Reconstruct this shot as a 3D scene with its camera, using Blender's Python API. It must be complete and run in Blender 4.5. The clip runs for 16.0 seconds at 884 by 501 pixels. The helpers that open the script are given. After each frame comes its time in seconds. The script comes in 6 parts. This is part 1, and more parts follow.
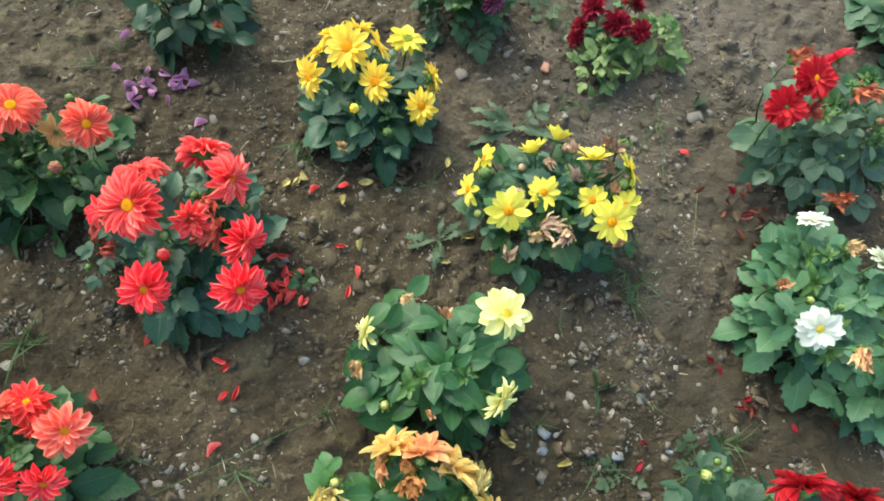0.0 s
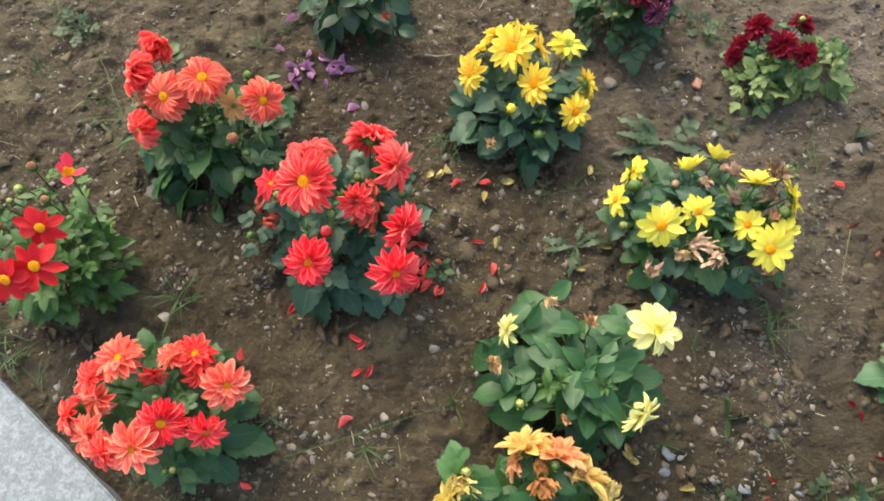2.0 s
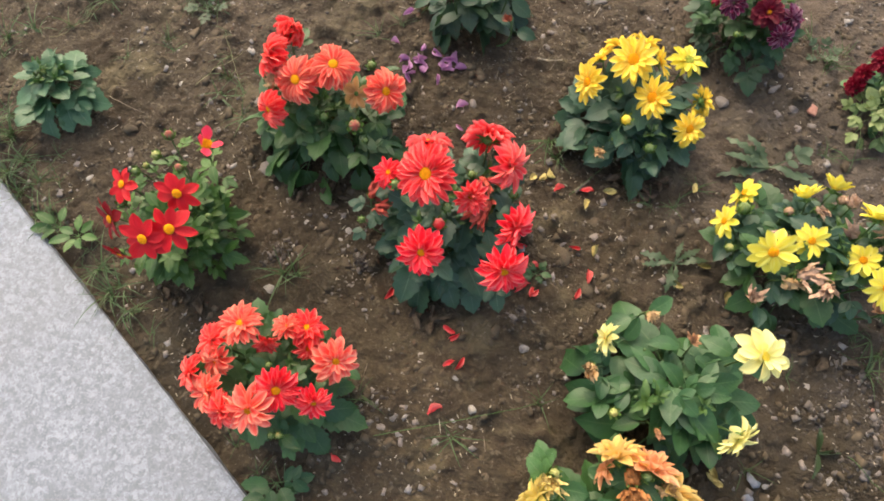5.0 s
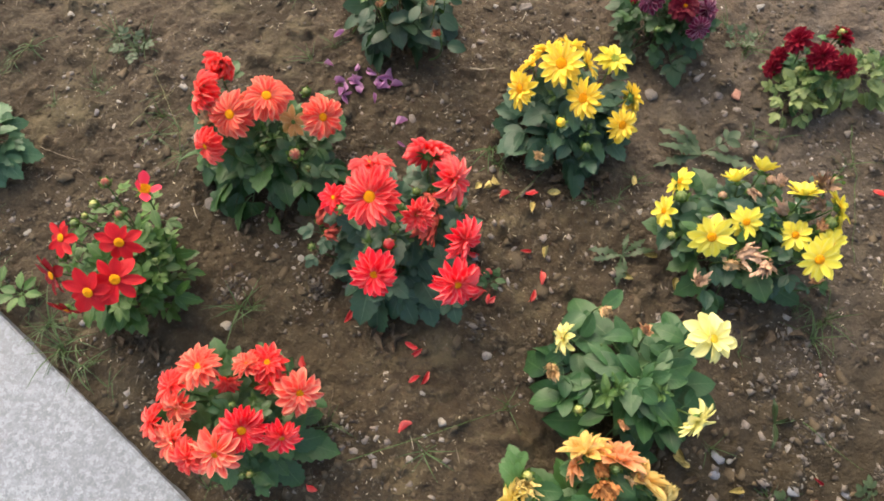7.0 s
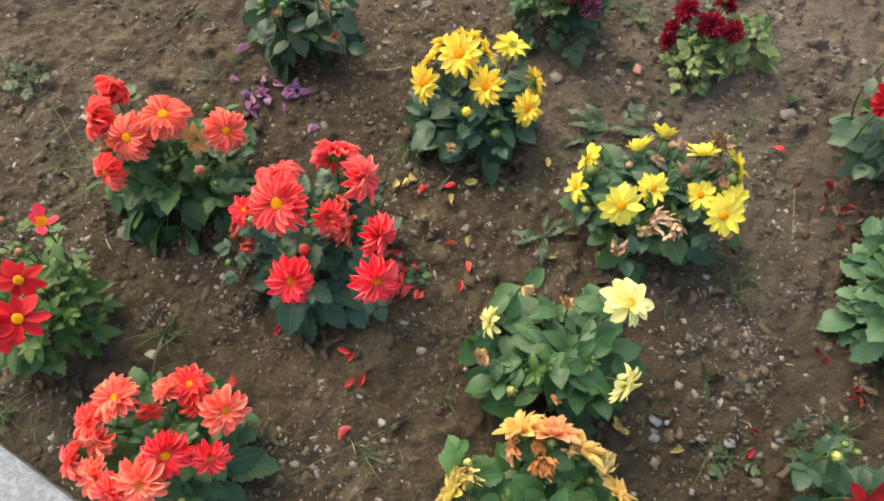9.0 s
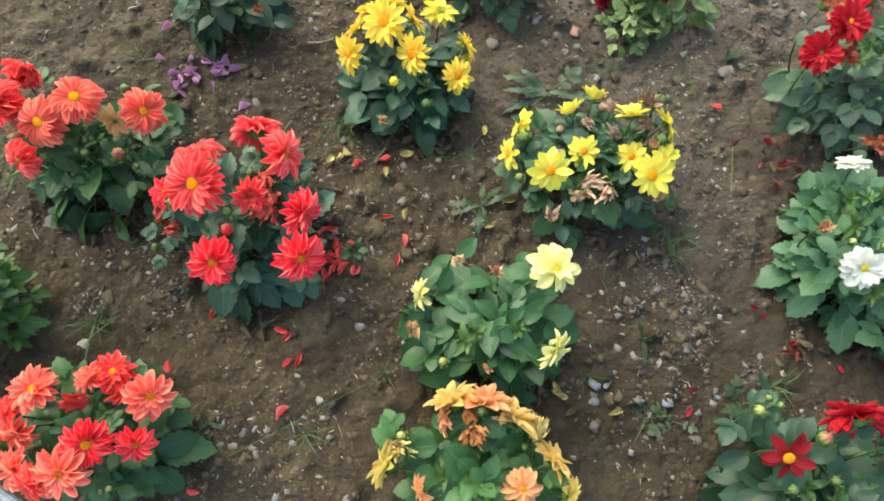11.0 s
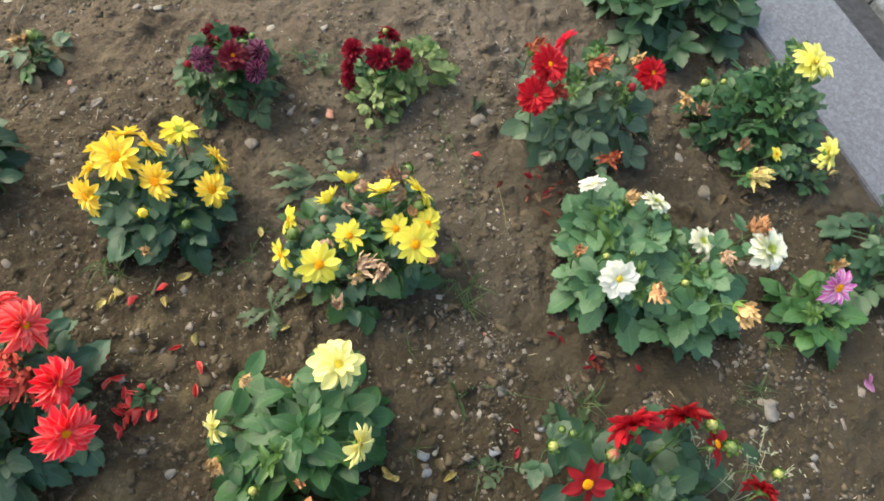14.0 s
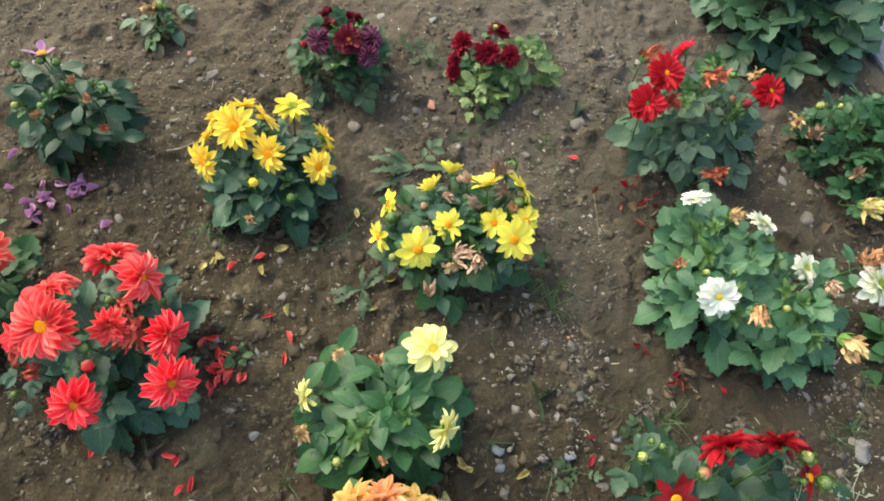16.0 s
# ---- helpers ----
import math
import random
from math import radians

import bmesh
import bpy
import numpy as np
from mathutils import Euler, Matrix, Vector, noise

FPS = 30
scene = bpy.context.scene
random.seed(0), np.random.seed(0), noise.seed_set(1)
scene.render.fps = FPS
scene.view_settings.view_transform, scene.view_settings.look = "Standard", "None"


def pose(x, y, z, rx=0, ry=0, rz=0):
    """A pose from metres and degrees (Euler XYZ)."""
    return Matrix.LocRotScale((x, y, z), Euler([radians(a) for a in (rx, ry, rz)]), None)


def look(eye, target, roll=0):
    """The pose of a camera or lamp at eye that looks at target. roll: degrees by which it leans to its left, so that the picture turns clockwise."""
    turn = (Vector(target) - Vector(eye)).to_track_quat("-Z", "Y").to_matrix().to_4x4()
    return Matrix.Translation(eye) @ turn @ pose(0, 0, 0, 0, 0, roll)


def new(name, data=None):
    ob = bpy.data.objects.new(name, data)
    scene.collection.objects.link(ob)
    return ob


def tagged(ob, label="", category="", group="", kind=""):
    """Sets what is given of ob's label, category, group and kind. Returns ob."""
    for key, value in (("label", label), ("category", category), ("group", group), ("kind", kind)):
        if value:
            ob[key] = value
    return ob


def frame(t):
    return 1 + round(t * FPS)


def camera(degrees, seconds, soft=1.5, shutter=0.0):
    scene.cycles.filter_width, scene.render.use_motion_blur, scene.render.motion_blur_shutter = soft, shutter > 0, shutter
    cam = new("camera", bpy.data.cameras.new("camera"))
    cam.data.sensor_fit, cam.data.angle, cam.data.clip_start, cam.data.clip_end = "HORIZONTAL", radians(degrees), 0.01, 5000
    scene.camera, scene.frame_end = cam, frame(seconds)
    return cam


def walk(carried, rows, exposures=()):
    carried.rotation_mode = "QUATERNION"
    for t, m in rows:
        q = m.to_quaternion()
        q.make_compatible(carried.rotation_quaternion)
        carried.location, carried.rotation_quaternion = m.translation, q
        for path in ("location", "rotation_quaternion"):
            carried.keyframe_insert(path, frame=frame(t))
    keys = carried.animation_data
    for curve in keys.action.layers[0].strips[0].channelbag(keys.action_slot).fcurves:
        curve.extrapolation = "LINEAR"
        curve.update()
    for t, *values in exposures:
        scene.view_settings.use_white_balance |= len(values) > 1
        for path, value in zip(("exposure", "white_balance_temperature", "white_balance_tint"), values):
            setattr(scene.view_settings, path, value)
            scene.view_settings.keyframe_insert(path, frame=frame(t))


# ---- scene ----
cam = camera(72.0, 16.0, 1.8)
PATH = [
    (0, (-0.061, 0.043, 1.007), (0.065, 0.763, -0.855), 11.3),
    (0.5, (-0.088, 0.031, 1.011), (-0.016, 0.747, -0.855), 8.2),
    (1, (-0.107, 0.034, 1.01), (-0.107, 0.721, -0.868), 5.1),
    (1.5, (-0.162, 0.02, 1.01), (-0.179, 0.725, -0.862), 5.7),
    (2, (-0.186, 0.028, 1.013), (-0.272, 0.728, -0.859), 2.1),
    (2.5, (-0.232, 0.022, 1.011), (-0.33, 0.731, -0.857), 2.6),
    (3, (-0.267, 0.007, 1.019), (-0.441, 0.666, -0.861), -0.7),
    (3.5, (-0.284, -0.008, 1.024), (-0.517, 0.624, -0.859), -3.6),
    (4, (-0.289, -0.024, 1.032), (-0.504, 0.632, -0.844), -1.5),
    (4.2, (-0.269, -0.009, 1.027), (-0.496, 0.636, -0.853), -2.9),
    (6.3, (-0.304, 0.007, 1.049), (-0.483, 0.696, -0.82), -1.7),
    (6.5, (-0.299, 0.009, 1.049), (-0.441, 0.695, -0.825), 0.2),
    (7, (-0.266, 0.021, 1.051), (-0.373, 0.715, -0.821), 0.2),
    (7.5, (-0.239, 0.018, 1.051), (-0.303, 0.746, -0.811), 1.6),
    (8, (-0.226, 0.014, 1.046), (-0.252, 0.749, -0.813), 2.6),
    (8.5, (-0.198, 0.019, 1.05), (-0.203, 0.752, -0.811), 2.4),
    (8.7, (-0.201, 0.009, 1.041), (-0.188, 0.752, -0.816), 3.1),
    (10.8, (-0.103, -0.007, 1.042), (-0.1, 0.669, -0.84), 0.5),
    (11, (-0.104, 0.001, 1.028), (-0.047, 0.67, -0.856), 3.5),
    (11.5, (-0.067, 0.01, 1.025), (0.113, 0.658, -0.858), 8.2),
    (12, (-0.008, 0.026, 1.03), (0.279, 0.676, -0.84), 11.8),
    (12.5, (0.015, 0.027, 1.04), (0.326, 0.732, -0.806), 10.2),
    (13, (0.047, 0.032, 1.054), (0.399, 0.756, -0.777), 10.1),
    (13.5, (0.056, 0.033, 1.061), (0.442, 0.77, -0.758), 11.0),
    (14, (0.075, 0.036, 1.066), (0.513, 0.771, -0.742), 12.1),
    (14.5, (0.066, 0.038, 1.072), (0.485, 0.809, -0.726), 10.8),
    (15, (0.08, 0.029, 1.068), (0.504, 0.776, -0.738), 11.7),
    (15.5, (0.057, 0.039, 1.069), (0.424, 0.83, -0.731), 9.0),
    (16, (-0.006, 0.043, 1.059), (0.282, 0.828, -0.758), 8.5),
]
EXPOSURES = [(0, 1.77, 6450, -11), (1.5, 1.75, 6820, -5), (2.5, 1.71, 7330, 4), (4, 1.63, 7540, 9), (8.5, 1.62, 7540, 6), (11, 1.73, 6760, -5), (12.5, 1.77, 6600, -3), (13, 1.77, 6650, -2), (14, 1.68, 7220, -3), (15, 1.67, 7550, -2), (15.5, 1.67, 7550, -3), (16, 1.67, 6820, -5)]
walk(cam, [(t, look(eye, target, roll)) for t, eye, target, roll in PATH], EXPOSURES)

# world and light: an overcast late afternoon, soft from all sides
world = bpy.data.worlds.new("sky")
scene.world = world
world.use_nodes = True
wn = world.node_tree.nodes
sky = wn.new("ShaderNodeTexSky")
sky.sky_type, sky.sun_disc = "NISHITA", False
sky.sun_elevation, sky.sun_rotation = radians(48), radians(-35)
sky.air_density, sky.dust_density, sky.ozone_density = 1.0, 4.0, 1.0
world.node_tree.links.new(sky.outputs[0], wn["Background"].inputs[0])
wn["Background"].inputs[1].default_value = 0.15
sun = new("sun", bpy.data.lights.new("sun", "SUN"))
sun.data.energy, sun.data.angle, sun.data.color = 0.66, radians(70), (1.0, 0.91, 0.74)
sun.matrix_world = look((-2.0, 2.9, 3.9), (0, 0, 0))


# ---- materials ----
class Nodes:
    """A small writer of node materials."""

    def __init__(self, name):
        self.mat = bpy.data.materials.new(name)
        self.mat.use_nodes = True
        self.tree = self.mat.node_tree
        self.bsdf = self.tree.nodes["Principled BSDF"]
        self.out = self.tree.nodes["Material Output"]

    def add(self, kind, inputs=None, **props):
        n = self.tree.nodes.new("ShaderNode" + kind)
        for k, v in props.items():
            setattr(n, k, v)
        for k, v in (inputs or {}).items():
            self.put(n.inputs[k], v)
        return n

    def put(self, socket, v):
        if isinstance(v, bpy.types.NodeSocket):
            self.tree.links.new(v, socket)
        elif isinstance(v, bpy.types.Node):
            self.tree.links.new(v.outputs[0], socket)
        elif isinstance(v, (tuple, list)) and len(v) == 3 and socket.type == "RGBA":
            socket.default_value = (*v, 1)
        else:
            socket.default_value = v

    def mix(self, fac, a, b, blend="MIX"):
        n = self.add("Mix", data_type="RGBA", blend_type=blend)
        self.put(n.inputs[0], fac)
        self.put(n.inputs[6], a)
        self.put(n.inputs[7], b)
        return n.outputs[2]

    def math(self, op, a, b=0.0, clamp=False):
        n = self.add("Math", operation=op, use_clamp=clamp)
        self.put(n.inputs[0], a)
        self.put(n.inputs[1], b)
        return n.outputs[0]

    def noise(self, vector, scale, detail=4.0, rough=0.55):
        return self.add("TexNoise", {"Vector": vector, "Scale": scale, "Detail": detail, "Roughness": rough}).outputs[0]

    def span(self, value, a, b, c=0.0, d=1.0):
        return self.add("MapRange", {0: value, 1: a, 2: b, 3: c, 4: d}).outputs[0]

    def bump(self, height, strength, distance):
        n = self.add("Bump", {"Height": height, "Strength": strength, "Distance": distance})
        self.put(self.bsdf.inputs["Normal"], n.outputs[0])
        return n

    def see_through(self, colour, share):
        t = self.add("BsdfTranslucent", {"Color": colour})
        m = self.add("MixShader", {0: share, 1: self.bsdf.outputs[0], 2: t.outputs[0]})
        self.tree.links.new(m.outputs[0], self.out.inputs[0])


def soil_material():
    m = Nodes("damp_garden_soil")
    p = m.add("NewGeometry").outputs["Position"]
    big = m.noise(p, 2.3, 5)
    mid = m.noise(p, 16, 5)
    fine = m.noise(p, 130, 4, 0.65)
    c = m.mix(m.span(big, 0.35, 0.65), (0.086, 0.064, 0.034), (0.138, 0.106, 0.060))
    c = m.mix(m.span(m.noise(p, 4.3, 4), 0.50, 0.68, 0.0, 0.45), c, (0.142, 0.098, 0.058))
    c = m.mix(m.span(mid, 0.42, 0.60, 0.0, 0.85), c, (0.056, 0.041, 0.024))
    c = m.mix(m.span(fine, 0.3, 0.75, 0.0, 0.65), (0.036, 0.026, 0.017), c)
    grit = m.add("TexVoronoi", {"Vector": p, "Scale": 260.0})
    pale = m.math("MULTIPLY", m.math("LESS_THAN", grit.outputs[0], 0.22), m.math("GREATER_THAN", m.noise(p, 40, 2), 0.56))
    c = m.mix(m.math("MULTIPLY", pale, 0.25), c, (0.26, 0.22, 0.17))
    pits = m.noise(p, 48, 3, 0.6)
    c = m.mix(m.span(pits, 0.56, 0.64, 0.0, 0.60), c, (0.030, 0.021, 0.014))
    c = m.mix(m.span(m.noise(p, 85, 3, 0.6), 0.60, 0.68, 0.0, 0.45), c, (0.19, 0.155, 0.115))
    c = m.mix(m.span(m.noise(p, 7.5, 5, 0.6), 0.55, 0.72, 0.0, 0.55), c, (0.160, 0.131, 0.074))
    place = m.add("SeparateXYZ", {0: p})
    dry = m.span(m.math("ADD", place.outputs[1], m.math("MULTIPLY", m.math("SUBTRACT", big, 0.5), 1.4)), 0.70, 1.25, 0.0, 0.58)
    dry = m.math("MULTIPLY", dry, m.span(place.outputs[0], -0.5, 0.15, 0.45, 1.0))
    c = m.mix(dry, c, m.mix(m.span(fine, 0.3, 0.7), (0.098, 0.069, 0.050), (0.225, 0.166, 0.122)))
    east = place.outputs[0]
    grey = m.span(m.math("ADD", east, m.math("MULTIPLY", m.math("SUBTRACT", big, 0.5), 1.2)), -0.1, 0.6, 0.0, 0.55)
    c = m.mix(grey, c, m.mix(m.span(mid, 0.35, 0.65), (0.124, 0.103, 0.087), (0.068, 0.056, 0.049)))
    pale_at = m.add("VectorMath", {0: p, 1: (0.40, 0.62, 0.0)}, operation="DISTANCE").outputs["Value"]
    pale_soil = m.span(m.math("ADD", pale_at, m.math("MULTIPLY", m.math("SUBTRACT", mid, 0.5), 0.7)), 0.42, 0.12, 0.0, 0.42)
    c = m.mix(pale_soil, c, (0.158, 0.130, 0.106))
    # the soil gets darker round two places, with ragged edges
    far = m.add("VectorMath", {0: p, 1: (0.70, -0.05, 0.0)}, operation="DISTANCE").outputs["Value"]
    dark_east = m.span(m.math("ADD", far, m.math("MULTIPLY", m.math("SUBTRACT", big, 0.5), 0.9)), 0.95, 0.40, 0.0, 0.72)
    west = m.add("VectorMath", {0: p, 1: (-0.74, 0.15, 0.0)}, operation="DISTANCE").outputs["Value"]
    dark_west = m.span(m.math("ADD", west, m.math("MULTIPLY", m.math("SUBTRACT", big, 0.5), 0.4)), 0.36, 0.10, 0.0, 0.55)
    c = m.mix(m.math("MAXIMUM", dark_east, dark_west), c, (0.034, 0.026, 0.015))
    m.put(m.bsdf.inputs["Base Color"], c)
    m.put(m.bsdf.inputs["Roughness"], m.span(mid, 0.3, 0.7, 0.75, 0.97))
    m.put(m.bsdf.inputs["Specular IOR Level"], 0.25)
    h = m.math("ADD", m.math("SUBTRACT", m.math("MULTIPLY", mid, 1.2), m.math("MULTIPLY", pits, 0.7)), m.math("MULTIPLY", fine, 0.7))
    m.bump(h, 1.0, 0.013)
    return m.mat


def granite_material(name, tone):
    m = Nodes(name)
    p = m.add("NewGeometry").outputs["Position"]
    wob = m.add("VectorMath", {0: p, 1: m.add("VectorMath", {0: m.add("TexNoise", {"Vector": p, "Scale": 260.0}).outputs["Color"], 1: (0.006, 0.006, 0.006)}, operation="MULTIPLY").outputs[0]}, operation="ADD").outputs[0]
    v = m.add("TexVoronoi", {"Vector": wob, "Scale": 330.0})
    grain = m.add("SeparateColor", {0: v.outputs["Color"]}).outputs[0]
    soft = m.noise(p, 70, 7, 0.85)
    cell = m.add("SeparateColor", {0: m.add("TexVoronoi", {"Vector": wob, "Scale": 135.0}).outputs["Color"]}).outputs[0]
    c = m.mix(m.span(soft, 0.36, 0.64), tuple(t * 0.68 for t in tone), tuple(min(t * 1.34, 0.9) for t in tone))
    c = m.mix(m.span(m.noise(p, 46, 5, 0.75), 0.46, 0.60, 0.0, 0.50), c, tuple(t * 0.66 for t in tone))
    c = m.mix(m.math("MULTIPLY", m.math("GREATER_THAN", cell, 0.80), 0.45), c, tuple(min(t * 1.5, 0.85) for t in tone))
    c = m.mix(m.math("MULTIPLY", m.math("LESS_THAN", cell, 0.22), 0.40), c, tuple(t * 0.60 for t in tone))
    c = m.mix(m.math("MULTIPLY", m.math("GREATER_THAN", grain, 0.91), 0.38), c, tuple(min(t * 1.6, 0.85) for t in tone))
    c = m.mix(m.math("MULTIPLY", m.math("LESS_THAN", grain, 0.12), 0.40), c, tuple(t * 0.55 for t in tone))
    c = m.mix(m.span(m.noise(p, 14, 4), 0.4, 0.7, 0.0, 0.22), c, tuple(t * 0.78 for t in tone))
    c = m.mix(m.span(m.noise(p, 2.2, 4), 0.5, 0.75, 0.0, 0.30), c, (tone[0] * 0.95, tone[1] * 0.88, tone[2] * 0.80))
    m.put(m.bsdf.inputs["Base Color"], c)
    m.put(m.bsdf.inputs["Roughness"], 0.62)
    m.bump(m.math("ADD", grain, soft), 0.25, 0.002)
    return m.mat


def stone_material():
    m = Nodes("weathered_pebble")
    o = m.add("ObjectInfo")
    i = m.add("NewGeometry").outputs["Random Per Island"]
    r = m.math("FRACT", m.math("ADD", o.outputs["Random"], i))
    p = m.add("TexCoord").outputs["Object"]
    ramp = m.add("ValToRGB", {0: r})
    stops = ramp.color_ramp.elements
    stops[0].color, stops[1].color = (0.12, 0.104, 0.092, 1), (0.31, 0.285, 0.26, 1)
    for at, col in ((0.25, (0.21, 0.175, 0.155)), (0.5, (0.17, 0.148, 0.136)), (0.72, (0.25, 0.21, 0.185)), (0.88, (0.23, 0.22, 0.22))):
        stops.new(at).color = (*col, 1)
    c = m.mix(m.span(m.noise(m.add("NewGeometry").outputs["Position"], 120, 5, 0.7), 0.35, 0.65, 0.15, 0.65), ramp.outputs[0], (0.100, 0.084, 0.070))
    m.put(m.bsdf.inputs["Base Color"], c)
    m.put(m.bsdf.inputs["Roughness"], 0.8)
    m.bump(m.noise(p, 220, 4), 0.35, 0.002)
    return m.mat


def chip_material(name, gain=1.0):
    """Small broken stones, each of its own grey, from near black to pale."""
    m = Nodes(name)
    r = m.add("NewGeometry").outputs["Random Per Island"]
    p = m.add("NewGeometry").outputs["Position"]
    ramp = m.add("ValToRGB", {0: r})
    stops = ramp.color_ramp.elements
    stops[0].color, stops[1].color = (0.036 * gain, 0.030 * gain, 0.026 * gain, 1), (0.27 * gain, 0.24 * gain, 0.215 * gain, 1)
    for at, col in ((0.40, (0.062, 0.051, 0.043)), (0.70, (0.098, 0.083, 0.070)), (0.90, (0.155, 0.135, 0.120))):
        stops.new(at).color = (*(gain * v for v in col), 1)
    c = m.mix(m.span(m.noise(p, 240, 3), 0.4, 0.7, 0.0, 0.45), ramp.outputs[0], (0.075, 0.060, 0.045))
    m.put(m.bsdf.inputs["Base Color"], c)
    m.put(m.bsdf.inputs["Roughness"], 0.85)
    m.put(m.bsdf.inputs["Specular IOR Level"], 0.3)
    return m.mat


def plain_material(name, colour, rough=0.7, vary=0.35, scale=60.0, bump=0.3):
    m = Nodes(name)
    p = m.add("TexCoord").outputs["Object"]
    r = m.add("ObjectInfo").outputs["Random"]
    n = m.noise(p, scale, 4)
    c = m.mix(m.span(n, 0.3, 0.7), tuple(v * (1 - vary) for v in colour), tuple(min(1, v * (1 + vary)) for v in colour))
    c = m.mix(m.span(r, 0, 1, 0.0, 0.3), c, tuple(v * 0.65 for v in colour))
    m.put(m.bsdf.inputs["Base Color"], c)
    m.put(m.bsdf.inputs["Roughness"], rough)
    m.put(m.bsdf.inputs["Specular IOR Level"], 0.25)
    m.bump(n, bump, 0.002)
    return m.mat


def leaf_material(name, dark, light, vein):
    m = Nodes(name)
    uv = m.add("SeparateXYZ", {0: m.add("TexCoord").outputs["UV"]})
    u, v = uv.outputs[0], uv.outputs[1]
    r = m.add("ObjectInfo").outputs["Random"]
    p = m.add("TexCoord").outputs["Object"]
    dark, light, vein = (tuple(0.86 * a for a in c) for c in (dark, light, vein))
    off = m.math("ABSOLUTE", m.math("SUBTRACT", u, 0.5))
    rib = m.math("LESS_THAN", off, 0.025)
    side = m.math("SINE", m.math("MULTIPLY", m.math("SUBTRACT", v, m.math("MULTIPLY", off, 0.55)), 46.0))
    lines = m.span(side, 0.9, 1.0)
    blotch = m.noise(p, 2.6, 4)
    c = m.mix(m.span(r, 0, 1), dark, light)
    c = m.mix(m.span(blotch, 0.35, 0.7, 0.0, 0.6), c, tuple(a * 0.72 for a in dark))
    c = m.mix(m.math("MULTIPLY", lines, 0.10), c, vein)
    c = m.mix(m.math("MULTIPLY", rib, 0.35), c, vein)
    dust = m.span(m.noise(p, 5.0, 6, 0.7), 0.50, 0.80, 0.0, 0.16)
    c = m.mix(dust, c, (0.15, 0.17, 0.14))
    m.put(m.bsdf.inputs["Base Color"], c)
    m.put(m.bsdf.inputs["Roughness"], m.span(blotch, 0.3, 0.7, 0.38, 0.56))
    m.put(m.bsdf.inputs["Specular IOR Level"], 0.42)
    m.bump(m.math("ADD", m.math("MULTIPLY", side, 0.04), m.noise(p, 5, 3)), 0.12, 0.02)
    m.see_through(m.mix(0.5, c, (0.10, 0.22, 0.03)), 0.20)
    return m.mat


def petal_material(name, main, base, edge, edge_share=0.6, streak=0.5, rough=0.5, tip=0.0, thin=0.26, rim_from=0.34, base_to=0.42):
    """main: the blade; base: towards the middle of the flower; edge: rims, and by the share tip the ends."""
    m = Nodes(name)
    tex = m.add("TexCoord").outputs["UV"]
    uv = m.add("SeparateXYZ", {0: tex})
    u, v = uv.outputs[0], uv.outputs[1]
    r = m.math("FRACT", m.math("ADD", m.add("ObjectInfo").outputs["Random"], m.add("NewGeometry").outputs["Random Per Island"]))
    off = m.math("MULTIPLY", m.math("ABSOLUTE", m.math("SUBTRACT", u, 0.5)), 2.0)
    vec = m.add("CombineXYZ", {0: m.math("MULTIPLY", u, 9.0), 1: m.math("MULTIPLY", v, 1.1), 2: m.math("MULTIPLY", r, 40.0)})
    lines = m.noise(vec, 1.0, 3, 0.6)
    rim = m.span(m.math("ADD", off, m.math("MULTIPLY", m.math("SUBTRACT", lines, 0.5), 1.4)), rim_from, rim_from + 0.60)
    c = m.mix(m.math("MULTIPLY", m.span(v, base_to, 0.05), 0.8), main, base)
    c = m.mix(m.math("MULTIPLY", rim, m.math("MULTIPLY", m.span(r, 0, 1, 0.55, 1.0), edge_share)), c, edge)
    c = m.mix(m.math("MULTIPLY", m.span(v, 0.60, 1.0), tip), c, edge)
    c = m.mix(m.math("MULTIPLY", m.span(lines, 0.45, 0.75), streak), c, tuple(a * 0.72 for a in main))
    c = m.mix(m.span(m.math("FRACT", m.math("MULTIPLY", r, 7.3)), 0, 1, 0.0, 0.25), c, tuple(a * 0.85 for a in main))
    m.put(m.bsdf.inputs["Base Color"], c)
    m.put(m.bsdf.inputs["Roughness"], rough)
    m.put(m.bsdf.inputs["Specular IOR Level"], 0.3)
    m.bump(lines, 0.3, 0.02)
    m.see_through(c, thin)
    return m.mat


def bud_material(name, base, tip):
    """A closed bud: green below, with stripes of the coming petals towards the tip."""
    m = Nodes(name)
    uv = m.add("SeparateXYZ", {0: m.add("TexCoord").outputs["UV"]})
    stripe = m.math("SINE", m.math("MULTIPLY", uv.outputs[0], 44.0))
    share = m.span(m.math("ADD", uv.outputs[1], m.math("MULTIPLY", stripe, 0.16)), 0.52, 0.95)
    c = m.mix(share, base, tip)
    c = m.mix(m.span(m.noise(m.add("TexCoord").outputs["Object"], 7.0, 4), 0.35, 0.7, 0.0, 0.4), c, tuple(0.6 * a for a in base))
    m.put(m.bsdf.inputs["Base Color"], c)
    m.put(m.bsdf.inputs["Roughness"], 0.55)
    m.bump(stripe, 0.35, 0.03)
    return m.mat


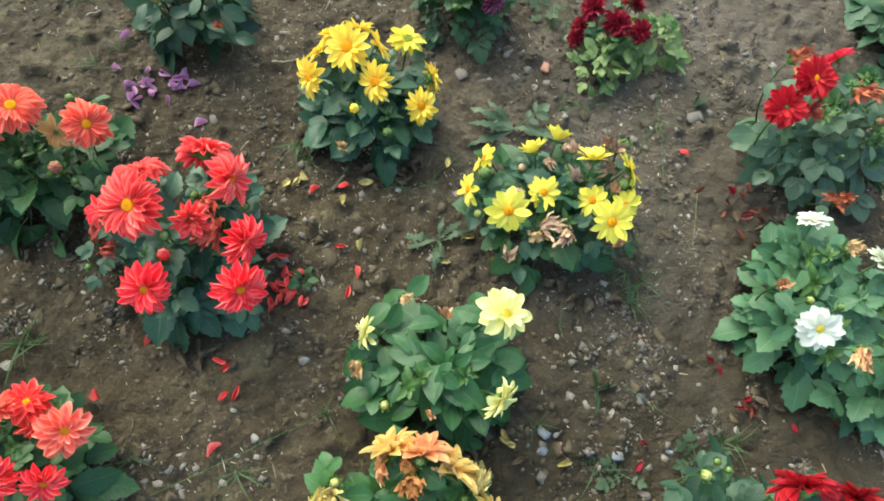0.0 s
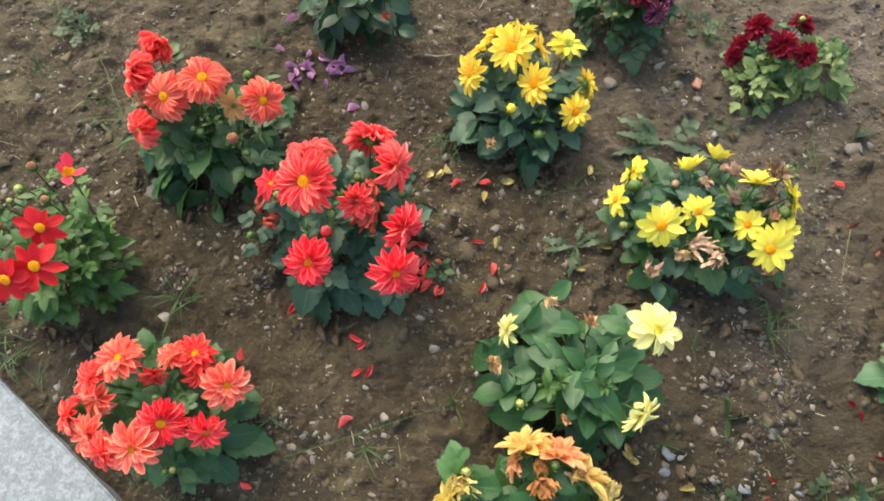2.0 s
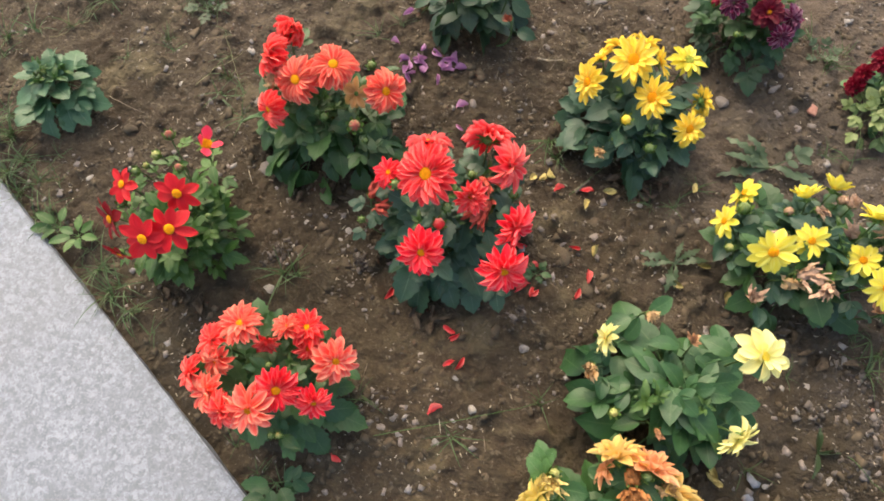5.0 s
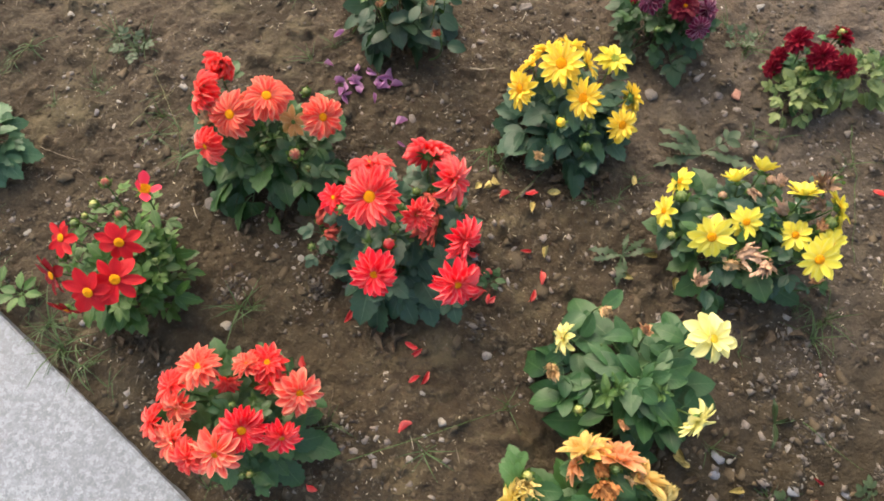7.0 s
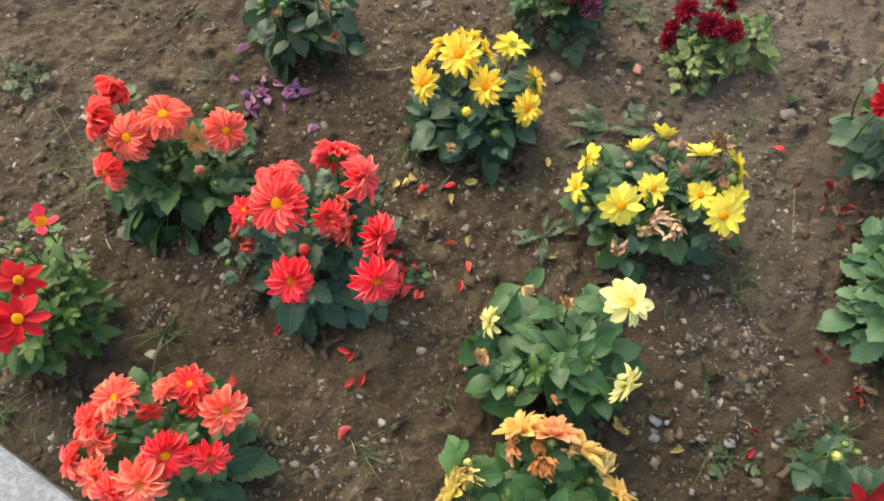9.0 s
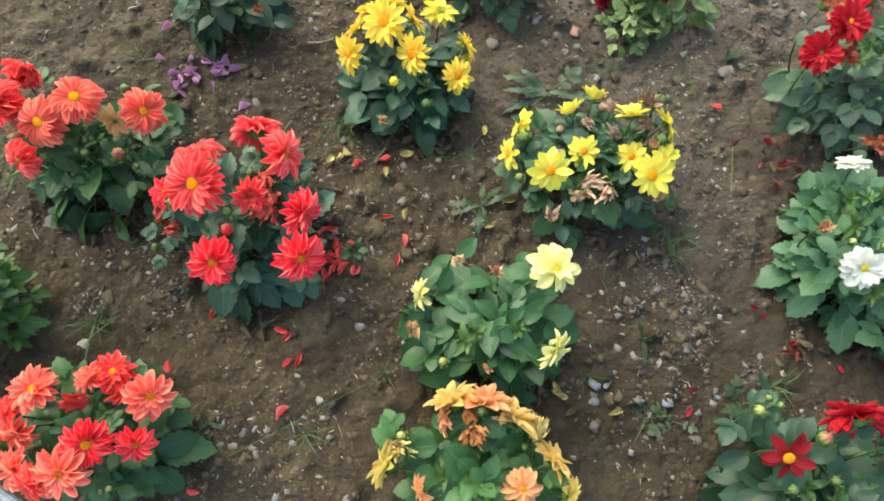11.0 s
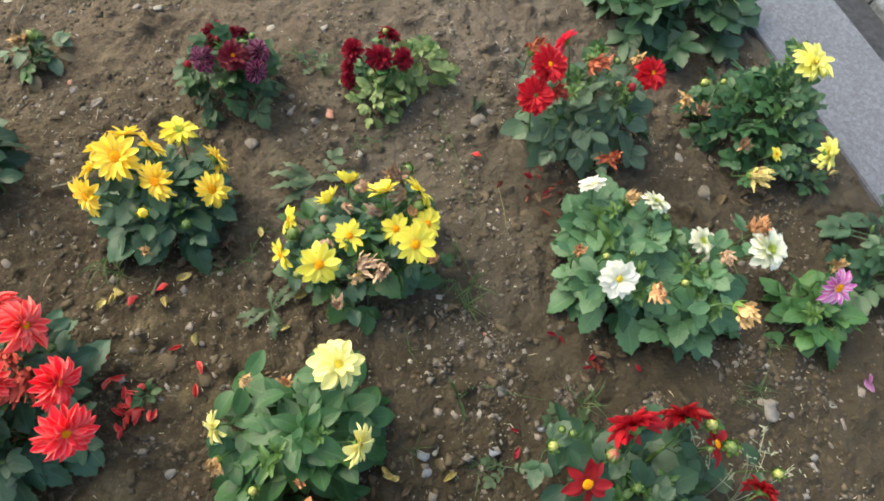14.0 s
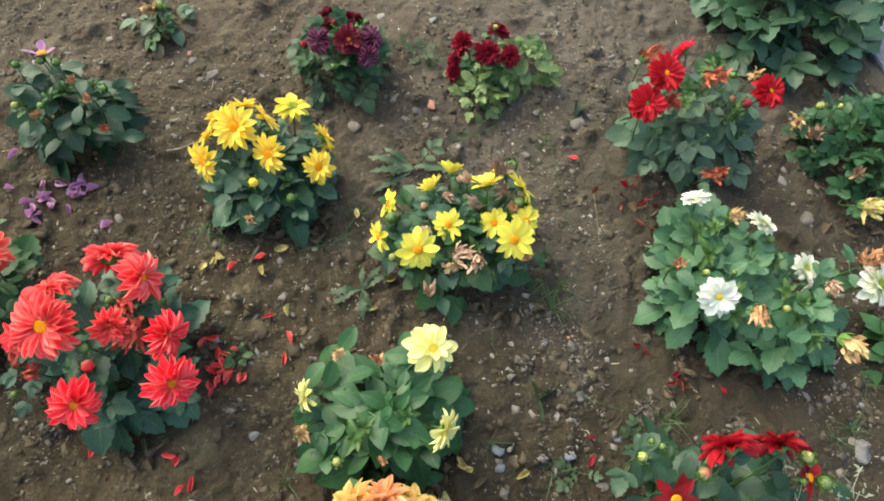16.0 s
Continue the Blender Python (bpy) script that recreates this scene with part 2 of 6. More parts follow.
SOIL = soil_material()
GRANITE_PALE = granite_material("pale_granite", (0.183, 0.203, 0.233))
# kerb: weaker light and a sky tint are put into its tone
GRANITE_DIMMED = granite_material("granite_dimmed_blue", (0.106, 0.109, 0.136))
GRANITE_STEP = granite_material("mid_grey_granite", (0.13, 0.135, 0.148))
DARK_STRIP = plain_material("dark_strip", (0.032, 0.033, 0.040), 0.85)
STONE = stone_material()
GRIT = chip_material("mixed_grey_grit")
PALEGRIT = chip_material("pale_chips_and_husks", 1.7)
REDSTONE = plain_material("brick_red_stone", (0.38, 0.19, 0.14), 0.85)
WHITESTONE = plain_material("pale_pebble", (0.27, 0.245, 0.215), 0.85, 0.35, 90.0)
SLATE = plain_material("blue_grey_pebble", (0.16, 0.17, 0.20), 0.7, 0.2)
CLOD = plain_material("soil_clod", (0.086, 0.066, 0.044), 0.95, 0.4, 40.0, 0.6)
SPECK = plain_material("pale_chaff", (0.23, 0.20, 0.165), 0.85)
STRAW = plain_material("dry_straw", (0.40, 0.345, 0.26), 0.8)
PALECHIP = plain_material("pale_husk", (0.28, 0.25, 0.215), 0.8, 0.4, 60.0)
TWIG = plain_material("grey_twig", (0.20, 0.16, 0.12), 0.85)
STEM = plain_material("green_stem", (0.062, 0.110, 0.034), 0.6, 0.3)
SEPAL = plain_material("green_sepal", (0.098, 0.180, 0.040), 0.6, 0.3, 5.0)
BUDGREEN = bud_material("green_bud", (0.090, 0.160, 0.038), (0.20, 0.26, 0.085))
BUDYELLOW = bud_material("yellow_green_bud", (0.20, 0.26, 0.065), (0.50, 0.46, 0.16))
BUDRED = bud_material("red_tipped_bud", (0.17, 0.20, 0.075), (0.42, 0.035, 0.045))
DISC = plain_material("golden_disc_florets", (0.78, 0.275, 0.006), 0.95, 0.4, 7.0, 0.5)
DISC_GREEN = plain_material("green_yellow_disc_florets", (0.30, 0.35, 0.05), 0.8, 0.45, 3.5, 0.6)
DISC_CREAM = plain_material("cream_yellow_disc_florets", (0.86, 0.72, 0.24), 0.7, 0.22, 300.0, 0.5)
DISC_PALE = plain_material("pale_yellow_disc_florets", (0.90, 0.62, 0.06), 0.7, 0.22, 300.0, 0.5)
WILT_BROWN = plain_material("brown_wilted_petal", (0.334, 0.207, 0.132), 0.9, 0.5, 5.0)
WILT_ORANGE = plain_material("orange_wilted_petal", (0.493, 0.255, 0.132), 0.9, 0.5, 5.0)
WILT_RED = plain_material("dull_red_wilted_petal", (0.422, 0.075, 0.053), 0.8, 0.4, 5.0)
WILT_RUST = plain_material("rust_red_wilted_petal", (0.405, 0.114, 0.062), 0.9, 0.45, 5.0)
WILT_UMBER = plain_material("burnt_orange_wilted_petal", (0.36, 0.150, 0.052), 0.9, 0.45, 5.0)
WILT_PINK = plain_material("pinkish_brown_wilted_petal", (0.484, 0.317, 0.220), 0.9, 0.45, 5.0)
WILT_STRAW = plain_material("straw_yellow_wilted_petal", (0.510, 0.396, 0.150), 0.9, 0.4, 5.0)
WILT_TAN = plain_material("tan_wilted_petal", (0.510, 0.334, 0.167), 0.9, 0.45, 5.0)
YELLOWLEAF = plain_material("yellowed_leaf", (0.43, 0.345, 0.13), 0.75, 0.55, 5.0)
BROWNLEAF = plain_material("dry_brown_leaf", (0.088, 0.060, 0.042), 0.9, 0.4, 5.0)
GRASS = leaf_material("grass_blade_green", (0.045, 0.085, 0.028), (0.085, 0.145, 0.050), (0.11, 0.17, 0.08))
WEED = leaf_material("dull_weed_green", (0.046, 0.080, 0.038), (0.078, 0.122, 0.058), (0.14, 0.18, 0.10))
LEAF_DARK = leaf_material("dark_blue_green_leaf", (0.023, 0.070, 0.040), (0.062, 0.136, 0.078), (0.13, 0.20, 0.12))
LEAF_DEEP = leaf_material("deep_green_leaf", (0.02, 0.072, 0.02), (0.058, 0.142, 0.038), (0.11, 0.18, 0.07))
LEAF_MID = leaf_material("mid_green_leaf", (0.036, 0.112, 0.032), (0.092, 0.215, 0.066), (0.17, 0.27, 0.12))
LEAF_SMOOTH = leaf_material("smooth_green_leaf", (0.020, 0.078, 0.025), (0.050, 0.136, 0.043), (0.12, 0.21, 0.08))
LEAF_BRIGHT = leaf_material("fresh_green_leaf", (0.032, 0.098, 0.014), (0.086, 0.185, 0.034), (0.18, 0.29, 0.10))
LEAF_DUSTY = leaf_material("dusty_grey_green_leaf", (0.068, 0.120, 0.070), (0.134, 0.198, 0.126), (0.19, 0.25, 0.17))
LEAF_LARGE = leaf_material("dull_dark_green_leaf", (0.022, 0.066, 0.034), (0.056, 0.118, 0.062), (0.09, 0.15, 0.09))
LEAF_PALE = leaf_material("soft_grey_green_leaf", (0.050, 0.130, 0.060), (0.120, 0.240, 0.122), (0.19, 0.30, 0.16))
LEAF_SHADE = leaf_material("shadowy_green_leaf", (0.016, 0.054, 0.019), (0.044, 0.108, 0.034), (0.07, 0.13, 0.05))
LEAF_SHOOT = leaf_material("young_shoot_green", (0.045, 0.112, 0.024), (0.105, 0.200, 0.050), (0.16, 0.25, 0.09))
LEAF_TEAL = leaf_material("dark_teal_leaf", (0.013, 0.045, 0.022), (0.036, 0.088, 0.044), (0.07, 0.12, 0.06))
LEAF_FEATHER = leaf_material("blue_green_feathery_leaf", (0.017, 0.068, 0.027), (0.050, 0.130, 0.052), (0.10, 0.17, 0.08))
LEAF_WITHERED = leaf_material("withered_brown_leaf", (0.085, 0.062, 0.034), (0.175, 0.132, 0.074), (0.21, 0.17, 0.10))
LEAF_LIME = leaf_material("yellow_green_leaf", (0.13, 0.20, 0.06), (0.27, 0.34, 0.12), (0.34, 0.40, 0.18))
P_RED = petal_material("coral_red_petal", (1.0, 0.052, 0.070), (0.96, 0.05, 0.05), (1.0, 0.40, 0.34), 0.85, 0.04, tip=0.12, rim_from=0.24)
P_DROPPED = petal_material("limp_fallen_red_petal", (0.74, 0.038, 0.050), (0.60, 0.05, 0.05), (0.86, 0.30, 0.26), 0.7, 0.15, 0.6)
P_SCARLET = petal_material("scarlet_petal", (1.0, 0.022, 0.052), (0.92, 0.02, 0.03), (1.0, 0.32, 0.30), 0.85, 0.08)
P_CORAL = petal_material("orange_coral_petal", (1.0, 0.105, 0.082), (0.97, 0.10, 0.04), (1.0, 0.50, 0.34), 1.0, 0.04, tip=0.28, rim_from=0.22)
P_TOMATO = petal_material("tomato_red_petal", (1.0, 0.042, 0.052), (0.92, 0.04, 0.035), (1.0, 0.36, 0.28), 0.9, 0.08, tip=0.1)
P_BLOOD = petal_material("velvet_red_petal", (0.60, 0.006, 0.016), (0.45, 0.005, 0.008), (0.74, 0.03, 0.03), 0.5, 0.4)
P_DARKRED = petal_material("dark_velvet_red_petal", (0.26, 0.003, 0.009), (0.15, 0.003, 0.005), (0.34, 0.012, 0.017), 0.5, 0.45)
P_GARNET = petal_material("garnet_red_petal", (0.42, 0.006, 0.020), (0.26, 0.005, 0.008), (0.52, 0.03, 0.04), 0.6, 0.4)
P_CRIMSON = petal_material("crimson_petal", (0.50, 0.004, 0.018), (0.35, 0.003, 0.008), (0.55, 0.018, 0.028), 0.6, 0.4)
P_RUST = petal_material("faded_rust_petal", (0.68, 0.36, 0.13), (0.46, 0.20, 0.06), (0.78, 0.50, 0.24), 0.8, 0.3, 0.8)
P_PINK = petal_material("hot_pink_petal", (0.84, 0.045, 0.10), (0.8, 0.08, 0.05), (0.9, 0.14, 0.18), 0.4, 0.2)
P_GOLD = petal_material("golden_yellow_petal", (0.98, 0.70, 0.075), (0.96, 0.50, 0.02), (0.99, 0.82, 0.22), 0.8, 0.0)
P_YELLOW = petal_material("lemon_yellow_petal", (0.87, 0.745, 0.085), (0.85, 0.57, 0.03), (0.88, 0.80, 0.24), 0.7, 0.06)
P_LEMON = petal_material("soft_lemon_petal", (0.86, 0.80, 0.22), (0.84, 0.73, 0.11), (0.88, 0.85, 0.39), 0.7, 0.08)
P_CREAM = petal_material("pale_cream_yellow_petal", (0.86, 0.79, 0.31), (0.80, 0.73, 0.17), (0.87, 0.84, 0.47), 0.6, 0.08)
P_PEACH = petal_material("peach_petal", (0.90, 0.42, 0.20), (0.70, 0.46, 0.13), (0.94, 0.60, 0.36), 0.85, 0.1, tip=0.2, thin=0.5)
P_APRICOT = petal_material("apricot_yellow_petal", (0.90, 0.62, 0.20), (0.66, 0.56, 0.12), (0.94, 0.74, 0.34), 0.85, 0.1, tip=0.2, thin=0.5)
P_STRAW = petal_material("faded_straw_yellow_petal", (0.78, 0.62, 0.17), (0.50, 0.52, 0.10), (0.84, 0.70, 0.30), 0.85, 0.25, 0.7, thin=0.5)
P_WHITE = petal_material("white_petal", (0.80, 0.79, 0.71), (0.72, 0.75, 0.48), (0.82, 0.81, 0.76), 0.6, 0.03)
P_WHITE_GREEN = petal_material("white_petal_with_green_base", (0.80, 0.79, 0.70), (0.30, 0.38, 0.04), (0.82, 0.81, 0.76), 0.25, 0.03, base_to=0.95)
P_MAROON = petal_material("maroon_petal", (0.27, 0.007, 0.026), (0.17, 0.004, 0.012), (0.37, 0.022, 0.050), 0.5, 0.45)
P_PURPLE = petal_material("purple_and_white_petal", (0.150, 0.006, 0.050), (0.10, 0.004, 0.030), (0.66, 0.42, 0.55), 0.58, 0.4)
P_WINE = petal_material("dark_wine_red_petal", (0.125, 0.003, 0.015), (0.08, 0.002, 0.008), (0.18, 0.010, 0.03), 0.5, 0.45)
P_MAGENTA = petal_material("magenta_white_edged_petal", (0.60, 0.14, 0.46), (0.46, 0.06, 0.28), (0.88, 0.74, 0.84), 0.9, 0.2)
P_VIOLET = petal_material("fallen_violet_petal", (0.40, 0.155, 0.35), (0.46, 0.24, 0.40), (0.60, 0.38, 0.56), 0.7, 0.3)


# ---- helpers of this scene ----
class Shell:
    """Collects points, faces and a UV for each point, and makes a mesh of them."""

    def __init__(self):
        self.v, self.f, self.t = [], [], []

    def grid(self, rows):
        """rows: lists of (point, uv)."""
        at, n = len(self.v), len(rows[0])
        for row in rows:
            for p, t in row:
                self.v.append(tuple(p))
                self.t.append(t)
        for i in range(len(rows) - 1):
            for j in range(n - 1):
                a = at + i * n + j
                self.f.append((a, a + 1, a + n + 1, a + n))

    def tube(self, points, radii, sides=6, cap=True):
        at = len(self.v)
        side = None
        for i, p in enumerate(points):
            d = (points[min(i + 1, len(points) - 1)] - points[max(i - 1, 0)]).normalized()
            if side is None:
                side = Vector((0, 0, 1)) if abs(d.z) < 0.9 else Vector((1, 0, 0))
            side = (side - d * side.dot(d)).normalized()
            w = d.cross(side)
            for k in range(sides):
                a = 2 * math.pi * k / sides
                self.v.append(tuple(p + (side * math.cos(a) + w * math.sin(a)) * radii[i]))
                self.t.append((0.5, i / len(points)))
        for i in range(len(points) - 1):
            for k in range(sides):
                a, b = at + i * sides + k, at + i * sides + (k + 1) % sides
                self.f.append((a, b, b + sides, a + sides))
        if cap:
            self.f.append(tuple(at + (len(points) - 1) * sides + k for k in range(sides)))

    def ball(self, m, seg=10, rings=6, shape=lambda t, a: 1.0):
        """A rounded body: shape(t, a) scales its radius at height t (0 to 1) and angle a."""
        rows = []
        for i in range(rings + 1):
            t = i / rings
            th = math.pi * (0.02 + 0.96 * t)
            row = []
            for k in range(seg + 1):
                a = 2 * math.pi * (k % seg) / seg
                r = shape(t, a)
                row.append((m @ Vector((math.sin(th) * math.cos(a) * r, math.sin(th) * math.sin(a) * r, -math.cos(th) * r)), (k / seg, t)))
            rows.append(row)
        self.grid(rows)

    def mesh(self, name, material, smooth=True):
        me = bpy.data.meshes.new(name)
        me.from_pydata(self.v, [], self.f)
        uv = me.uv_layers.new(name="UVMap")
        loops = np.empty(len(me.loops), dtype=np.int32)
        me.loops.foreach_get("vertex_index", loops)
        uv.data.foreach_set("uv", np.array(self.t, dtype=np.float32)[loops].ravel())
        if smooth:
            me.polygons.foreach_set("use_smooth", np.ones(len(me.polygons), dtype=bool))
        me.materials.append(material)
        me.update()
        return me


def part(name, me, parent, m=Matrix(), label=""):
    ob = new(name, me)
    ob.parent = parent
    ob.matrix_basis = m
    if label:
        tagged(ob, label)
    return ob


def toward(d, spin=0.0):
    """A turn whose z axis points along d."""
    return Vector(d).normalized().to_track_quat("Z", "Y").to_matrix().to_4x4() @ Matrix.Rotation(spin, 4, "Z")


TABLE = np.random.RandomState(3).rand(256, 256)


def smooth_noise(x, y, size, seed=0):
    x, y = np.asarray(x, float) / size + seed * 17.3, np.asarray(y, float) / size + seed * 9.7
    i, j = np.floor(x).astype(int), np.floor(y).astype(int)
    fx, fy = x - i, y - j
    fx, fy = fx * fx * (3 - 2 * fx), fy * fy * (3 - 2 * fy)
    g = lambda a, b: TABLE[a % 256, b % 256]  # noqa: E731
    return (g(i, j) * (1 - fx) + g(i + 1, j) * fx) * (1 - fy) + (g(i, j + 1) * (1 - fx) + g(i + 1, j + 1) * fx) * fy


# the inner edges of the two pavements round the bed
LEFT_AT, LEFT_RUN = -0.7865, -1.715
RIGHT_EDGE = 1.266
SLAB_TOP = 0.012


def ground_z(x, y):
    z = 0.018 * (smooth_noise(x, y, 0.33) - 0.5) + 0.012 * (smooth_noise(x, y, 0.09, 1) - 0.5)
    z = z + 0.011 * (smooth_noise(x, y, 0.035, 2) - 0.5) + 0.009 * (smooth_noise(x, y, 0.014, 3) - 0.5)
    lumps = smooth_noise(x, y, 0.05, 4) * smooth_noise(x, y, 0.021, 5)
    z = z + 0.044 * np.clip(lumps - 0.42, 0, 1)
    side = np.minimum((np.asarray(x) - (LEFT_AT + LEFT_RUN * np.asarray(y))) / 1.98, RIGHT_EDGE - np.asarray(x))
    return z - 0.006 * np.clip(1 - side / 0.04, 0, 1) - 0.06 * (side < -0.015)


# ---- ground ----
def axis(lo, hi, step):
    far = [0.05, 0.12, 0.25, 0.5, 1, 2, 4, 8, 16, 32, 64, 128, 250]
    return np.concatenate([lo - np.array(far[::-1]), np.arange(lo, hi + step / 2, step), hi + np.array(far)])


def build_ground():
    xs, ys = axis(-1.6, 1.35, 0.0052), axis(-0.45, 1.75, 0.0052)
    gx, gy = np.meshgrid(xs, ys)
    gz = ground_z(gx, gy)
    v = np.stack([gx.ravel(), gy.ravel(), gz.ravel()], 1)
    n, k = len(xs), len(ys)
    a = (np.arange(k - 1)[:, None] * n + np.arange(n - 1)[None]).ravel()
    f = np.stack([a, a + 1, a + n + 1, a + n], 1)
    me = bpy.data.meshes.new("ground")
    me.vertices.add(len(v))
    me.vertices.foreach_set("co", v.ravel())
    me.loops.add(f.size)
    me.loops.foreach_set("vertex_index", f.ravel())
    me.polygons.add(len(f))
    me.polygons.foreach_set("loop_start", np.arange(len(f)) * 4)
    me.update(calc_edges=True)
    me.polygons.foreach_set("use_smooth", np.ones(len(f), dtype=bool))
    me.materials.append(SOIL)
    tagged(new("ground", me), "brown crumbly garden soil of a flower bed", "soil", kind="structure")


build_ground()


def slab_mesh(name, length, width, height, material, bevel=0.0025):
    bm = bmesh.new()
    bmesh.ops.create_cube(bm, size=1)
    bmesh.ops.scale(bm, vec=(length, width, height), verts=bm.verts)
    bmesh.ops.bevel(bm, geom=bm.edges[:], offset=bevel, segments=2, affect="EDGES")
    me = bpy.data.meshes.new(name)
    bm.to_mesh(me)
    bm.free()
    me.materials.append(material)
    return me


def build_pavements():
    run = Vector((LEFT_RUN, 1, 0)).normalized()
    out = Vector((-run.y, run.x, 0)) if run.x > 0 else Vector((-1, LEFT_RUN, 0)).normalized()
    left = tagged(new("pavement"), "pale speckled granite paving along the flower bed", "pavement", kind="structure")
    turn = Matrix((run, out, (0, 0, 1))).transposed().to_4x4()
    if turn.determinant() < 0:
        turn = Matrix((-run, out, (0, 0, 1))).transposed().to_4x4()
    start = Vector((LEFT_AT, 0, 0))
    me = slab_mesh("slab", 1.495, 0.895, 0.12, GRANITE_PALE)
    for i in range(-2, 3):
        for j in range(2):
            c = start + run * (0.05 + 1.5 * i) + out * (0.4475 + 0.9 * j) + Vector((0, 0, SLAB_TOP - 0.06))
            if c.x < 0.9:
                part("slab", me, left, Matrix.Translation(c) @ turn)
    right = tagged(new("pavement"), "granite kerb and step beside the bed, kerb toned blue-grey for its light", "kerb", kind="structure")
    me = slab_mesh("kerb_stone", 0.268, 1.895, 0.14, GRANITE_DIMMED)
    for i in range(-2, 3):
        part("kerb_stone", me, right, Matrix.Translation((RIGHT_EDGE + 0.136, 0.66 + 1.9 * i, 0.014 - 0.07)))
    # a dark strip, set a little lower, between kerb and step
    part("joint", slab_mesh("joint", 0.100, 8, 0.08, DARK_STRIP), right, Matrix.Translation((RIGHT_EDGE + 0.322, 0.3, -0.038)))
    me = slab_mesh("slab", 0.995, 0.995, 0.14, GRANITE_STEP)
    for i in range(-3, 4):
        part("slab", me, right, Matrix.Translation((RIGHT_EDGE + 0.372 + 0.5, 0.3 + i, 0.020 - 0.07)))


build_pavements()


# ---- leaves ----
def leaflet(s, m, length, width, arch, fold, teeth, r, rows=9):
    lean = r.uniform(-0.12, 0.12)
    wave, phase = r.uniform(0.04, 0.12), r.uniform(0, 6)
    out = []
    for i in range(rows + 1):
        t = i / rows
        w = width * (math.sin(math.pi * min((0.03 + 0.97 * t) ** 0.92, 1)) ** 0.72) + 0.012 * (1 - t)
        row = []
        for u in (-1, -0.5, 0, 0.5, 1):
            jag = (1 + teeth * (1 if i % 2 else -1)) if abs(u) == 1 and 0 < i < rows else 1
            x = u * w * jag + lean * t * t
            z = fold * abs(u) * w - arch * t * t * length + wave * width * math.sin(phase + 5 * t + 2 * u) * abs(u)
            row.append((m @ Vector((x * length, (t + (0.025 * teeth / 0.1 if abs(u) == 1 and i % 2 else 0)) * length, z * length)), ((u + 1) / 2, t)))
        out.append(row)
    s.grid(out)


def leaf_meshes(material, width=0.30, pairs=(0, 1, 1, 2), teeth=0.10, arch=0.28, seed=1, long=0.0, side_size=0.46):
    """Leaves of unit length along y: a stalk, a leaflet at its end and pairs of side leaflets."""
    made = []
    for k, n in enumerate(pairs + pairs):
        r = random.Random(seed * 31 + k)
        s = Shell()
        stalk_end = 0.26 if n == 0 else 0.40 + 0.08 * (n > 1) + long
        bend = r.uniform(0.05, 0.16)
        curve = lambda t: Vector((0, t, -bend * t * t + 0.03 * t))  # noqa: E731
        s.tube([curve(stalk_end * q / 4) for q in range(5)], [0.018, 0.015, 0.013, 0.012, 0.010], 4, False)
        tip = curve(stalk_end)
        leaflet(s, Matrix.Translation(tip) @ Matrix.Rotation(-bend, 4, "X"), 1 - stalk_end, width * r.uniform(0.95, 1.15), arch * r.uniform(0.6, 1.7), r.uniform(0.04, 0.28), teeth, r, 11)
        for q in range(n):
            at = curve(stalk_end - 0.02 - 0.22 * q)
            for side in (-1, 1):
                turn = Matrix.Rotation(-side * radians(r.uniform(48, 66)), 4, "Z") @ Matrix.Rotation(side * radians(r.uniform(-14, 14)), 4, "Y")
                leaflet(s, Matrix.Translation(at) @ turn, (side_size - 0.06 * q) * r.uniform(0.88, 1.1), width * 1.02, arch * r.uniform(0.6, 1.8), r.uniform(0.04, 0.28), teeth, r, 8)
        made.append(s.mesh("leaf", material))
    return made


def curve3(a, b, c, n):
    return [a * (1 - t) ** 2 + b * 2 * t * (1 - t) + c * t * t for t in (i / n for i in range(n + 1))]


def shoot_mesh(seed):
    """A young shoot: small folded leaves round a growing tip."""
    r, s = random.Random(seed), Shell()
    for k in range(9):
        m = Matrix.Rotation(k * 2.4 + r.uniform(-0.3, 0.3), 4, "Z") @ Matrix.Translation((0, 0.04, 0.03 * k)) @ Matrix.Rotation(radians(r.uniform(5, 30) + 6 * k), 4, "X")
        leaflet(s, m, 1.0 - 0.07 * k, 0.20, 0.35, 0.4, 0.06, r, 6)
    return s.mesh("shoot", LEAF_SHOOT)


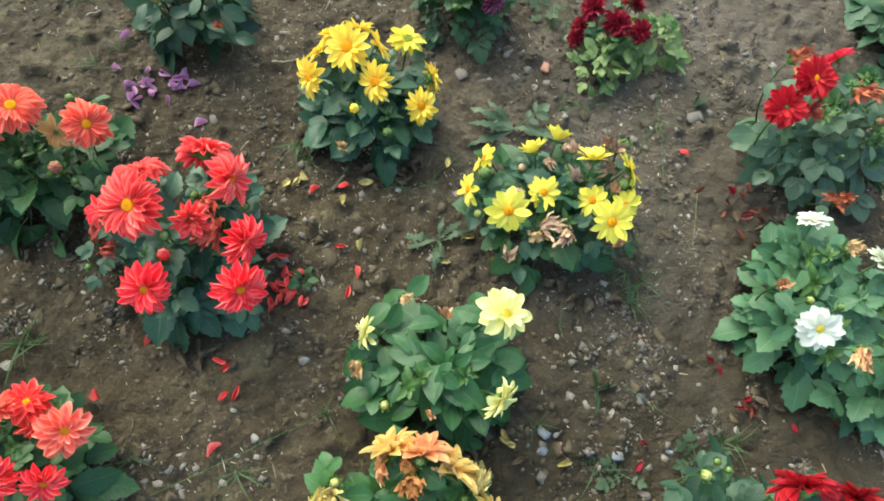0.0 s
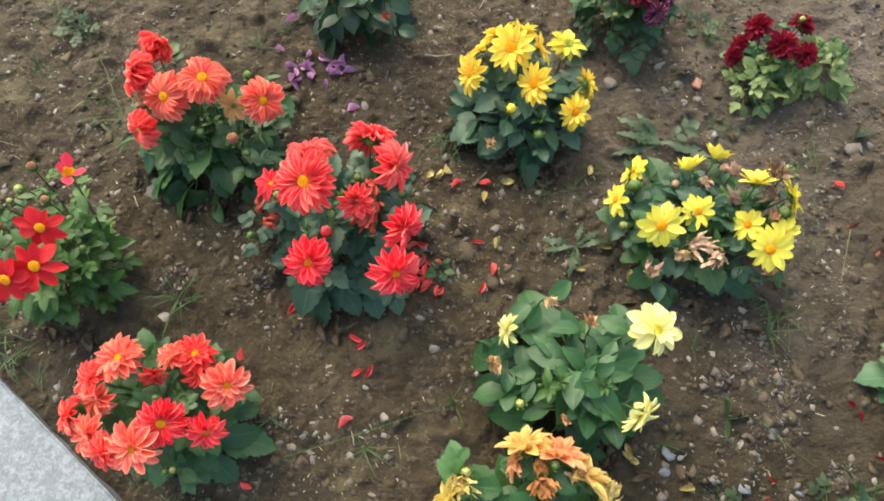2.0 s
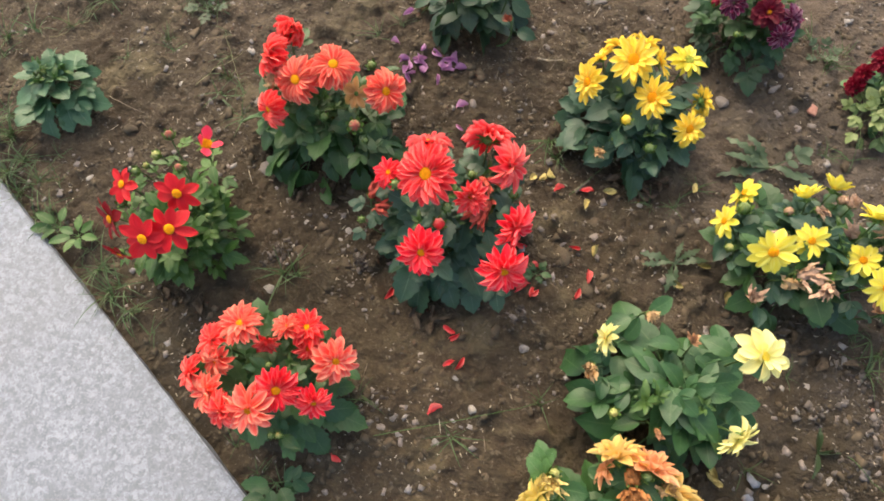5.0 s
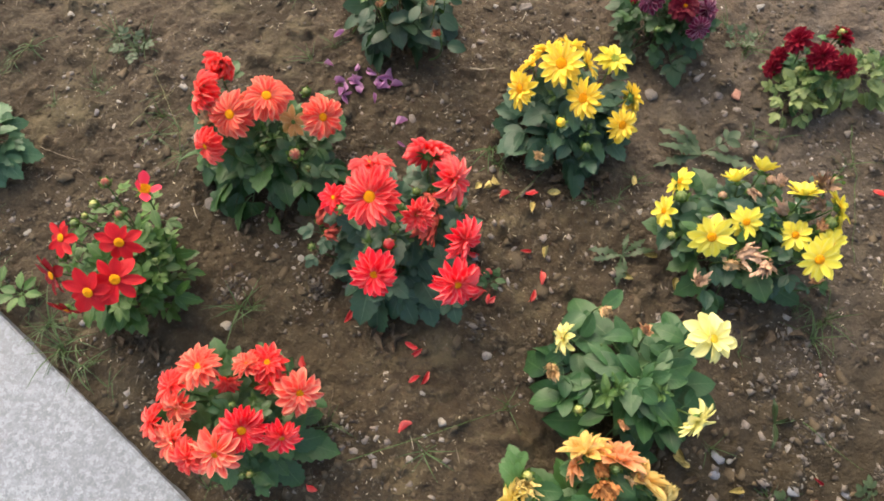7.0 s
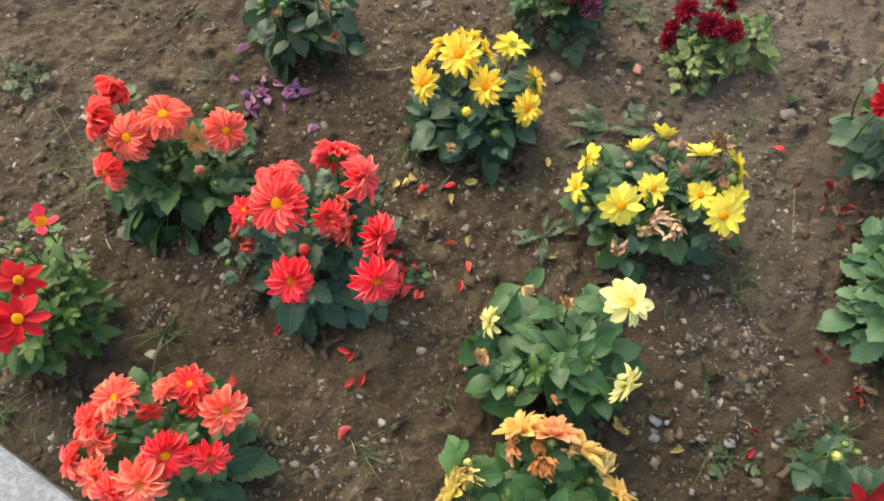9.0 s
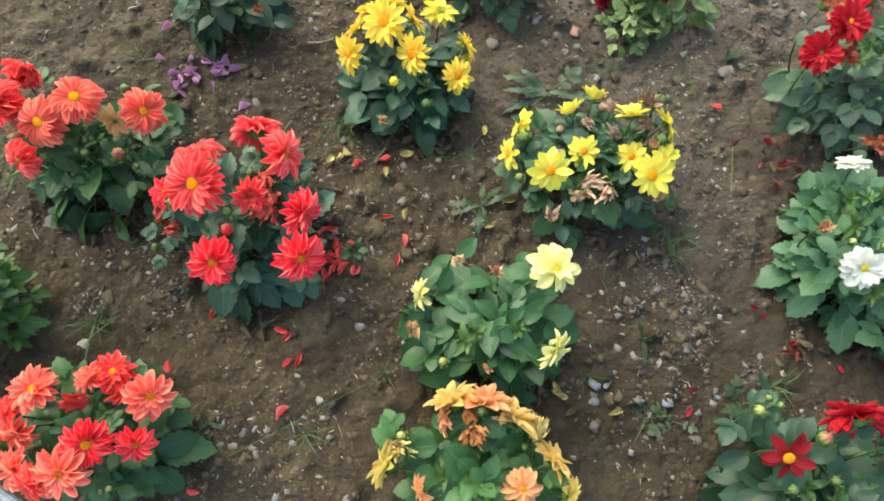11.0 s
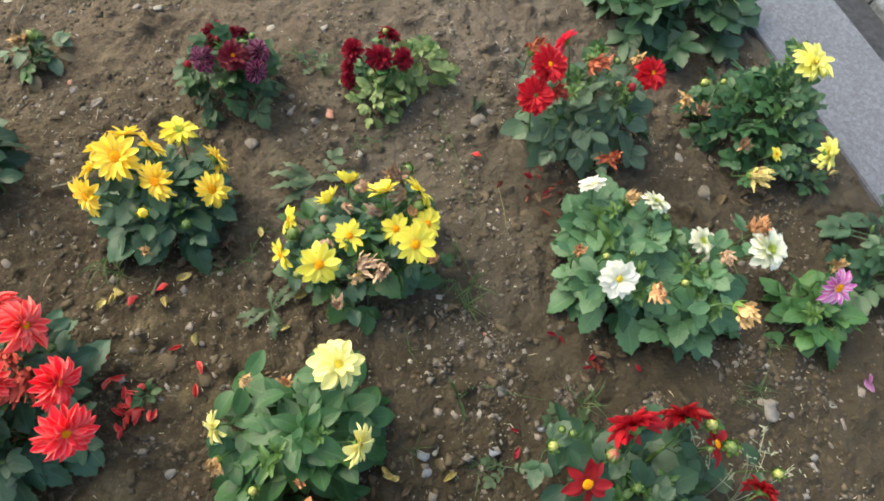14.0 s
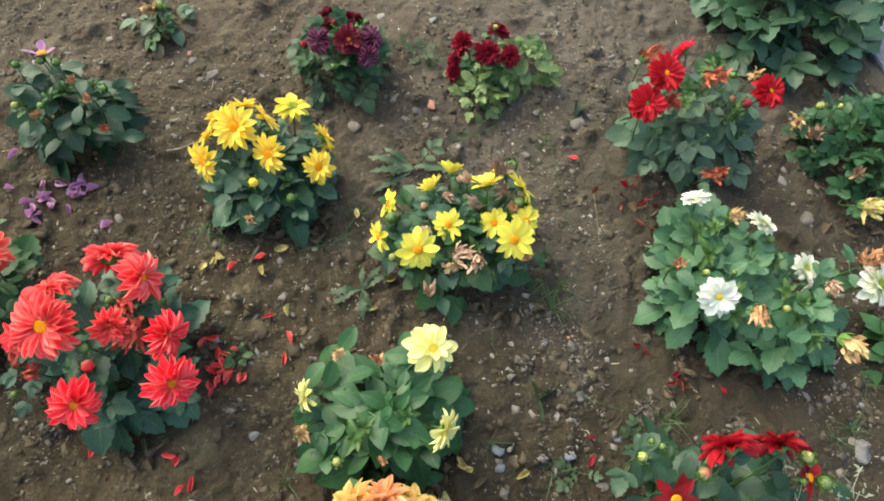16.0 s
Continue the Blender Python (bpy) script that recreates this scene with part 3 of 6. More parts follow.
def foliage(plant, meshes, n, R, H, size, r, centre=(0, 0), stretch=(1, 1), steep=40, low=-12, name="leaf", shoots=5):
    """A dome of leaves: inner ones stand, outer ones lie and droop; a few young shoots among them."""
    cx, cy = centre
    LEAF_OF.setdefault(plant.name, meshes)
    LEAF_SIZE.setdefault(plant.name, size)
    for i in range(n):
        k = (i + 0.5) / n
        az = i * 2.39996 + r.uniform(-0.5, 0.5)
        rr = math.sqrt(k) * r.uniform(0.84, 1.10)
        x, y = cx + math.cos(az) * R * 0.52 * rr * stretch[0], cy + math.sin(az) * R * 0.52 * rr * stretch[1]
        z = H * (1.0 - 0.72 * rr ** 1.6) * r.uniform(0.68, 1.08)
        tilt = radians(steep + (low - steep) * min(rr, 1.1) + r.uniform(-28, 28))
        s = size * r.uniform(0.58, 1.14) * (0.72 + 0.36 * rr)
        back = 0.55 * s * max(0.0, 1 - rr)
        x, y = x - math.cos(az) * back, y - math.sin(az) * back
        m = Matrix.Translation((x, y, max(z, 0.018))) @ Matrix.Rotation(az - math.pi / 2 + r.uniform(-0.9, 0.9), 4, "Z") @ Matrix.Rotation(tilt, 4, "X")
        m = m @ Matrix.Rotation(radians(r.uniform(-42, 42)), 4, "Y") @ Matrix.Diagonal((s, s, s, 1))
        part(name, r.choice(meshes), plant, m)
    for i in range(shoots):
        az, rr = r.uniform(0, 6.283), r.uniform(0.15, 0.85)
        s = size * r.uniform(0.22, 0.36)
        at = (cx + math.cos(az) * R * 0.6 * rr * stretch[0], cy + math.sin(az) * R * 0.6 * rr * stretch[1], H * (1.08 - 0.5 * rr * rr))
        part("shoot", r.choice(SHOOTS), plant, Matrix.Translation(at) @ Matrix.Rotation(r.uniform(-0.5, 0.5), 4, "X") @ Matrix.Rotation(r.uniform(-0.5, 0.5), 4, "Y") @ Matrix.Diagonal((s, s, s, 1)))


SHOOTS = [shoot_mesh(k) for k in range(3)]
LEAF_OF, LEAF_SIZE = {}, {}


def main_stems(plant, R, H, n, r, centre=(0, 0), stretch=(1, 1), material=None):
    for i in range(n):
        az = 6.283 * i / n + r.uniform(-0.4, 0.4)
        q = r.uniform(0.25, 0.6) * R
        end = Vector((centre[0] + math.cos(az) * q * stretch[0], centre[1] + math.sin(az) * q * stretch[1], H * r.uniform(0.7, 0.95)))
        s = Shell()
        s.tube(curve3(Vector((0.012 * math.cos(az), 0.012 * math.sin(az), -0.01)), Vector((end.x * 0.6, end.y * 0.6, H * 0.3)), end, 6), [0.0045 - 0.0003 * j for j in range(7)])
        part("stem", s.mesh("stem", material or STEM), plant)


# ---- flowers ----
def petal_rows(m, width, point, cup, bend, roll=0.0, seed=0, waves=0.0, notch=0.0):
    """Rows of a petal of unit length along y, set by m. point: 0 round to 1 pointed; cup: edges up; bend: tip up (plus) or down."""
    rows, n = [], 7
    ph = random.Random(seed).uniform(0, 6)
    for i in range(n + 1):
        t = i / n
        round_w = math.sin(math.pi * min(1, (0.05 + 0.95 * t) ** 1.75)) ** 0.55 if t < 1 else 0.34
        sharp_w = math.sin(math.pi * min(1, (0.08 + 0.92 * t) ** 1.02)) ** 0.85 if t < 1 else 0.0
        w = width * (round_w * (1 - point) + sharp_w * point) + (0.02 if t < 1 else 0.004)
        row = []
        for u in (-1, -0.5, 0, 0.5, 1):
            a = u * (1.0 + roll)
            x = w * (math.sin(a) if roll else u)
            z = cup * w * u * u + (roll * w * (1 - math.cos(a)) if roll else 0) + bend * t * t + waves * math.sin(ph + 7 * t + 2.5 * u) * t
            y = t + (notch * (0.05 if abs(u) == 0.5 else -0.03) if i == n else 0.0)
            row.append((m @ Vector((x, y, z)), ((u + 1) / 2, t)))
        rows.append(row)
    return rows


def petal_mesh(material, width, point, cup, bend, roll=0.0, name="petal", seed=0, waves=0.0, notch=0.0):
    s = Shell()
    s.grid(petal_rows(Matrix(), width, point, cup, bend, roll, seed, waves, notch))
    return s.mesh(name, material)


def disc_mesh(material, flat=0.5, seg=22, rings=9):
    """The dome of florets in the middle of a flower."""
    s, rows = Shell(), []
    for i in range(rings + 1):
        q = i / rings
        row = []
        for k in range(seg + 1):
            a = 2 * math.pi * (k % seg + 0.5 * (i % 2)) / seg
            d = 1 - q if i < rings else 0.0
            up = flat * math.sqrt(max(0, 1 - d * d)) + 0.11 * ((k % seg + i) % 2) * (i < rings)
            row.append((Vector((math.cos(a) * d * (1 + 0.07 * (k % 2)), math.sin(a) * d * (1 + 0.07 * (k % 2)), up)), (k / seg, q)))
        rows.append(row)
    s.grid(rows)
    return s.mesh("disc", material)


def calyx_mesh(material, sepals=8):
    """The green cup behind a flower, open towards z, with a ring of bracts."""
    s = Shell()
    s.ball(Matrix.Diagonal((0.20, 0.20, 0.15, 1)) @ Matrix.Translation((0, 0, -0.8)), 10, 5)
    for k in range(sepals):
        m = Matrix.Rotation(2 * math.pi * k / sepals, 4, "Z") @ Matrix.Translation((0, 0.16, -0.16)) @ Matrix.Rotation(radians(12), 4, "X")
        rows = []
        for i in range(4):
            t = i / 3
            w = 0.10 * (1 - t) ** 0.6 + 0.005
            rows.append([(m @ Vector((u * w, t * 0.42, 0.04 * t + 0.03 * u * u - 0.10 * t * t)), ((u + 1) / 2, t)) for u in (-1, 0, 1)])
        s.grid(rows)
    return s.mesh("flower", material)


def green_disc_mesh():
    """The still closed middle of a double flower: a green dome under pointed young petals."""
    s, r = Shell(), random.Random(8)
    s.ball(Matrix.Diagonal((0.62, 0.62, 0.30, 1)), 14, 6)
    for k in range(26):
        m = Matrix.Rotation(k * 2.4, 4, "Z") @ Matrix.Translation((0, 0.55 - 0.018 * k, 0.04 + 0.011 * k)) @ Matrix.Rotation(radians(8 + 1.6 * k + r.uniform(-8, 8)), 4, "X")
        s.grid(petal_rows(m @ Matrix.Diagonal((0.62, 0.62, 0.62, 1)), 0.16, 0.9, 0.6, 0.1, 0.3, k))
    return s.mesh("disc", DISC_GREEN)


CALYX = calyx_mesh(SEPAL)
DISCS = {"cream": disc_mesh(DISC_CREAM, 0.4), "gold": disc_mesh(DISC), "pale": disc_mesh(DISC_PALE), "green": green_disc_mesh()}
DISCS["wide_green"] = DISCS["green"]
# a kind of flower: petals of each ring as (count, tilt, length, start), petal shape (width, point, cup, bend, roll), disc, notch of the tips
KINDS = {
    "open_double": (((21, -12, 1.0, 0.17), (20, 4, 0.94, 0.17), (18, 19, 0.80, 0.17), (13, 34, 0.55, 0.16)), (0.140, 0.36, 0.5, -0.08, 0.75), 0.17, 0.0),
    "star": (((14, -16, 1.0, 0.14), (14, 6, 0.95, 0.14), (12, 26, 0.80, 0.13), (8, 46, 0.52, 0.12)), (0.180, 0.70, 0.5, -0.08, 0.50), 0.14, 0.0),
    "ball": (((18, -62, 0.96, 0.17), (20, -34, 1.02, 0.17), (20, -10, 0.95, 0.17), (16, 14, 0.72, 0.17)), (0.165, 0.10, 0.7, -0.16, 0.7), 0.155, 0.0),
    "single": (((8, 4, 1.0, 0.12),), (0.285, 0.58, 0.15, -0.08, 0.0), 0.17, 0.0),
    "single_round": (((12, 0, 1.0, 0.13), (8, 10, 0.90, 0.13)), (0.218, 0.46, 0.2, -0.06, 0.0), 0.17, 0.4),
    "single_pointed": (((8, 2, 1.0, 0.12), (3, 12, 0.85, 0.12)), (0.235, 0.80, 0.2, -0.12, 0.0), 0.17, 0.0),
    "gold_double": (((14, -8, 1.0, 0.17), (13, 10, 0.92, 0.17), (10, 30, 0.66, 0.16)), (0.185, 0.66, 0.35, -0.08, 0.25), 0.20, 0.0),
    "tuft": (((11, -4, 1.0, 0.13), (8, 22, 0.90, 0.13)), (0.185, 0.70, 0.3, -0.06, 0.2), 0.18, 0.0),
    "loose_double": (((8, -14, 1.0, 0.12), (8, 12, 0.90, 0.12), (7, 44, 0.62, 0.11)), (0.290, 0.46, 0.3, -0.16, 0.15), 0.13, 0.0),
    "white_double": (((17, -10, 1.0, 0.14), (16, 6, 0.93, 0.14), (13, 22, 0.76, 0.13)), (0.270, 0.08, 0.2, -0.06, 0.1), 0.14, 1.0),
    "fluffy": (((13, -18, 1.0, 0.13), (12, 4, 0.95, 0.13), (11, 26, 0.78, 0.12), (8, 50, 0.55, 0.10)), (0.215, 0.42, 0.35, -0.12, 0.35), 0.14, 0.0),
    "ragged": (((12, -26, 1.0, 0.13), (11, -4, 0.94, 0.13), (9, 20, 0.74, 0.12), (6, 44, 0.5, 0.10)), (0.215, 0.55, 0.45, -0.20, 0.3), 0.14, 0.0),
    "pompon": (((14, -34, 0.94, 0.14), (14, -8, 1.0, 0.14), (13, 16, 0.92, 0.12), (11, 40, 0.74, 0.10), (8, 64, 0.52, 0.07)), (0.20, 0.15, 0.6, 0.02, 0.4), 0.09, 0.0),
    "round_double": (((13, -22, 1.0, 0.14), (13, -4, 0.97, 0.14), (12, 12, 0.86, 0.14), (11, 30, 0.66, 0.12), (7, 56, 0.44, 0.08)), (0.255, 0.0, 0.35, -0.08, 0.25), 0.13, 0.0),
    "button": (((19, -16, 1.0, 0.14), (18, -4, 0.96, 0.14), (17, 8, 0.86, 0.14), (14, 22, 0.68, 0.12), (9, 42, 0.44, 0.09)), (0.195, 0.04, 0.35, -0.06, 0.25), 0.12, 0.0),
    "thin_single": (((4, 30, 1.0, 0.12),), (0.29, 0.3, 0.15, 0.05, 0.0), 0.24, 0.0),
}
PETALS, WHORLS = {}, {}


def petals_for(kind, material):
    if (kind, material.name) not in PETALS:
        w, point, cup, bend, roll = KINDS[kind][1]
        PETALS[kind, material.name] = [petal_mesh(material, w * f, point, cup, bend + b, roll, seed=q, waves=0.015 + 0.010 * q, notch=KINDS[kind][3])
                                       for q, (f, b) in enumerate(((1.0, 0.0), (1.12, -0.07), (0.88, 0.06)))]
    return PETALS[kind, material.name]


def petal_turns(ring, q, shut, r):
    """The places of one ring's petals on the head."""
    n, tilt, length, start = ring
    for k in range(n):
        a = 2 * math.pi * (k + 0.5 * q + r.uniform(-0.18, 0.18)) / n
        f = (length - start) * r.uniform(0.80, 1.09)
        t = Matrix.Rotation(a, 4, "Z") @ Matrix.Translation((0, start, 0.012 * q + 0.004 * (k % 2))) @ Matrix.Rotation(radians(tilt + shut + r.uniform(-17, 17)), 4, "X")
        yield t @ Matrix.Rotation(radians(r.uniform(-24, 24)), 4, "Y") @ Matrix.Diagonal((f * r.uniform(0.85, 1.12), f, f, 1))


def whorls_for(kind, material, q, shut):
    """Close inner rings of small petals, as one piece."""
    key = kind, material.name, q, shut
    if key not in WHORLS:
        w, point, cup, bend, roll = KINDS[kind][1]
        WHORLS[key] = []
        for k in range(2):
            r, s = random.Random(17 * k + q), Shell()
            for i, m in enumerate(petal_turns(KINDS[kind][0][q], q, shut, r)):
                s.grid(petal_rows(m, w * r.uniform(0.88, 1.12), point, cup, bend + r.uniform(-0.06, 0.06), roll, i, 0.02, KINDS[kind][3]))
            WHORLS[key].append(s.mesh("petal_whorl", material))
    return WHORLS[key]


def aim(right, up, near):
    """A direction told as the bed is looked at: to the right, away from the onlooker, up to the onlooker."""
    return Vector((right, up * 0.87 - near * 0.5, up * 0.5 + near * 0.87)).normalized()


def stalk(plant, p, d, r, thick=0.0016, root=None, material=None, leaves=2):
    """A flower's stem, from the foot of the plant to the point p, where it meets the flower from behind, with pairs of leaves on it."""
    s = Shell()
    a = root or Vector((p.x * 0.7 + r.uniform(-0.012, 0.012), p.y * 0.7 + r.uniform(-0.012, 0.012), p.z * 0.12))
    b = p - d * 0.03 - Vector((p.x * 0.06, p.y * 0.06, p.z * 0.34))
    line = curve3(a, b, p, 9)
    s.tube(line, [thick * (1.25 - 0.04 * j) for j in range(10)])
    part("stem", s.mesh("stem", material or STEM), plant)
    for k in range(leaves):
        at, az = line[7 - 2 * k], r.uniform(0, 6.283)
        for turn in (0, math.pi):
            z = LEAF_SIZE.get(plant.name, 0.08) * r.uniform(0.42, 0.62) * (1 + 0.35 * k)
            m = Matrix.Translation(at) @ Matrix.Rotation(az + turn + r.uniform(-0.4, 0.4), 4, "Z") @ Matrix.Rotation(radians(r.uniform(-12, 34)), 4, "X")
            part("leaf", r.choice(LEAF_OF[plant.name]), plant, m @ Matrix.Rotation(radians(r.uniform(-30, 30)), 4, "Y") @ Matrix.Diagonal((z, z, z, 1)))


def flower(plant, kind, material, at, size, d, r, disc="gold", label="", shut=0.0, far=False):
    """at: the place in the world; size: its diameter; d: where it faces; shut: degrees by which all petals close."""
    p = Vector(at) - plant.location
    rad = size / 2
    rings, _, disc_r, _ = KINDS[kind]
    m = Matrix.Translation(p) @ toward(d, r.uniform(0, 6.28))
    head = part("flower", CALYX, plant, m @ Matrix.Diagonal((rad, rad, rad, 1)), label)
    if disc:
        k = {"green": 1.5, "wide_green": 2.3}.get(disc, 1.15)
        part("disc", DISCS[disc], head, Matrix.Translation((0, 0, 0.05)) @ Matrix.Diagonal((disc_r * k, disc_r * k, disc_r * 0.9, 1)))
    meshes = petals_for(kind, material)
    for q, ring in enumerate(rings):
        if far or q > 1:
            part("petal_whorl", r.choice(whorls_for(kind, material, q, shut)), head, Matrix.Rotation(r.uniform(0, 6.28), 4, "Z"))
            continue
        for t in petal_turns(ring, q, shut, r):
            part("petal", r.choice(meshes), head, t)
    stalk(plant, p - d * rad * 0.22, d, r, leaves=1 if far else 2)
    return head


def bud_meshes(material):
    s = Shell()
    s.ball(Matrix.Diagonal((0.46, 0.46, 0.54, 1)), 20, 8, lambda t, a: (1 + 0.09 * math.cos(7 * a + 2.5 * t)) * (1 - 0.12 * t * t))
    return s.mesh("bud", material)


BUDS = {k: bud_meshes(m) for k, m in (("green", BUDGREEN), ("yellow", BUDYELLOW), ("red", BUDRED), ("pink", P_TOMATO), ("gold", P_GOLD), ("maroon", P_MAROON), ("brown", WILT_BROWN), ("orange", WILT_ORANGE))}


def sepal_mesh():
    s = Shell()
    for k in range(7):
        m = Matrix.Rotation(2 * math.pi * k / 7, 4, "Z") @ Matrix.Translation((0, 0.2, -0.5))
        rows = []
        for i in range(5):
            t = i / 4
            w = 0.2 * math.sin(math.pi * (0.25 + 0.72 * t)) * (1 - 0.3 * t)
            rows.append([(m @ Vector((u * w, 0.40 * math.sin(t * 1.9) + 0.10 * t * t, 0.80 * t)), ((u + 1) / 2, t)) for u in (-1, 0, 1)])
        s.grid(rows)
    return s.mesh("calyx", SEPAL)


SEPALS = sepal_mesh()


def bud(plant, kind, at, size, r, d=None):
    d = d or Vector((r.uniform(-0.5, 0.5), r.uniform(-0.7, 0.4), 1)).normalized()
    size = size * 0.74
    p = Vector(at) - plant.location
    head = part("bud", BUDS[kind], plant, Matrix.Translation(p) @ toward(d) @ Matrix.Diagonal((size, size, size, 1)))
    part("calyx", SEPALS, head, Matrix.Diagonal((1.02, 1.02, 0.95, 1)))
    stalk(plant, p - d * size * 0.5, d, r, 0.0012, leaves=1)


# a spent head: petals, share that hangs loose, tilt of the rest from and to, length from and to, width, inward curl
WILT_FORMS = {
    "limp": (34, 0.20, 55, 90, 0.45, 0.95, 0.085, 0.15),
    "closed": (22, 0.22, 66, 90, 0.62, 0.92, 0.110, -0.05),
    "round": (44, 0.10, 8, 88, 0.34, 0.56, 0.088, 0.55),
}


def wilt_mesh(material, seed, form):
    """A spent head: limp petals that close over the middle, some of them hanging loose."""
    r, s = random.Random(seed), Shell()
    n, share, low, high, short, tall, wide, inward = WILT_FORMS[form]
    s.ball(Matrix.Diagonal((0.22, 0.22, 0.26, 1)), 8, 5, lambda t, a: 1 + 0.15 * math.sin(4 * a + 5 * t))
    sag = Vector((r.uniform(-0.3, 0.3), r.uniform(-0.3, 0.3), 0))
    for k in range(n):
        loose = k < n * share
        tilt = r.uniform(-25, 40) if loose else r.uniform(low, high)
        m = Matrix.Rotation(r.uniform(0, 6.28), 4, "Z") @ Matrix.Translation((0, 0.14 if loose else r.uniform(0.02, 0.19), 0.0)) @ Matrix.Rotation(radians(tilt), 4, "X") @ Matrix.Rotation(r.uniform(-0.9, 0.9), 4, "Y")
        length, twist, curl = r.uniform(short, tall) * (0.7 if loose else 1.0), r.uniform(-2.2, 2.2), inward + r.uniform(-0.25, 0.25)
        wob, rows = r.uniform(0, 6), []
        for i in range(8):
            t = i / 7
            w = wide * math.sin(math.pi * (0.14 + 0.84 * t)) + 0.010
            a = twist * t
            rows.append([(m @ Vector((u * w * math.cos(a), t * length, u * w * math.sin(a) + curl * t * t * length + 0.04 * math.sin(11 * t + wob + u))) + sag * t * t, ((u + 1) / 2, t)) for u in (-1, 0, 1)])
        s.grid(rows)
    return s.mesh("wilted_flower", material)


WILT_OF = {"brown": WILT_BROWN, "orange": WILT_ORANGE, "red": WILT_RED, "pinkish brown": WILT_PINK, "tan": WILT_TAN, "straw yellow": WILT_STRAW, "rust": WILT_RUST, "burnt orange": WILT_UMBER}
WILTS = {}


def wilted(plant, kind, at, size, r, d=None, form="limp"):
    d = d or Vector((r.uniform(-0.8, 0.8), r.uniform(-0.8, 0.5), 0.7)).normalized()
    p = Vector(at) - plant.location
    if (kind, form) not in WILTS:
        WILTS[kind, form] = [wilt_mesh(WILT_OF[kind], 10 * len(WILTS) + j, form) for j in range(3)]
    head = part("wilted_flower", r.choice(WILTS[kind, form]), plant, Matrix.Translation(p) @ toward(d, r.uniform(0, 6)) @ Matrix.Diagonal((size / 1.3,) * 3 + (1,)), kind + " wilted flower head")
    part("calyx", SEPALS, head, Matrix.Translation((0, 0, -0.1)) @ Matrix.Diagonal((0.5, 0.5, 0.4, 1)))
    stalk(plant, p - d * size * 0.2, d, r, 0.0016, leaves=1)


def dahlia(x, y, label, seed):
    plant = tagged(new("dahlia_plant"), label, "dahlia", "dahlias of the flower bed")
    plant.location = (x, y, float(ground_z(x, y)))
    plant.rotation_euler = (0, 0, 0)
    return plant, random.Random(seed)


LEAVES = {
    "dark": leaf_meshes(LEAF_DARK, 0.32, (0, 0, 1, 1), 0.085, 0.28, 1),
    "deep": leaf_meshes(LEAF_DEEP, 0.31, (0, 0, 1, 2), 0.09, 0.28, 2),
    "mid": leaf_meshes(LEAF_MID, 0.34, (0, 0, 1, 1), 0.07, 0.30, 3),
    "bright": leaf_meshes(LEAF_BRIGHT, 0.24, (0, 1, 1, 2), 0.10, 0.25, 4),
    "dusty": leaf_meshes(LEAF_DUSTY, 0.33, (0, 0, 0, 1), 0.04, 0.30, 9),
    "weedy": leaf_meshes(WEED, 0.30, (2, 3, 2, 3), 0.08, 0.2, 11, 0.16, 0.30),
    "shade": leaf_meshes(LEAF_SHADE, 0.31, (1, 2, 2, 3), 0.08, 0.28, 12, 0.12, 0.36),
    "teal": leaf_meshes(LEAF_TEAL, 0.32, (0, 0, 0, 1), 0.075, 0.30, 13),
    "pale": leaf_meshes(LEAF_PALE, 0.33, (0, 0, 1, 1), 0.10, 0.30, 10),
    "withered": leaf_meshes(LEAF_WITHERED, 0.30, (0, 0, 0, 0), 0.03, 0.35, 14),
    "lime": leaf_meshes(LEAF_LIME, 0.30, (0, 0, 1, 1), 0.04, 0.30, 5),
    "broad": leaf_meshes(LEAF_SMOOTH, 0.30, (0, 0, 0, 1), 0.015, 0.34, 6),
    "fine": leaf_meshes(LEAF_FEATHER, 0.33, (2, 3, 2, 3), 0.06, 0.25, 7, 0.16, 0.34),
    "large": leaf_meshes(LEAF_LARGE, 0.30, (2, 3, 2, 3), 0.10, 0.34, 8, 0.12, 0.40),
}


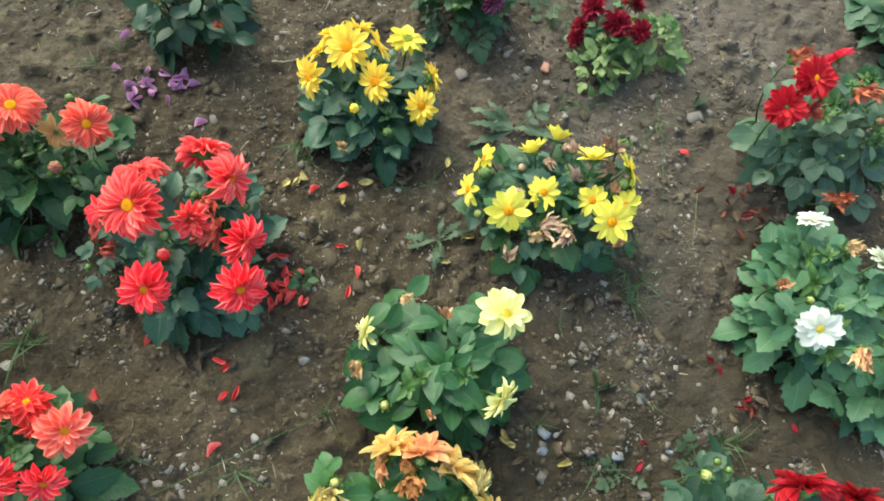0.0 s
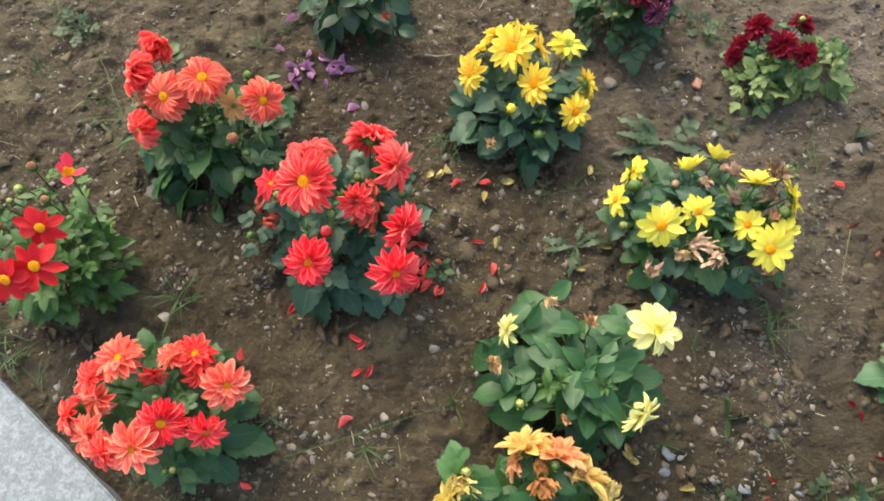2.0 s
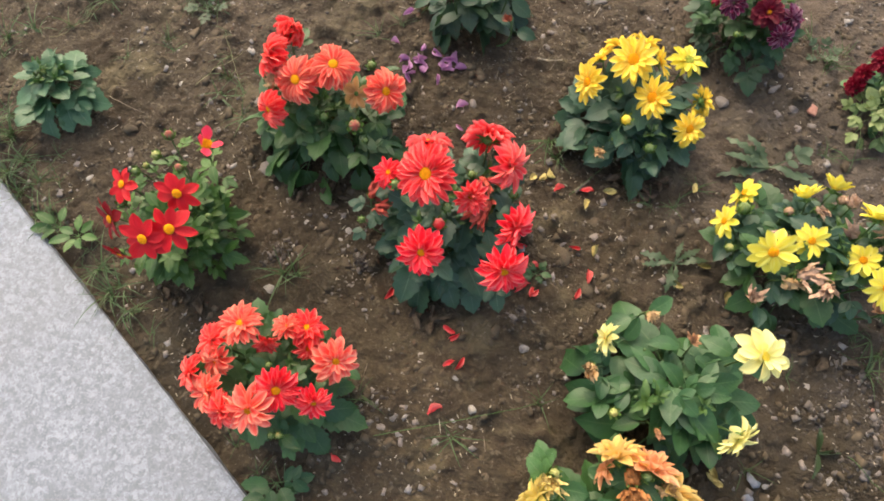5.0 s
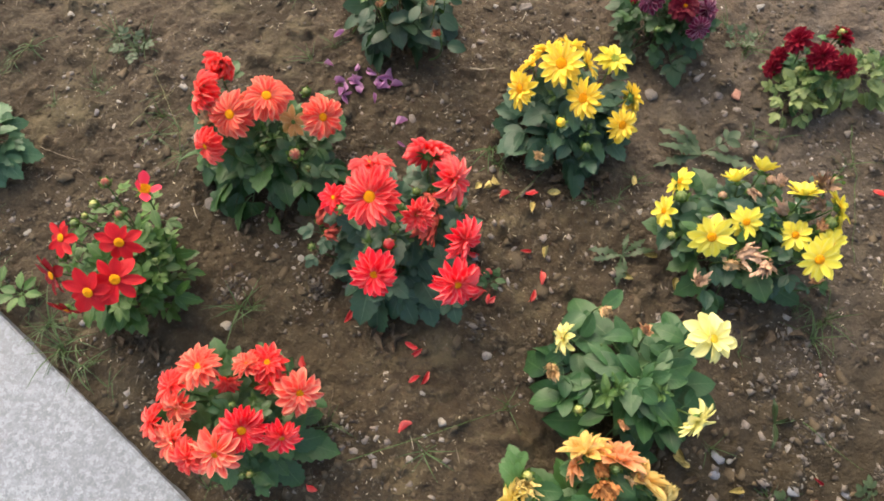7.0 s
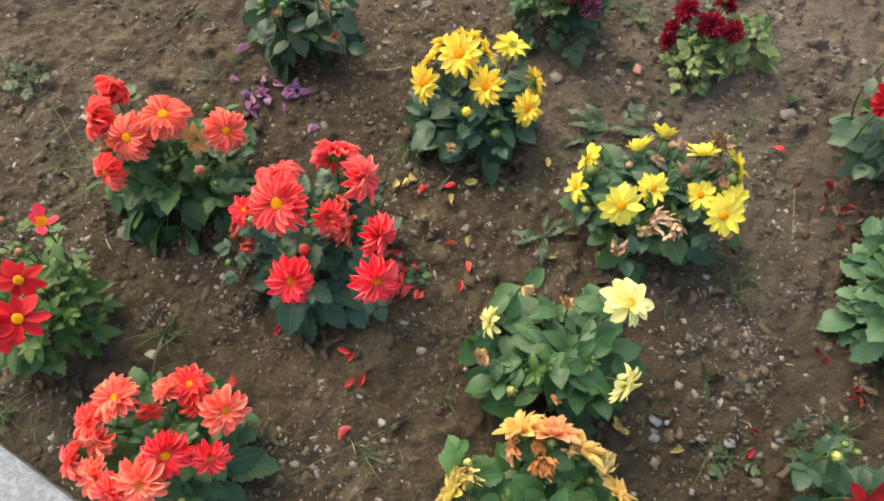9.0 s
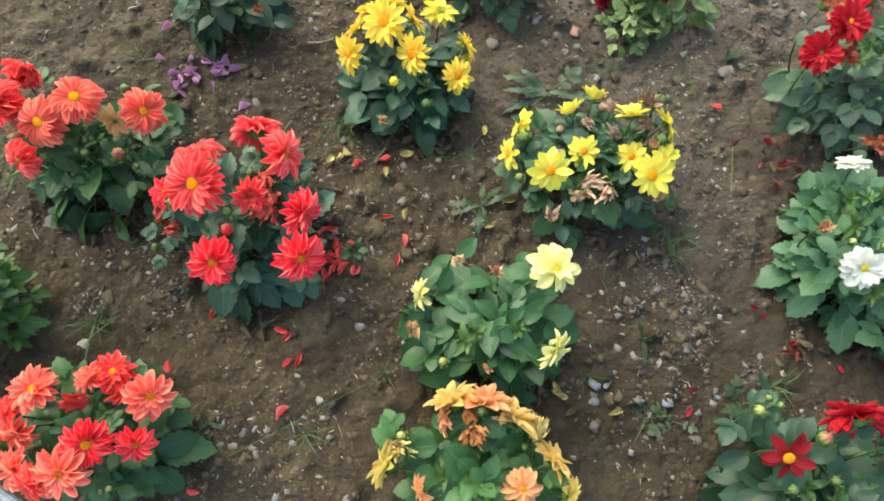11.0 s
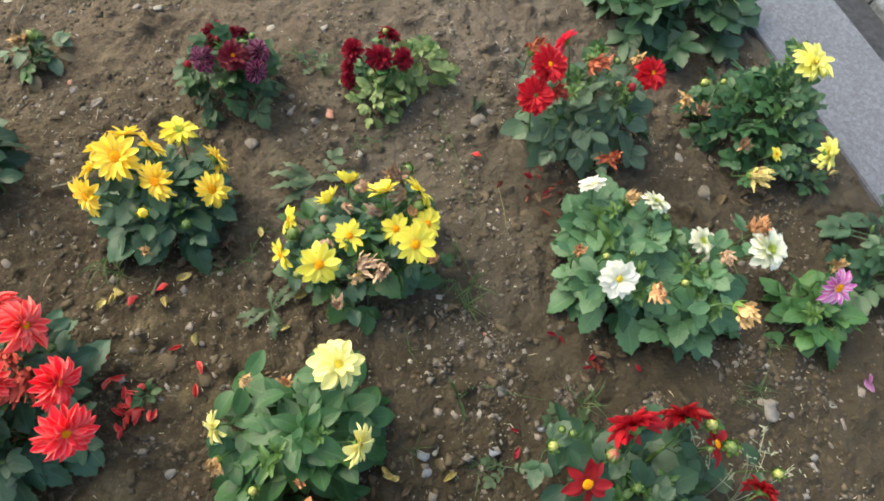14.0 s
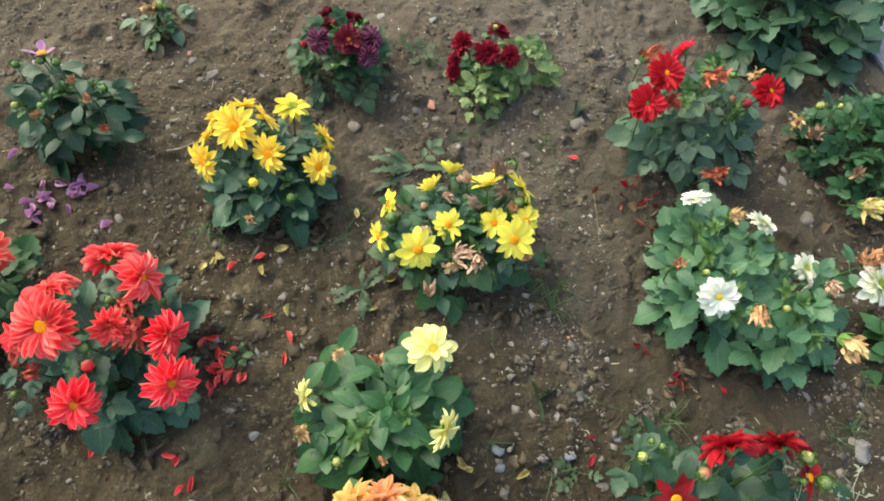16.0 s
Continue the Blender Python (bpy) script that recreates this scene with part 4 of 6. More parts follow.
def red_dahlia():
    plant, r = dahlia(-0.405, 0.368, "coral-red double dahlia with dark green leaves in the soil", 11)
    main_stems(plant, 0.12, 0.13, 6, r)
    foliage(plant, LEAVES["dark"], 96, 0.122, 0.155, 0.086, r, (0, 0.012), (0.98, 1.12))
    foliage(plant, LEAVES["dark"], 26, 0.07, 0.165, 0.060, r, (0.055, 0.075), (1, 1))
    f = lambda *a, **k: flower(plant, *a, r, **k)  # noqa: E731
    f("open_double", P_RED, (-0.430, 0.389, 0.240), 0.100, aim(-0.15, 0.05, 1))
    f("star", P_SCARLET, (-0.409, 0.287, 0.192), 0.080, aim(0.0, -0.2, 1))
    f("star", P_SCARLET, (-0.285, 0.294, 0.183), 0.086, aim(0.35, -0.35, 0.9))
    f("star", P_SCARLET, (-0.285, 0.362, 0.192), 0.080, aim(0.8, -0.3, 0.35))
    f("star", P_RED, (-0.315, 0.455, 0.202), 0.088, aim(0.85, 0.0, 0.3))
    f("open_double", P_RED, (-0.361, 0.501, 0.190), 0.090, aim(-0.1, 0.92, -0.35))
    f("open_double", P_RED, (-0.452, 0.470, 0.185), 0.082, aim(-0.2, 0.9, 0.15))
    f("star", P_SCARLET, (-0.502, 0.412, 0.165), 0.058, aim(-0.35, 0.3, 0.9))
    f("star", P_RED, (-0.362, 0.390, 0.200), 0.062, aim(0.2, -0.2, 0.8), shut=38)
    wilted(plant, "red", (-0.338, 0.398, 0.165), 0.060, r)
    wilted(plant, "red", (-0.352, 0.432, 0.172), 0.045, r)
    bud(plant, "green", (-0.372, 0.440, 0.172), 0.018, r)
    bud(plant, "green", (-0.335, 0.470, 0.150), 0.014, r)
    wilted(plant, "red", (-0.530, 0.392, 0.110), 0.045, r)
    wilted(plant, "red", (-0.512, 0.370, 0.115), 0.035, r)
    bud(plant, "green", (-0.480, 0.384, 0.190), 0.020, r)
    bud(plant, "green", (-0.390, 0.359, 0.209), 0.019, r)
    bud(plant, "pink", (-0.398, 0.342, 0.180), 0.026, r)
    bud(plant, "green", (-0.301, 0.429, 0.160), 0.018, r)
    bud(plant, "green", (-0.535, 0.345, 0.105), 0.015, r)


def coral_dahlia():
    plant, r = dahlia(-0.575, 0.062, "orange-coral dahlia full of flowers beside the granite paving", 12)
    main_stems(plant, 0.11, 0.12, 6, r)
    foliage(plant, LEAVES["deep"], 68, 0.102, 0.125, 0.080, r, (0.015, -0.005), (1, 1))
    foliage(plant, LEAVES["deep"], 26, 0.085, 0.165, 0.060, r, (-0.002, 0.010), (1, 1), 45, 0, shoots=6)
    f = lambda *a, **k: flower(plant, *a, r, **k)  # noqa: E731
    f("star", P_CORAL, (-0.621, 0.112, 0.205), 0.070, aim(-0.1, 0.5, 0.7))
    f("star", P_TOMATO, (-0.655, 0.080, 0.195), 0.060, aim(-0.6, 0.4, 0.6), disc="pale")
    f("star", P_CORAL, (-0.640, 0.056, 0.190), 0.060, aim(-0.3, -0.3, 0.8))
    f("star", P_TOMATO, (-0.668, 0.030, 0.190), 0.060, aim(-0.75, 0.0, 0.5))
    f("star", P_CORAL, (-0.632, 0.012, 0.192), 0.066, aim(-0.4, -0.1, 0.8))
    f("star", P_TOMATO, (-0.602, -0.006, 0.198), 0.066, aim(-0.2, -0.5, 0.8))
    f("fluffy", P_CORAL, (-0.563, 0.006, 0.212), 0.076, aim(0.0, -0.2, 1))
    f("open_double", P_SCARLET, (-0.537, 0.040, 0.212), 0.068, aim(0.3, 0.0, 0.9))
    f("star", P_SCARLET, (-0.492, 0.040, 0.175), 0.060, aim(0.4, -0.35, 0.8))
    f("fluffy", P_CORAL, (-0.483, 0.103, 0.170), 0.077, aim(0.45, 0.0, 0.85))
    f("star", P_TOMATO, (-0.541, 0.138, 0.165), 0.062, aim(0.25, 0.6, 0.7))
    f("star", P_CORAL, (-0.566, 0.130, 0.172), 0.050, aim(-0.3, 0.6, 0.5), shut=20)
    f("star", P_TOMATO, (-0.533, 0.112, 0.150), 0.049, aim(0.4, -0.2, 0.7))
    f("star", P_TOMATO, (-0.594, 0.104, 0.155), 0.044, aim(0.3, -0.4, 0.5), shut=25, disc=None)
    bud(plant, "green", (-0.572, 0.071, 0.172), 0.014, r)
    bud(plant, "yellow", (-0.530, -0.015, 0.15), 0.013, r)
    bud(plant, "green", (-0.540, -0.018, 0.15), 0.012, r)


def velvet_dahlia():
    plant, r = dahlia(-0.850, 0.265, "single velvet-red dahlia with golden centres by the paving", 13)
    main_stems(plant, 0.12, 0.12, 6, r)
    foliage(plant, LEAVES["bright"], 104, 0.118, 0.130, 0.068, r, (0.015, 0.0), (1, 1))
    f = lambda *a, **k: flower(plant, *a, r, **k)  # noqa: E731
    f("single", P_BLOOD, (-0.905, 0.276, 0.170), 0.066, aim(-0.3, 0.1, 0.8))
    f("single", P_DARKRED, (-0.878, 0.210, 0.195), 0.068, aim(-0.4, -0.2, 0.7))
    f("single", P_BLOOD, (-0.805, 0.190, 0.212), 0.076, aim(0.0, -0.2, 1))
    f("single", P_BLOOD, (-0.772, 0.214, 0.215), 0.078, aim(0.2, 0.0, 1))
    f("single", P_BLOOD, (-0.780, 0.267, 0.224), 0.070, aim(0.25, -0.1, 0.9))
    f("single", P_DARKRED, (-0.868, 0.172, 0.150), 0.056, aim(-0.1, -0.8, 0.4))
    f("thin_single", P_PINK, (-0.762, 0.349, 0.240), 0.062, aim(0.35, 0.35, 0.6), shut=18)
    bud(plant, "red", (-0.860, 0.372, 0.186), 0.022, r)
    bud(plant, "yellow", (-0.868, 0.335, 0.180), 0.021, r)
    bud(plant, "green", (-0.894, 0.303, 0.170), 0.020, r)
    bud(plant, "yellow", (-0.884, 0.318, 0.168), 0.014, r)
    bud(plant, "red", (-0.823, 0.324, 0.180), 0.020, r)
    bud(plant, "green", (-0.791, 0.308, 0.160), 0.014, r)
    bud(plant, "green", (-0.760, 0.268, 0.150), 0.014, r)
    bud(plant, "green", (-0.905, 0.252, 0.150), 0.020, r)


def salmon_dahlia():
    plant, r = dahlia(-0.650, 0.528, "salmon-orange double dahlia with deep green leaves", 14)
    main_stems(plant, 0.12, 0.13, 6, r)
    foliage(plant, LEAVES["deep"], 84, 0.138, 0.122, 0.094, r, (-0.012, -0.010), (1.30, 0.95), 40, -22)
    f = lambda *a, **k: flower(plant, *a, r, **k)  # noqa: E731
    f("ball", P_TOMATO, (-0.749, 0.548, 0.208), 0.078, aim(-0.8, 0.1, 0.35))
    f("ball", P_TOMATO, (-0.738, 0.615, 0.195), 0.062, aim(0.1, 0.85, -0.45))
    f("ball", P_CORAL, (-0.690, 0.514, 0.205), 0.088, aim(-0.1, -0.1, 1))
    f("ball", P_CORAL, (-0.635, 0.549, 0.218), 0.088, aim(0.15, 0.35, 0.9))
    f("ball", P_CORAL, (-0.552, 0.552, 0.172), 0.080, aim(0.6, 0.05, 0.75))
    f("ball", P_TOMATO, (-0.724, 0.464, 0.180), 0.066, aim(-0.5, -0.4, 0.6))
    f("single_pointed", P_RUST, (-0.606, 0.548, 0.150), 0.066, aim(0.0, -0.3, 0.9), disc=None)
    wilted(plant, "tan", (-0.738, 0.512, 0.178), 0.045, r)
    bud(plant, "red", (-0.583, 0.479, 0.166), 0.030, r)
    bud(plant, "green", (-0.599, 0.611, 0.150), 0.022, r)
    bud(plant, "green", (-0.640, 0.485, 0.160), 0.018, r)
    bud(plant, "green", (-0.655, 0.492, 0.155), 0.014, r)
    bud(plant, "green", (-0.565, 0.470, 0.140), 0.014, r)


def golden_dahlia():
    plant, r = dahlia(-0.135, 0.694, "golden-yellow dahlia with dark blue-green leaves", 16)
    main_stems(plant, 0.12, 0.12, 6, r)
    foliage(plant, LEAVES["dark"], 82, 0.135, 0.115, 0.088, r, (0, -0.005), (1.05, 1))
    f = lambda *a, **k: flower(plant, *a, r, **k)  # noqa: E731
    f("gold_double", P_GOLD, (-0.166, 0.715, 0.182), 0.086, aim(-0.1, 0.1, 1))
    f("gold_double", P_GOLD, (-0.118, 0.668, 0.158), 0.080, aim(-0.6, -0.1, 0.65))
    f("gold_double", P_GOLD, (-0.040, 0.655, 0.113), 0.066, aim(0.3, -0.1, 0.8))
    f("gold_double", P_GOLD, (-0.228, 0.676, 0.150), 0.074, aim(-0.7, -0.2, 0.5))
    f("tuft", P_GOLD, (-0.215, 0.738, 0.142), 0.060, aim(-0.6, 0.7, 0.2), shut=12)
    f("tuft", P_GOLD, (-0.190, 0.758, 0.160), 0.066, aim(-0.45, 0.85, 0.1), shut=10)
    f("tuft", P_GOLD, (-0.150, 0.772, 0.160), 0.060, aim(0.15, 0.9, 0.1), shut=14)
    f("tuft", P_GOLD, (-0.118, 0.744, 0.155), 0.062, aim(0.8, 0.5, 0.1), shut=10)
    f("gold_double", P_YELLOW, (-0.067, 0.773, 0.140), 0.072, aim(0.1, 0.5, 0.75), disc="green")
    f("gold_double", P_GOLD, (-0.022, 0.724, 0.104), 0.062, aim(0.85, 0.3, -0.2))
    bud(plant, "gold", (-0.151, 0.626, 0.140), 0.024, r)
    bud(plant, "green", (-0.096, 0.610, 0.096), 0.024, r)
    bud(plant, "green", (-0.155, 0.623, 0.080), 0.020, r)
    wilted(plant, "tan", (-0.178, 0.600, 0.065), 0.030, r)
    bud(plant, "gold", (-0.040, 0.640, 0.085), 0.022, r)


def yellow_dahlia():
    plant, r = dahlia(0.178, 0.475, "lemon-yellow single dahlia with spent brown flower heads", 17)
    main_stems(plant, 0.12, 0.11, 6, r)
    foliage(plant, LEAVES["dark"] + LEAVES["deep"], 96, 0.130, 0.134, 0.078, r, (0.005, 0.012), (1.1, 1.0))
    f = lambda *a, **k: flower(plant, *a, r, disc="gold", **k)  # noqa: E731
    f("single_round", P_YELLOW, (0.098, 0.438, 0.165), 0.074, aim(-0.1, -0.1, 1))
    f("single_round", P_YELLOW, (0.159, 0.480, 0.150), 0.058, aim(0.0, 0.1, 1))
    f("single_round", P_YELLOW, (0.236, 0.469, 0.150), 0.058, aim(-0.1, 0.1, 1))
    f("single_round", P_YELLOW, (0.252, 0.418, 0.182), 0.074, aim(0.1, 0.0, 1))
    f("single_round", P_YELLOW, (0.289, 0.461, 0.152), 0.062, aim(0.3, 0.1, 0.9))
    f("single_round", P_YELLOW, (0.043, 0.502, 0.105), 0.060, aim(-0.85, 0.0, 0.35))
    f("single_round", P_YELLOW, (0.073, 0.569, 0.096), 0.060, aim(-0.85, 0.35, 0.2))
    f("single_round", P_YELLOW, (0.146, 0.552, 0.150), 0.058, aim(-0.4, 0.9, 0.05), shut=46)
    f("single_round", P_YELLOW, (0.184, 0.575, 0.155), 0.060, aim(0.3, 0.95, 0.0), shut=46)
    f("single_round", P_YELLOW, (0.231, 0.522, 0.188), 0.062, aim(-0.15, 0.85, 0.3), shut=28)
    f("single_round", P_YELLOW, (0.293, 0.515, 0.175), 0.062, aim(0.8, 0.4, 0.2))
    f("single_round", P_YELLOW, (0.302, 0.492, 0.150), 0.050, aim(0.8, 0.2, 0.3))
    bud(plant, "green", (0.284, 0.554, 0.185), 0.026, r)
    bud(plant, "green", (0.071, 0.534, 0.105), 0.030, r)
    bud(plant, "yellow", (0.060, 0.464, 0.093), 0.020, r)
    bud(plant, "green", (0.284, 0.492, 0.165), 0.028, r)
    bud(plant, "brown", (0.128, 0.530, 0.135), 0.020, r)
    bud(plant, "brown", (0.198, 0.560, 0.155), 0.022, r)
    for at, kind, size in (((0.195, 0.418, 0.132), "pinkish brown", 0.046), ((0.113, 0.393, 0.078), "pinkish brown", 0.042), ((0.164, 0.432, 0.122), "pinkish brown", 0.048),
                           ((0.150, 0.422, 0.108), "tan", 0.040), ((0.217, 0.504, 0.155), "pinkish brown", 0.038), ((0.263, 0.540, 0.190), "brown", 0.046),
                           ((0.262, 0.512, 0.176), "brown", 0.040), ((0.166, 0.536, 0.150), "pinkish brown", 0.032), ((0.122, 0.484, 0.142), "pinkish brown", 0.030)):
        wilted(plant, kind, at, size, r, form="closed")
    for at, kind, size in (((0.290, 0.412, 0.112), "orange", 0.030), ((0.272, 0.482, 0.158), "orange", 0.034), ((0.206, 0.548, 0.168), "pinkish brown", 0.032)):
        wilted(plant, kind, at, size, r, form="round")


def cream_dahlia():
    plant, r = dahlia(-0.002, 0.212, "leafy pale-yellow dahlia with broad smooth green leaves", 18)
    main_stems(plant, 0.13, 0.15, 7, r)
    foliage(plant, LEAVES["broad"], 78, 0.150, 0.150, 0.104, r, (0.0, -0.006), (1.28, 0.92), 40, -34, shoots=1)
    foliage(plant, LEAVES["broad"], 20, 0.10, 0.165, 0.080, r, (0.0, -0.005), (1.2, 0.9), 30, -10, shoots=2)
    f = lambda *a, **k: flower(plant, *a, r, **k)  # noqa: E731
    f("loose_double", P_CREAM, (0.082, 0.262, 0.208), 0.088, aim(0.35, 0.35, 0.8), disc="pale")
    f("loose_double", P_CREAM, (0.079, 0.153, 0.165), 0.072, aim(0.65, -0.45, 0.45))
    f("loose_double", P_CREAM, (-0.112, 0.251, 0.130), 0.056, aim(-0.85, 0.0, 0.2))
    wilted(plant, "tan", (-0.122, 0.204, 0.115), 0.040, r, aim(-0.7, -0.3, 0.5), "round")
    wilted(plant, "orange", (0.004, 0.272, 0.158), 0.026, r, form="closed")
    wilted(plant, "tan", (-0.058, 0.301, 0.140), 0.028, r, form="round")
    wilted(plant, "orange", (-0.017, 0.139, 0.125), 0.024, r, form="closed")
    bud(plant, "yellow", (-0.080, 0.148, 0.122), 0.020, r)


def peach_dahlia():
    plant, r = dahlia(-0.030, 0.000, "peach and apricot dahlia with nodding spent flowers", 19)
    main_stems(plant, 0.12, 0.11, 6, r)
    foliage(plant, LEAVES["mid"], 54, 0.125, 0.105, 0.092, r, (0, -0.02), (1.05, 0.9))
    f = lambda *a, **k: flower(plant, *a, r, **k)  # noqa: E731
    f("ragged", P_APRICOT, (-0.066, 0.086, 0.138), 0.084, aim(-0.35, 0.9, -0.12), shut=48)
    f("ragged", P_PEACH, (-0.024, 0.082, 0.146), 0.084, aim(0.1, 0.95, -0.12), shut=46)
    f("ragged", P_APRICOT, (0.014, 0.062, 0.128), 0.090, aim(0.6, 0.75, -0.15), shut=44)
    f("ragged", P_PEACH, (-0.074, 0.070, 0.120), 0.062, aim(-0.6, 0.1, -0.2), shut=15)
    wilted(plant, "burnt orange", (-0.040, 0.046, 0.146), 0.052, r, aim(0.0, -0.3, 0.9), "round")
    f("ragged", P_APRICOT, (0.072, 0.004, 0.100), 0.078, aim(0.6, 0.4, -0.1), shut=34)
    f("ragged", P_PEACH, (0.025, -0.031, 0.130), 0.062, aim(0.05, 0.2, 0.9))
    f("ragged", P_STRAW, (-0.160, 0.005, 0.120), 0.078, aim(-0.7, 0.3, -0.1), shut=40)
    f("ragged", P_STRAW, (0.095, -0.043, 0.090), 0.064, aim(0.7, -0.2, 0.1), shut=15)
    f("ragged", P_PEACH, (-0.113, -0.030, 0.120), 0.050, aim(-0.6, -0.2, 0.2), shut=25)
    wilted(plant, "burnt orange", (-0.048, 0.072, 0.142), 0.036, r, form="round")
    wilted(plant, "tan", (0.002, 0.062, 0.132), 0.040, r)
    wilted(plant, "straw yellow", (0.050, 0.040, 0.115), 0.046, r)
    wilted(plant, "straw yellow", (-0.150, 0.030, 0.122), 0.050, r)
    bud(plant, "green", (-0.030, 0.072, 0.158), 0.020, r)
    bud(plant, "yellow", (-0.143, 0.044, 0.110), 0.022, r)
    bud(plant, "green", (-0.145, 0.018, 0.128), 0.030, r)
    bud(plant, "green", (-0.012, -0.008, 0.122), 0.018, r)
    bud(plant, "green", (0.035, 0.025, 0.105), 0.014, r)


def budding_dahlia():
    plant, r = dahlia(-0.492, 0.895, "bushy dahlia with one purple flower and many buds", 20)
    main_stems(plant, 0.12, 0.13, 6, r)
    foliage(plant, LEAVES["teal"], 64, 0.132, 0.130, 0.096, r, steep=34, low=-18)
    flower(plant, "thin_single", P_VIOLET, (-0.489, 0.942, 0.168), 0.058, aim(0, 0.6, 0.6), r)
    for at, kind in (((-0.434, 0.863, 0.175), "orange"), ((-0.410, 0.833, 0.165), "orange"), ((-0.513, 0.835, 0.130), "orange"), ((-0.392, 0.785, 0.135), "rust")):
        wilted(plant, kind, at, 0.026, r, form="round")
    for at, kind in (((-0.531, 0.923, 0.17), "green"), ((-0.463, 0.917, 0.17), "green"), ((-0.538, 0.849, 0.15), "yellow"), ((-0.396, 0.871, 0.14), "green"), ((-0.49, 0.925, 0.17), "green"), ((-0.50, 0.85, 0.14), "green")):
        bud(plant, kind, at, 0.019, r)


def purple_dahlia():
    plant, r = dahlia(0.040, 0.965, "compact dark-purple and maroon dahlia flecked with white", 21)
    main_stems(plant, 0.1, 0.09, 5, r)
    foliage(plant, LEAVES["shade"], 74, 0.106, 0.115, 0.076, r, (0, -0.005))
    f = lambda *a, **k: flower(plant, *a, r, far=True, **k)  # noqa: E731
    f("round_double", P_WINE, (0.057, 0.915, 0.142), 0.064, aim(0, 0.1, 1))
    f("pompon", P_PURPLE, (0.000, 0.940, 0.122), 0.056, aim(-0.5, 0, 0.7), disc=None)
    f("pompon", P_PURPLE, (0.106, 0.931, 0.122), 0.054, aim(0.5, 0.2, 0.7), disc=None)
    f("pompon", P_PURPLE, (0.090, 0.885, 0.122), 0.048, aim(0.3, -0.4, 0.8), disc=None)
    f("round_double", P_WINE, (0.031, 1.020, 0.115), 0.052, aim(-0.2, 0.8, 0.4), disc=None)
    f("round_double", P_WINE, (0.077, 1.000, 0.115), 0.046, aim(0.2, 0.7, 0.4), disc=None)
    f("round_double", P_WINE, (0.016, 0.985, 0.115), 0.046, aim(-0.6, 0.5, 0.4), disc=None)
    bud(plant, "maroon", (0.039, 0.974, 0.130), 0.022, r)
    bud(plant, "maroon", (-0.030, 0.945, 0.110), 0.022, r)
    for at in ((0.080, 0.965, 0.12), (0.102, 0.975, 0.12), (0.020, 0.890, 0.10), (0.09, 0.99, 0.11)):
        bud(plant, "green", at, 0.016, r)


def maroon_dahlia():
    plant, r = dahlia(0.358, 0.882, "small maroon dahlia with pale yellow-green leaves", 22)
    main_stems(plant, 0.09, 0.07, 5, r)
    foliage(plant, LEAVES["mid"], 16, 0.08, 0.07, 0.060, r, (-0.02, 0.0))
    foliage(plant, LEAVES["lime"], 30, 0.07, 0.07, 0.046, r, (0.01, -0.015))
    foliage(plant, LEAVES["lime"], 38, 0.07, 0.065, 0.046, r, (-0.045, -0.045))
    foliage(plant, LEAVES["lime"], 62, 0.085, 0.085, 0.047, r, (0.075, 0.005))
    f = lambda *a, **k: flower(plant, *a, r, far=True, **k)  # noqa: E731
    f("pompon", P_MAROON, (0.285, 0.902, 0.106), 0.056, aim(-0.7, 0.2, 0.5), disc=None)
    f("pompon", P_MAROON, (0.334, 0.876, 0.098), 0.060, aim(-0.1, 0, 1), disc=None)
    f("pompon", P_MAROON, (0.385, 0.873, 0.082), 0.050, aim(0.2, 0, 1), disc=None)
    f("pompon", P_MAROON, (0.372, 0.928, 0.098), 0.054, aim(0.4, 0.8, 0.2), disc=None)
    f("pompon", P_MAROON, (0.267, 0.885, 0.040), 0.042, aim(-0.7, -0.2, 0.3), disc=None)
    f("pompon", P_MAROON, (0.273, 0.900, 0.062), 0.040, aim(-0.5, 0.1, 0.3), disc=None)
    bud(plant, "yellow", (0.362, 0.925, 0.115), 0.018, r)


def crimson_dahlia():
    plant, r = dahlia(0.700, 0.645, "crimson double dahlia with dusty grey-green leaves", 123)
    main_stems(plant, 0.12, 0.15, 6, r)
    foliage(plant, LEAVES["dusty"], 70, 0.132, 0.150, 0.084, r, (0.045, -0.005), (1, 1), 40, -26)
    foliage(plant, LEAVES["dusty"], 36, 0.100, 0.185, 0.078, r, (-0.050, -0.015), (1, 1.1))
    foliage(plant, LEAVES["deep"], 22, 0.080, 0.185, 0.066, r, (0.015, 0.055), (1.5, 0.8))
    f = lambda *a, **k: flower(plant, *a, r, **k)  # noqa: E731
    f("button", P_CRIMSON, (0.571, 0.642, 0.262), 0.068, aim(0, 0.1, 1))
    f("button", P_CRIMSON, (0.538, 0.610, 0.228), 0.070, aim(-0.15, 0, 1), disc=None)
    f("button", P_CRIMSON, (0.777, 0.603, 0.220), 0.070, aim(0.2, 0.1, 1))
    f("round_double", P_PINK, (0.637, 0.700, 0.240), 0.050, aim(-0.5, 0.8, -0.4), shut=20)
    wilted(plant, "rust", (0.668, 0.645, 0.228), 0.052, r)
    wilted(plant, "rust", (0.588, 0.725, 0.205), 0.048, r)
    wilted(plant, "red", (0.586, 0.614, 0.215), 0.046, r, form="round")
    wilted(plant, "rust", (0.676, 0.505, 0.118), 0.050, r, aim(0.2, 0.2, 0.9))
    wilted(plant, "tan", (0.785, 0.657, 0.200), 0.036, r)
    bud(plant, "maroon", (0.725, 0.587, 0.215), 0.024, r)
    bud(plant, "green", (0.740, 0.662, 0.200), 0.018, r)
    bud(plant, "red", (0.715, 0.610, 0.20), 0.020, r)
    bud(plant, "green", (0.660, 0.560, 0.17), 0.010, r)


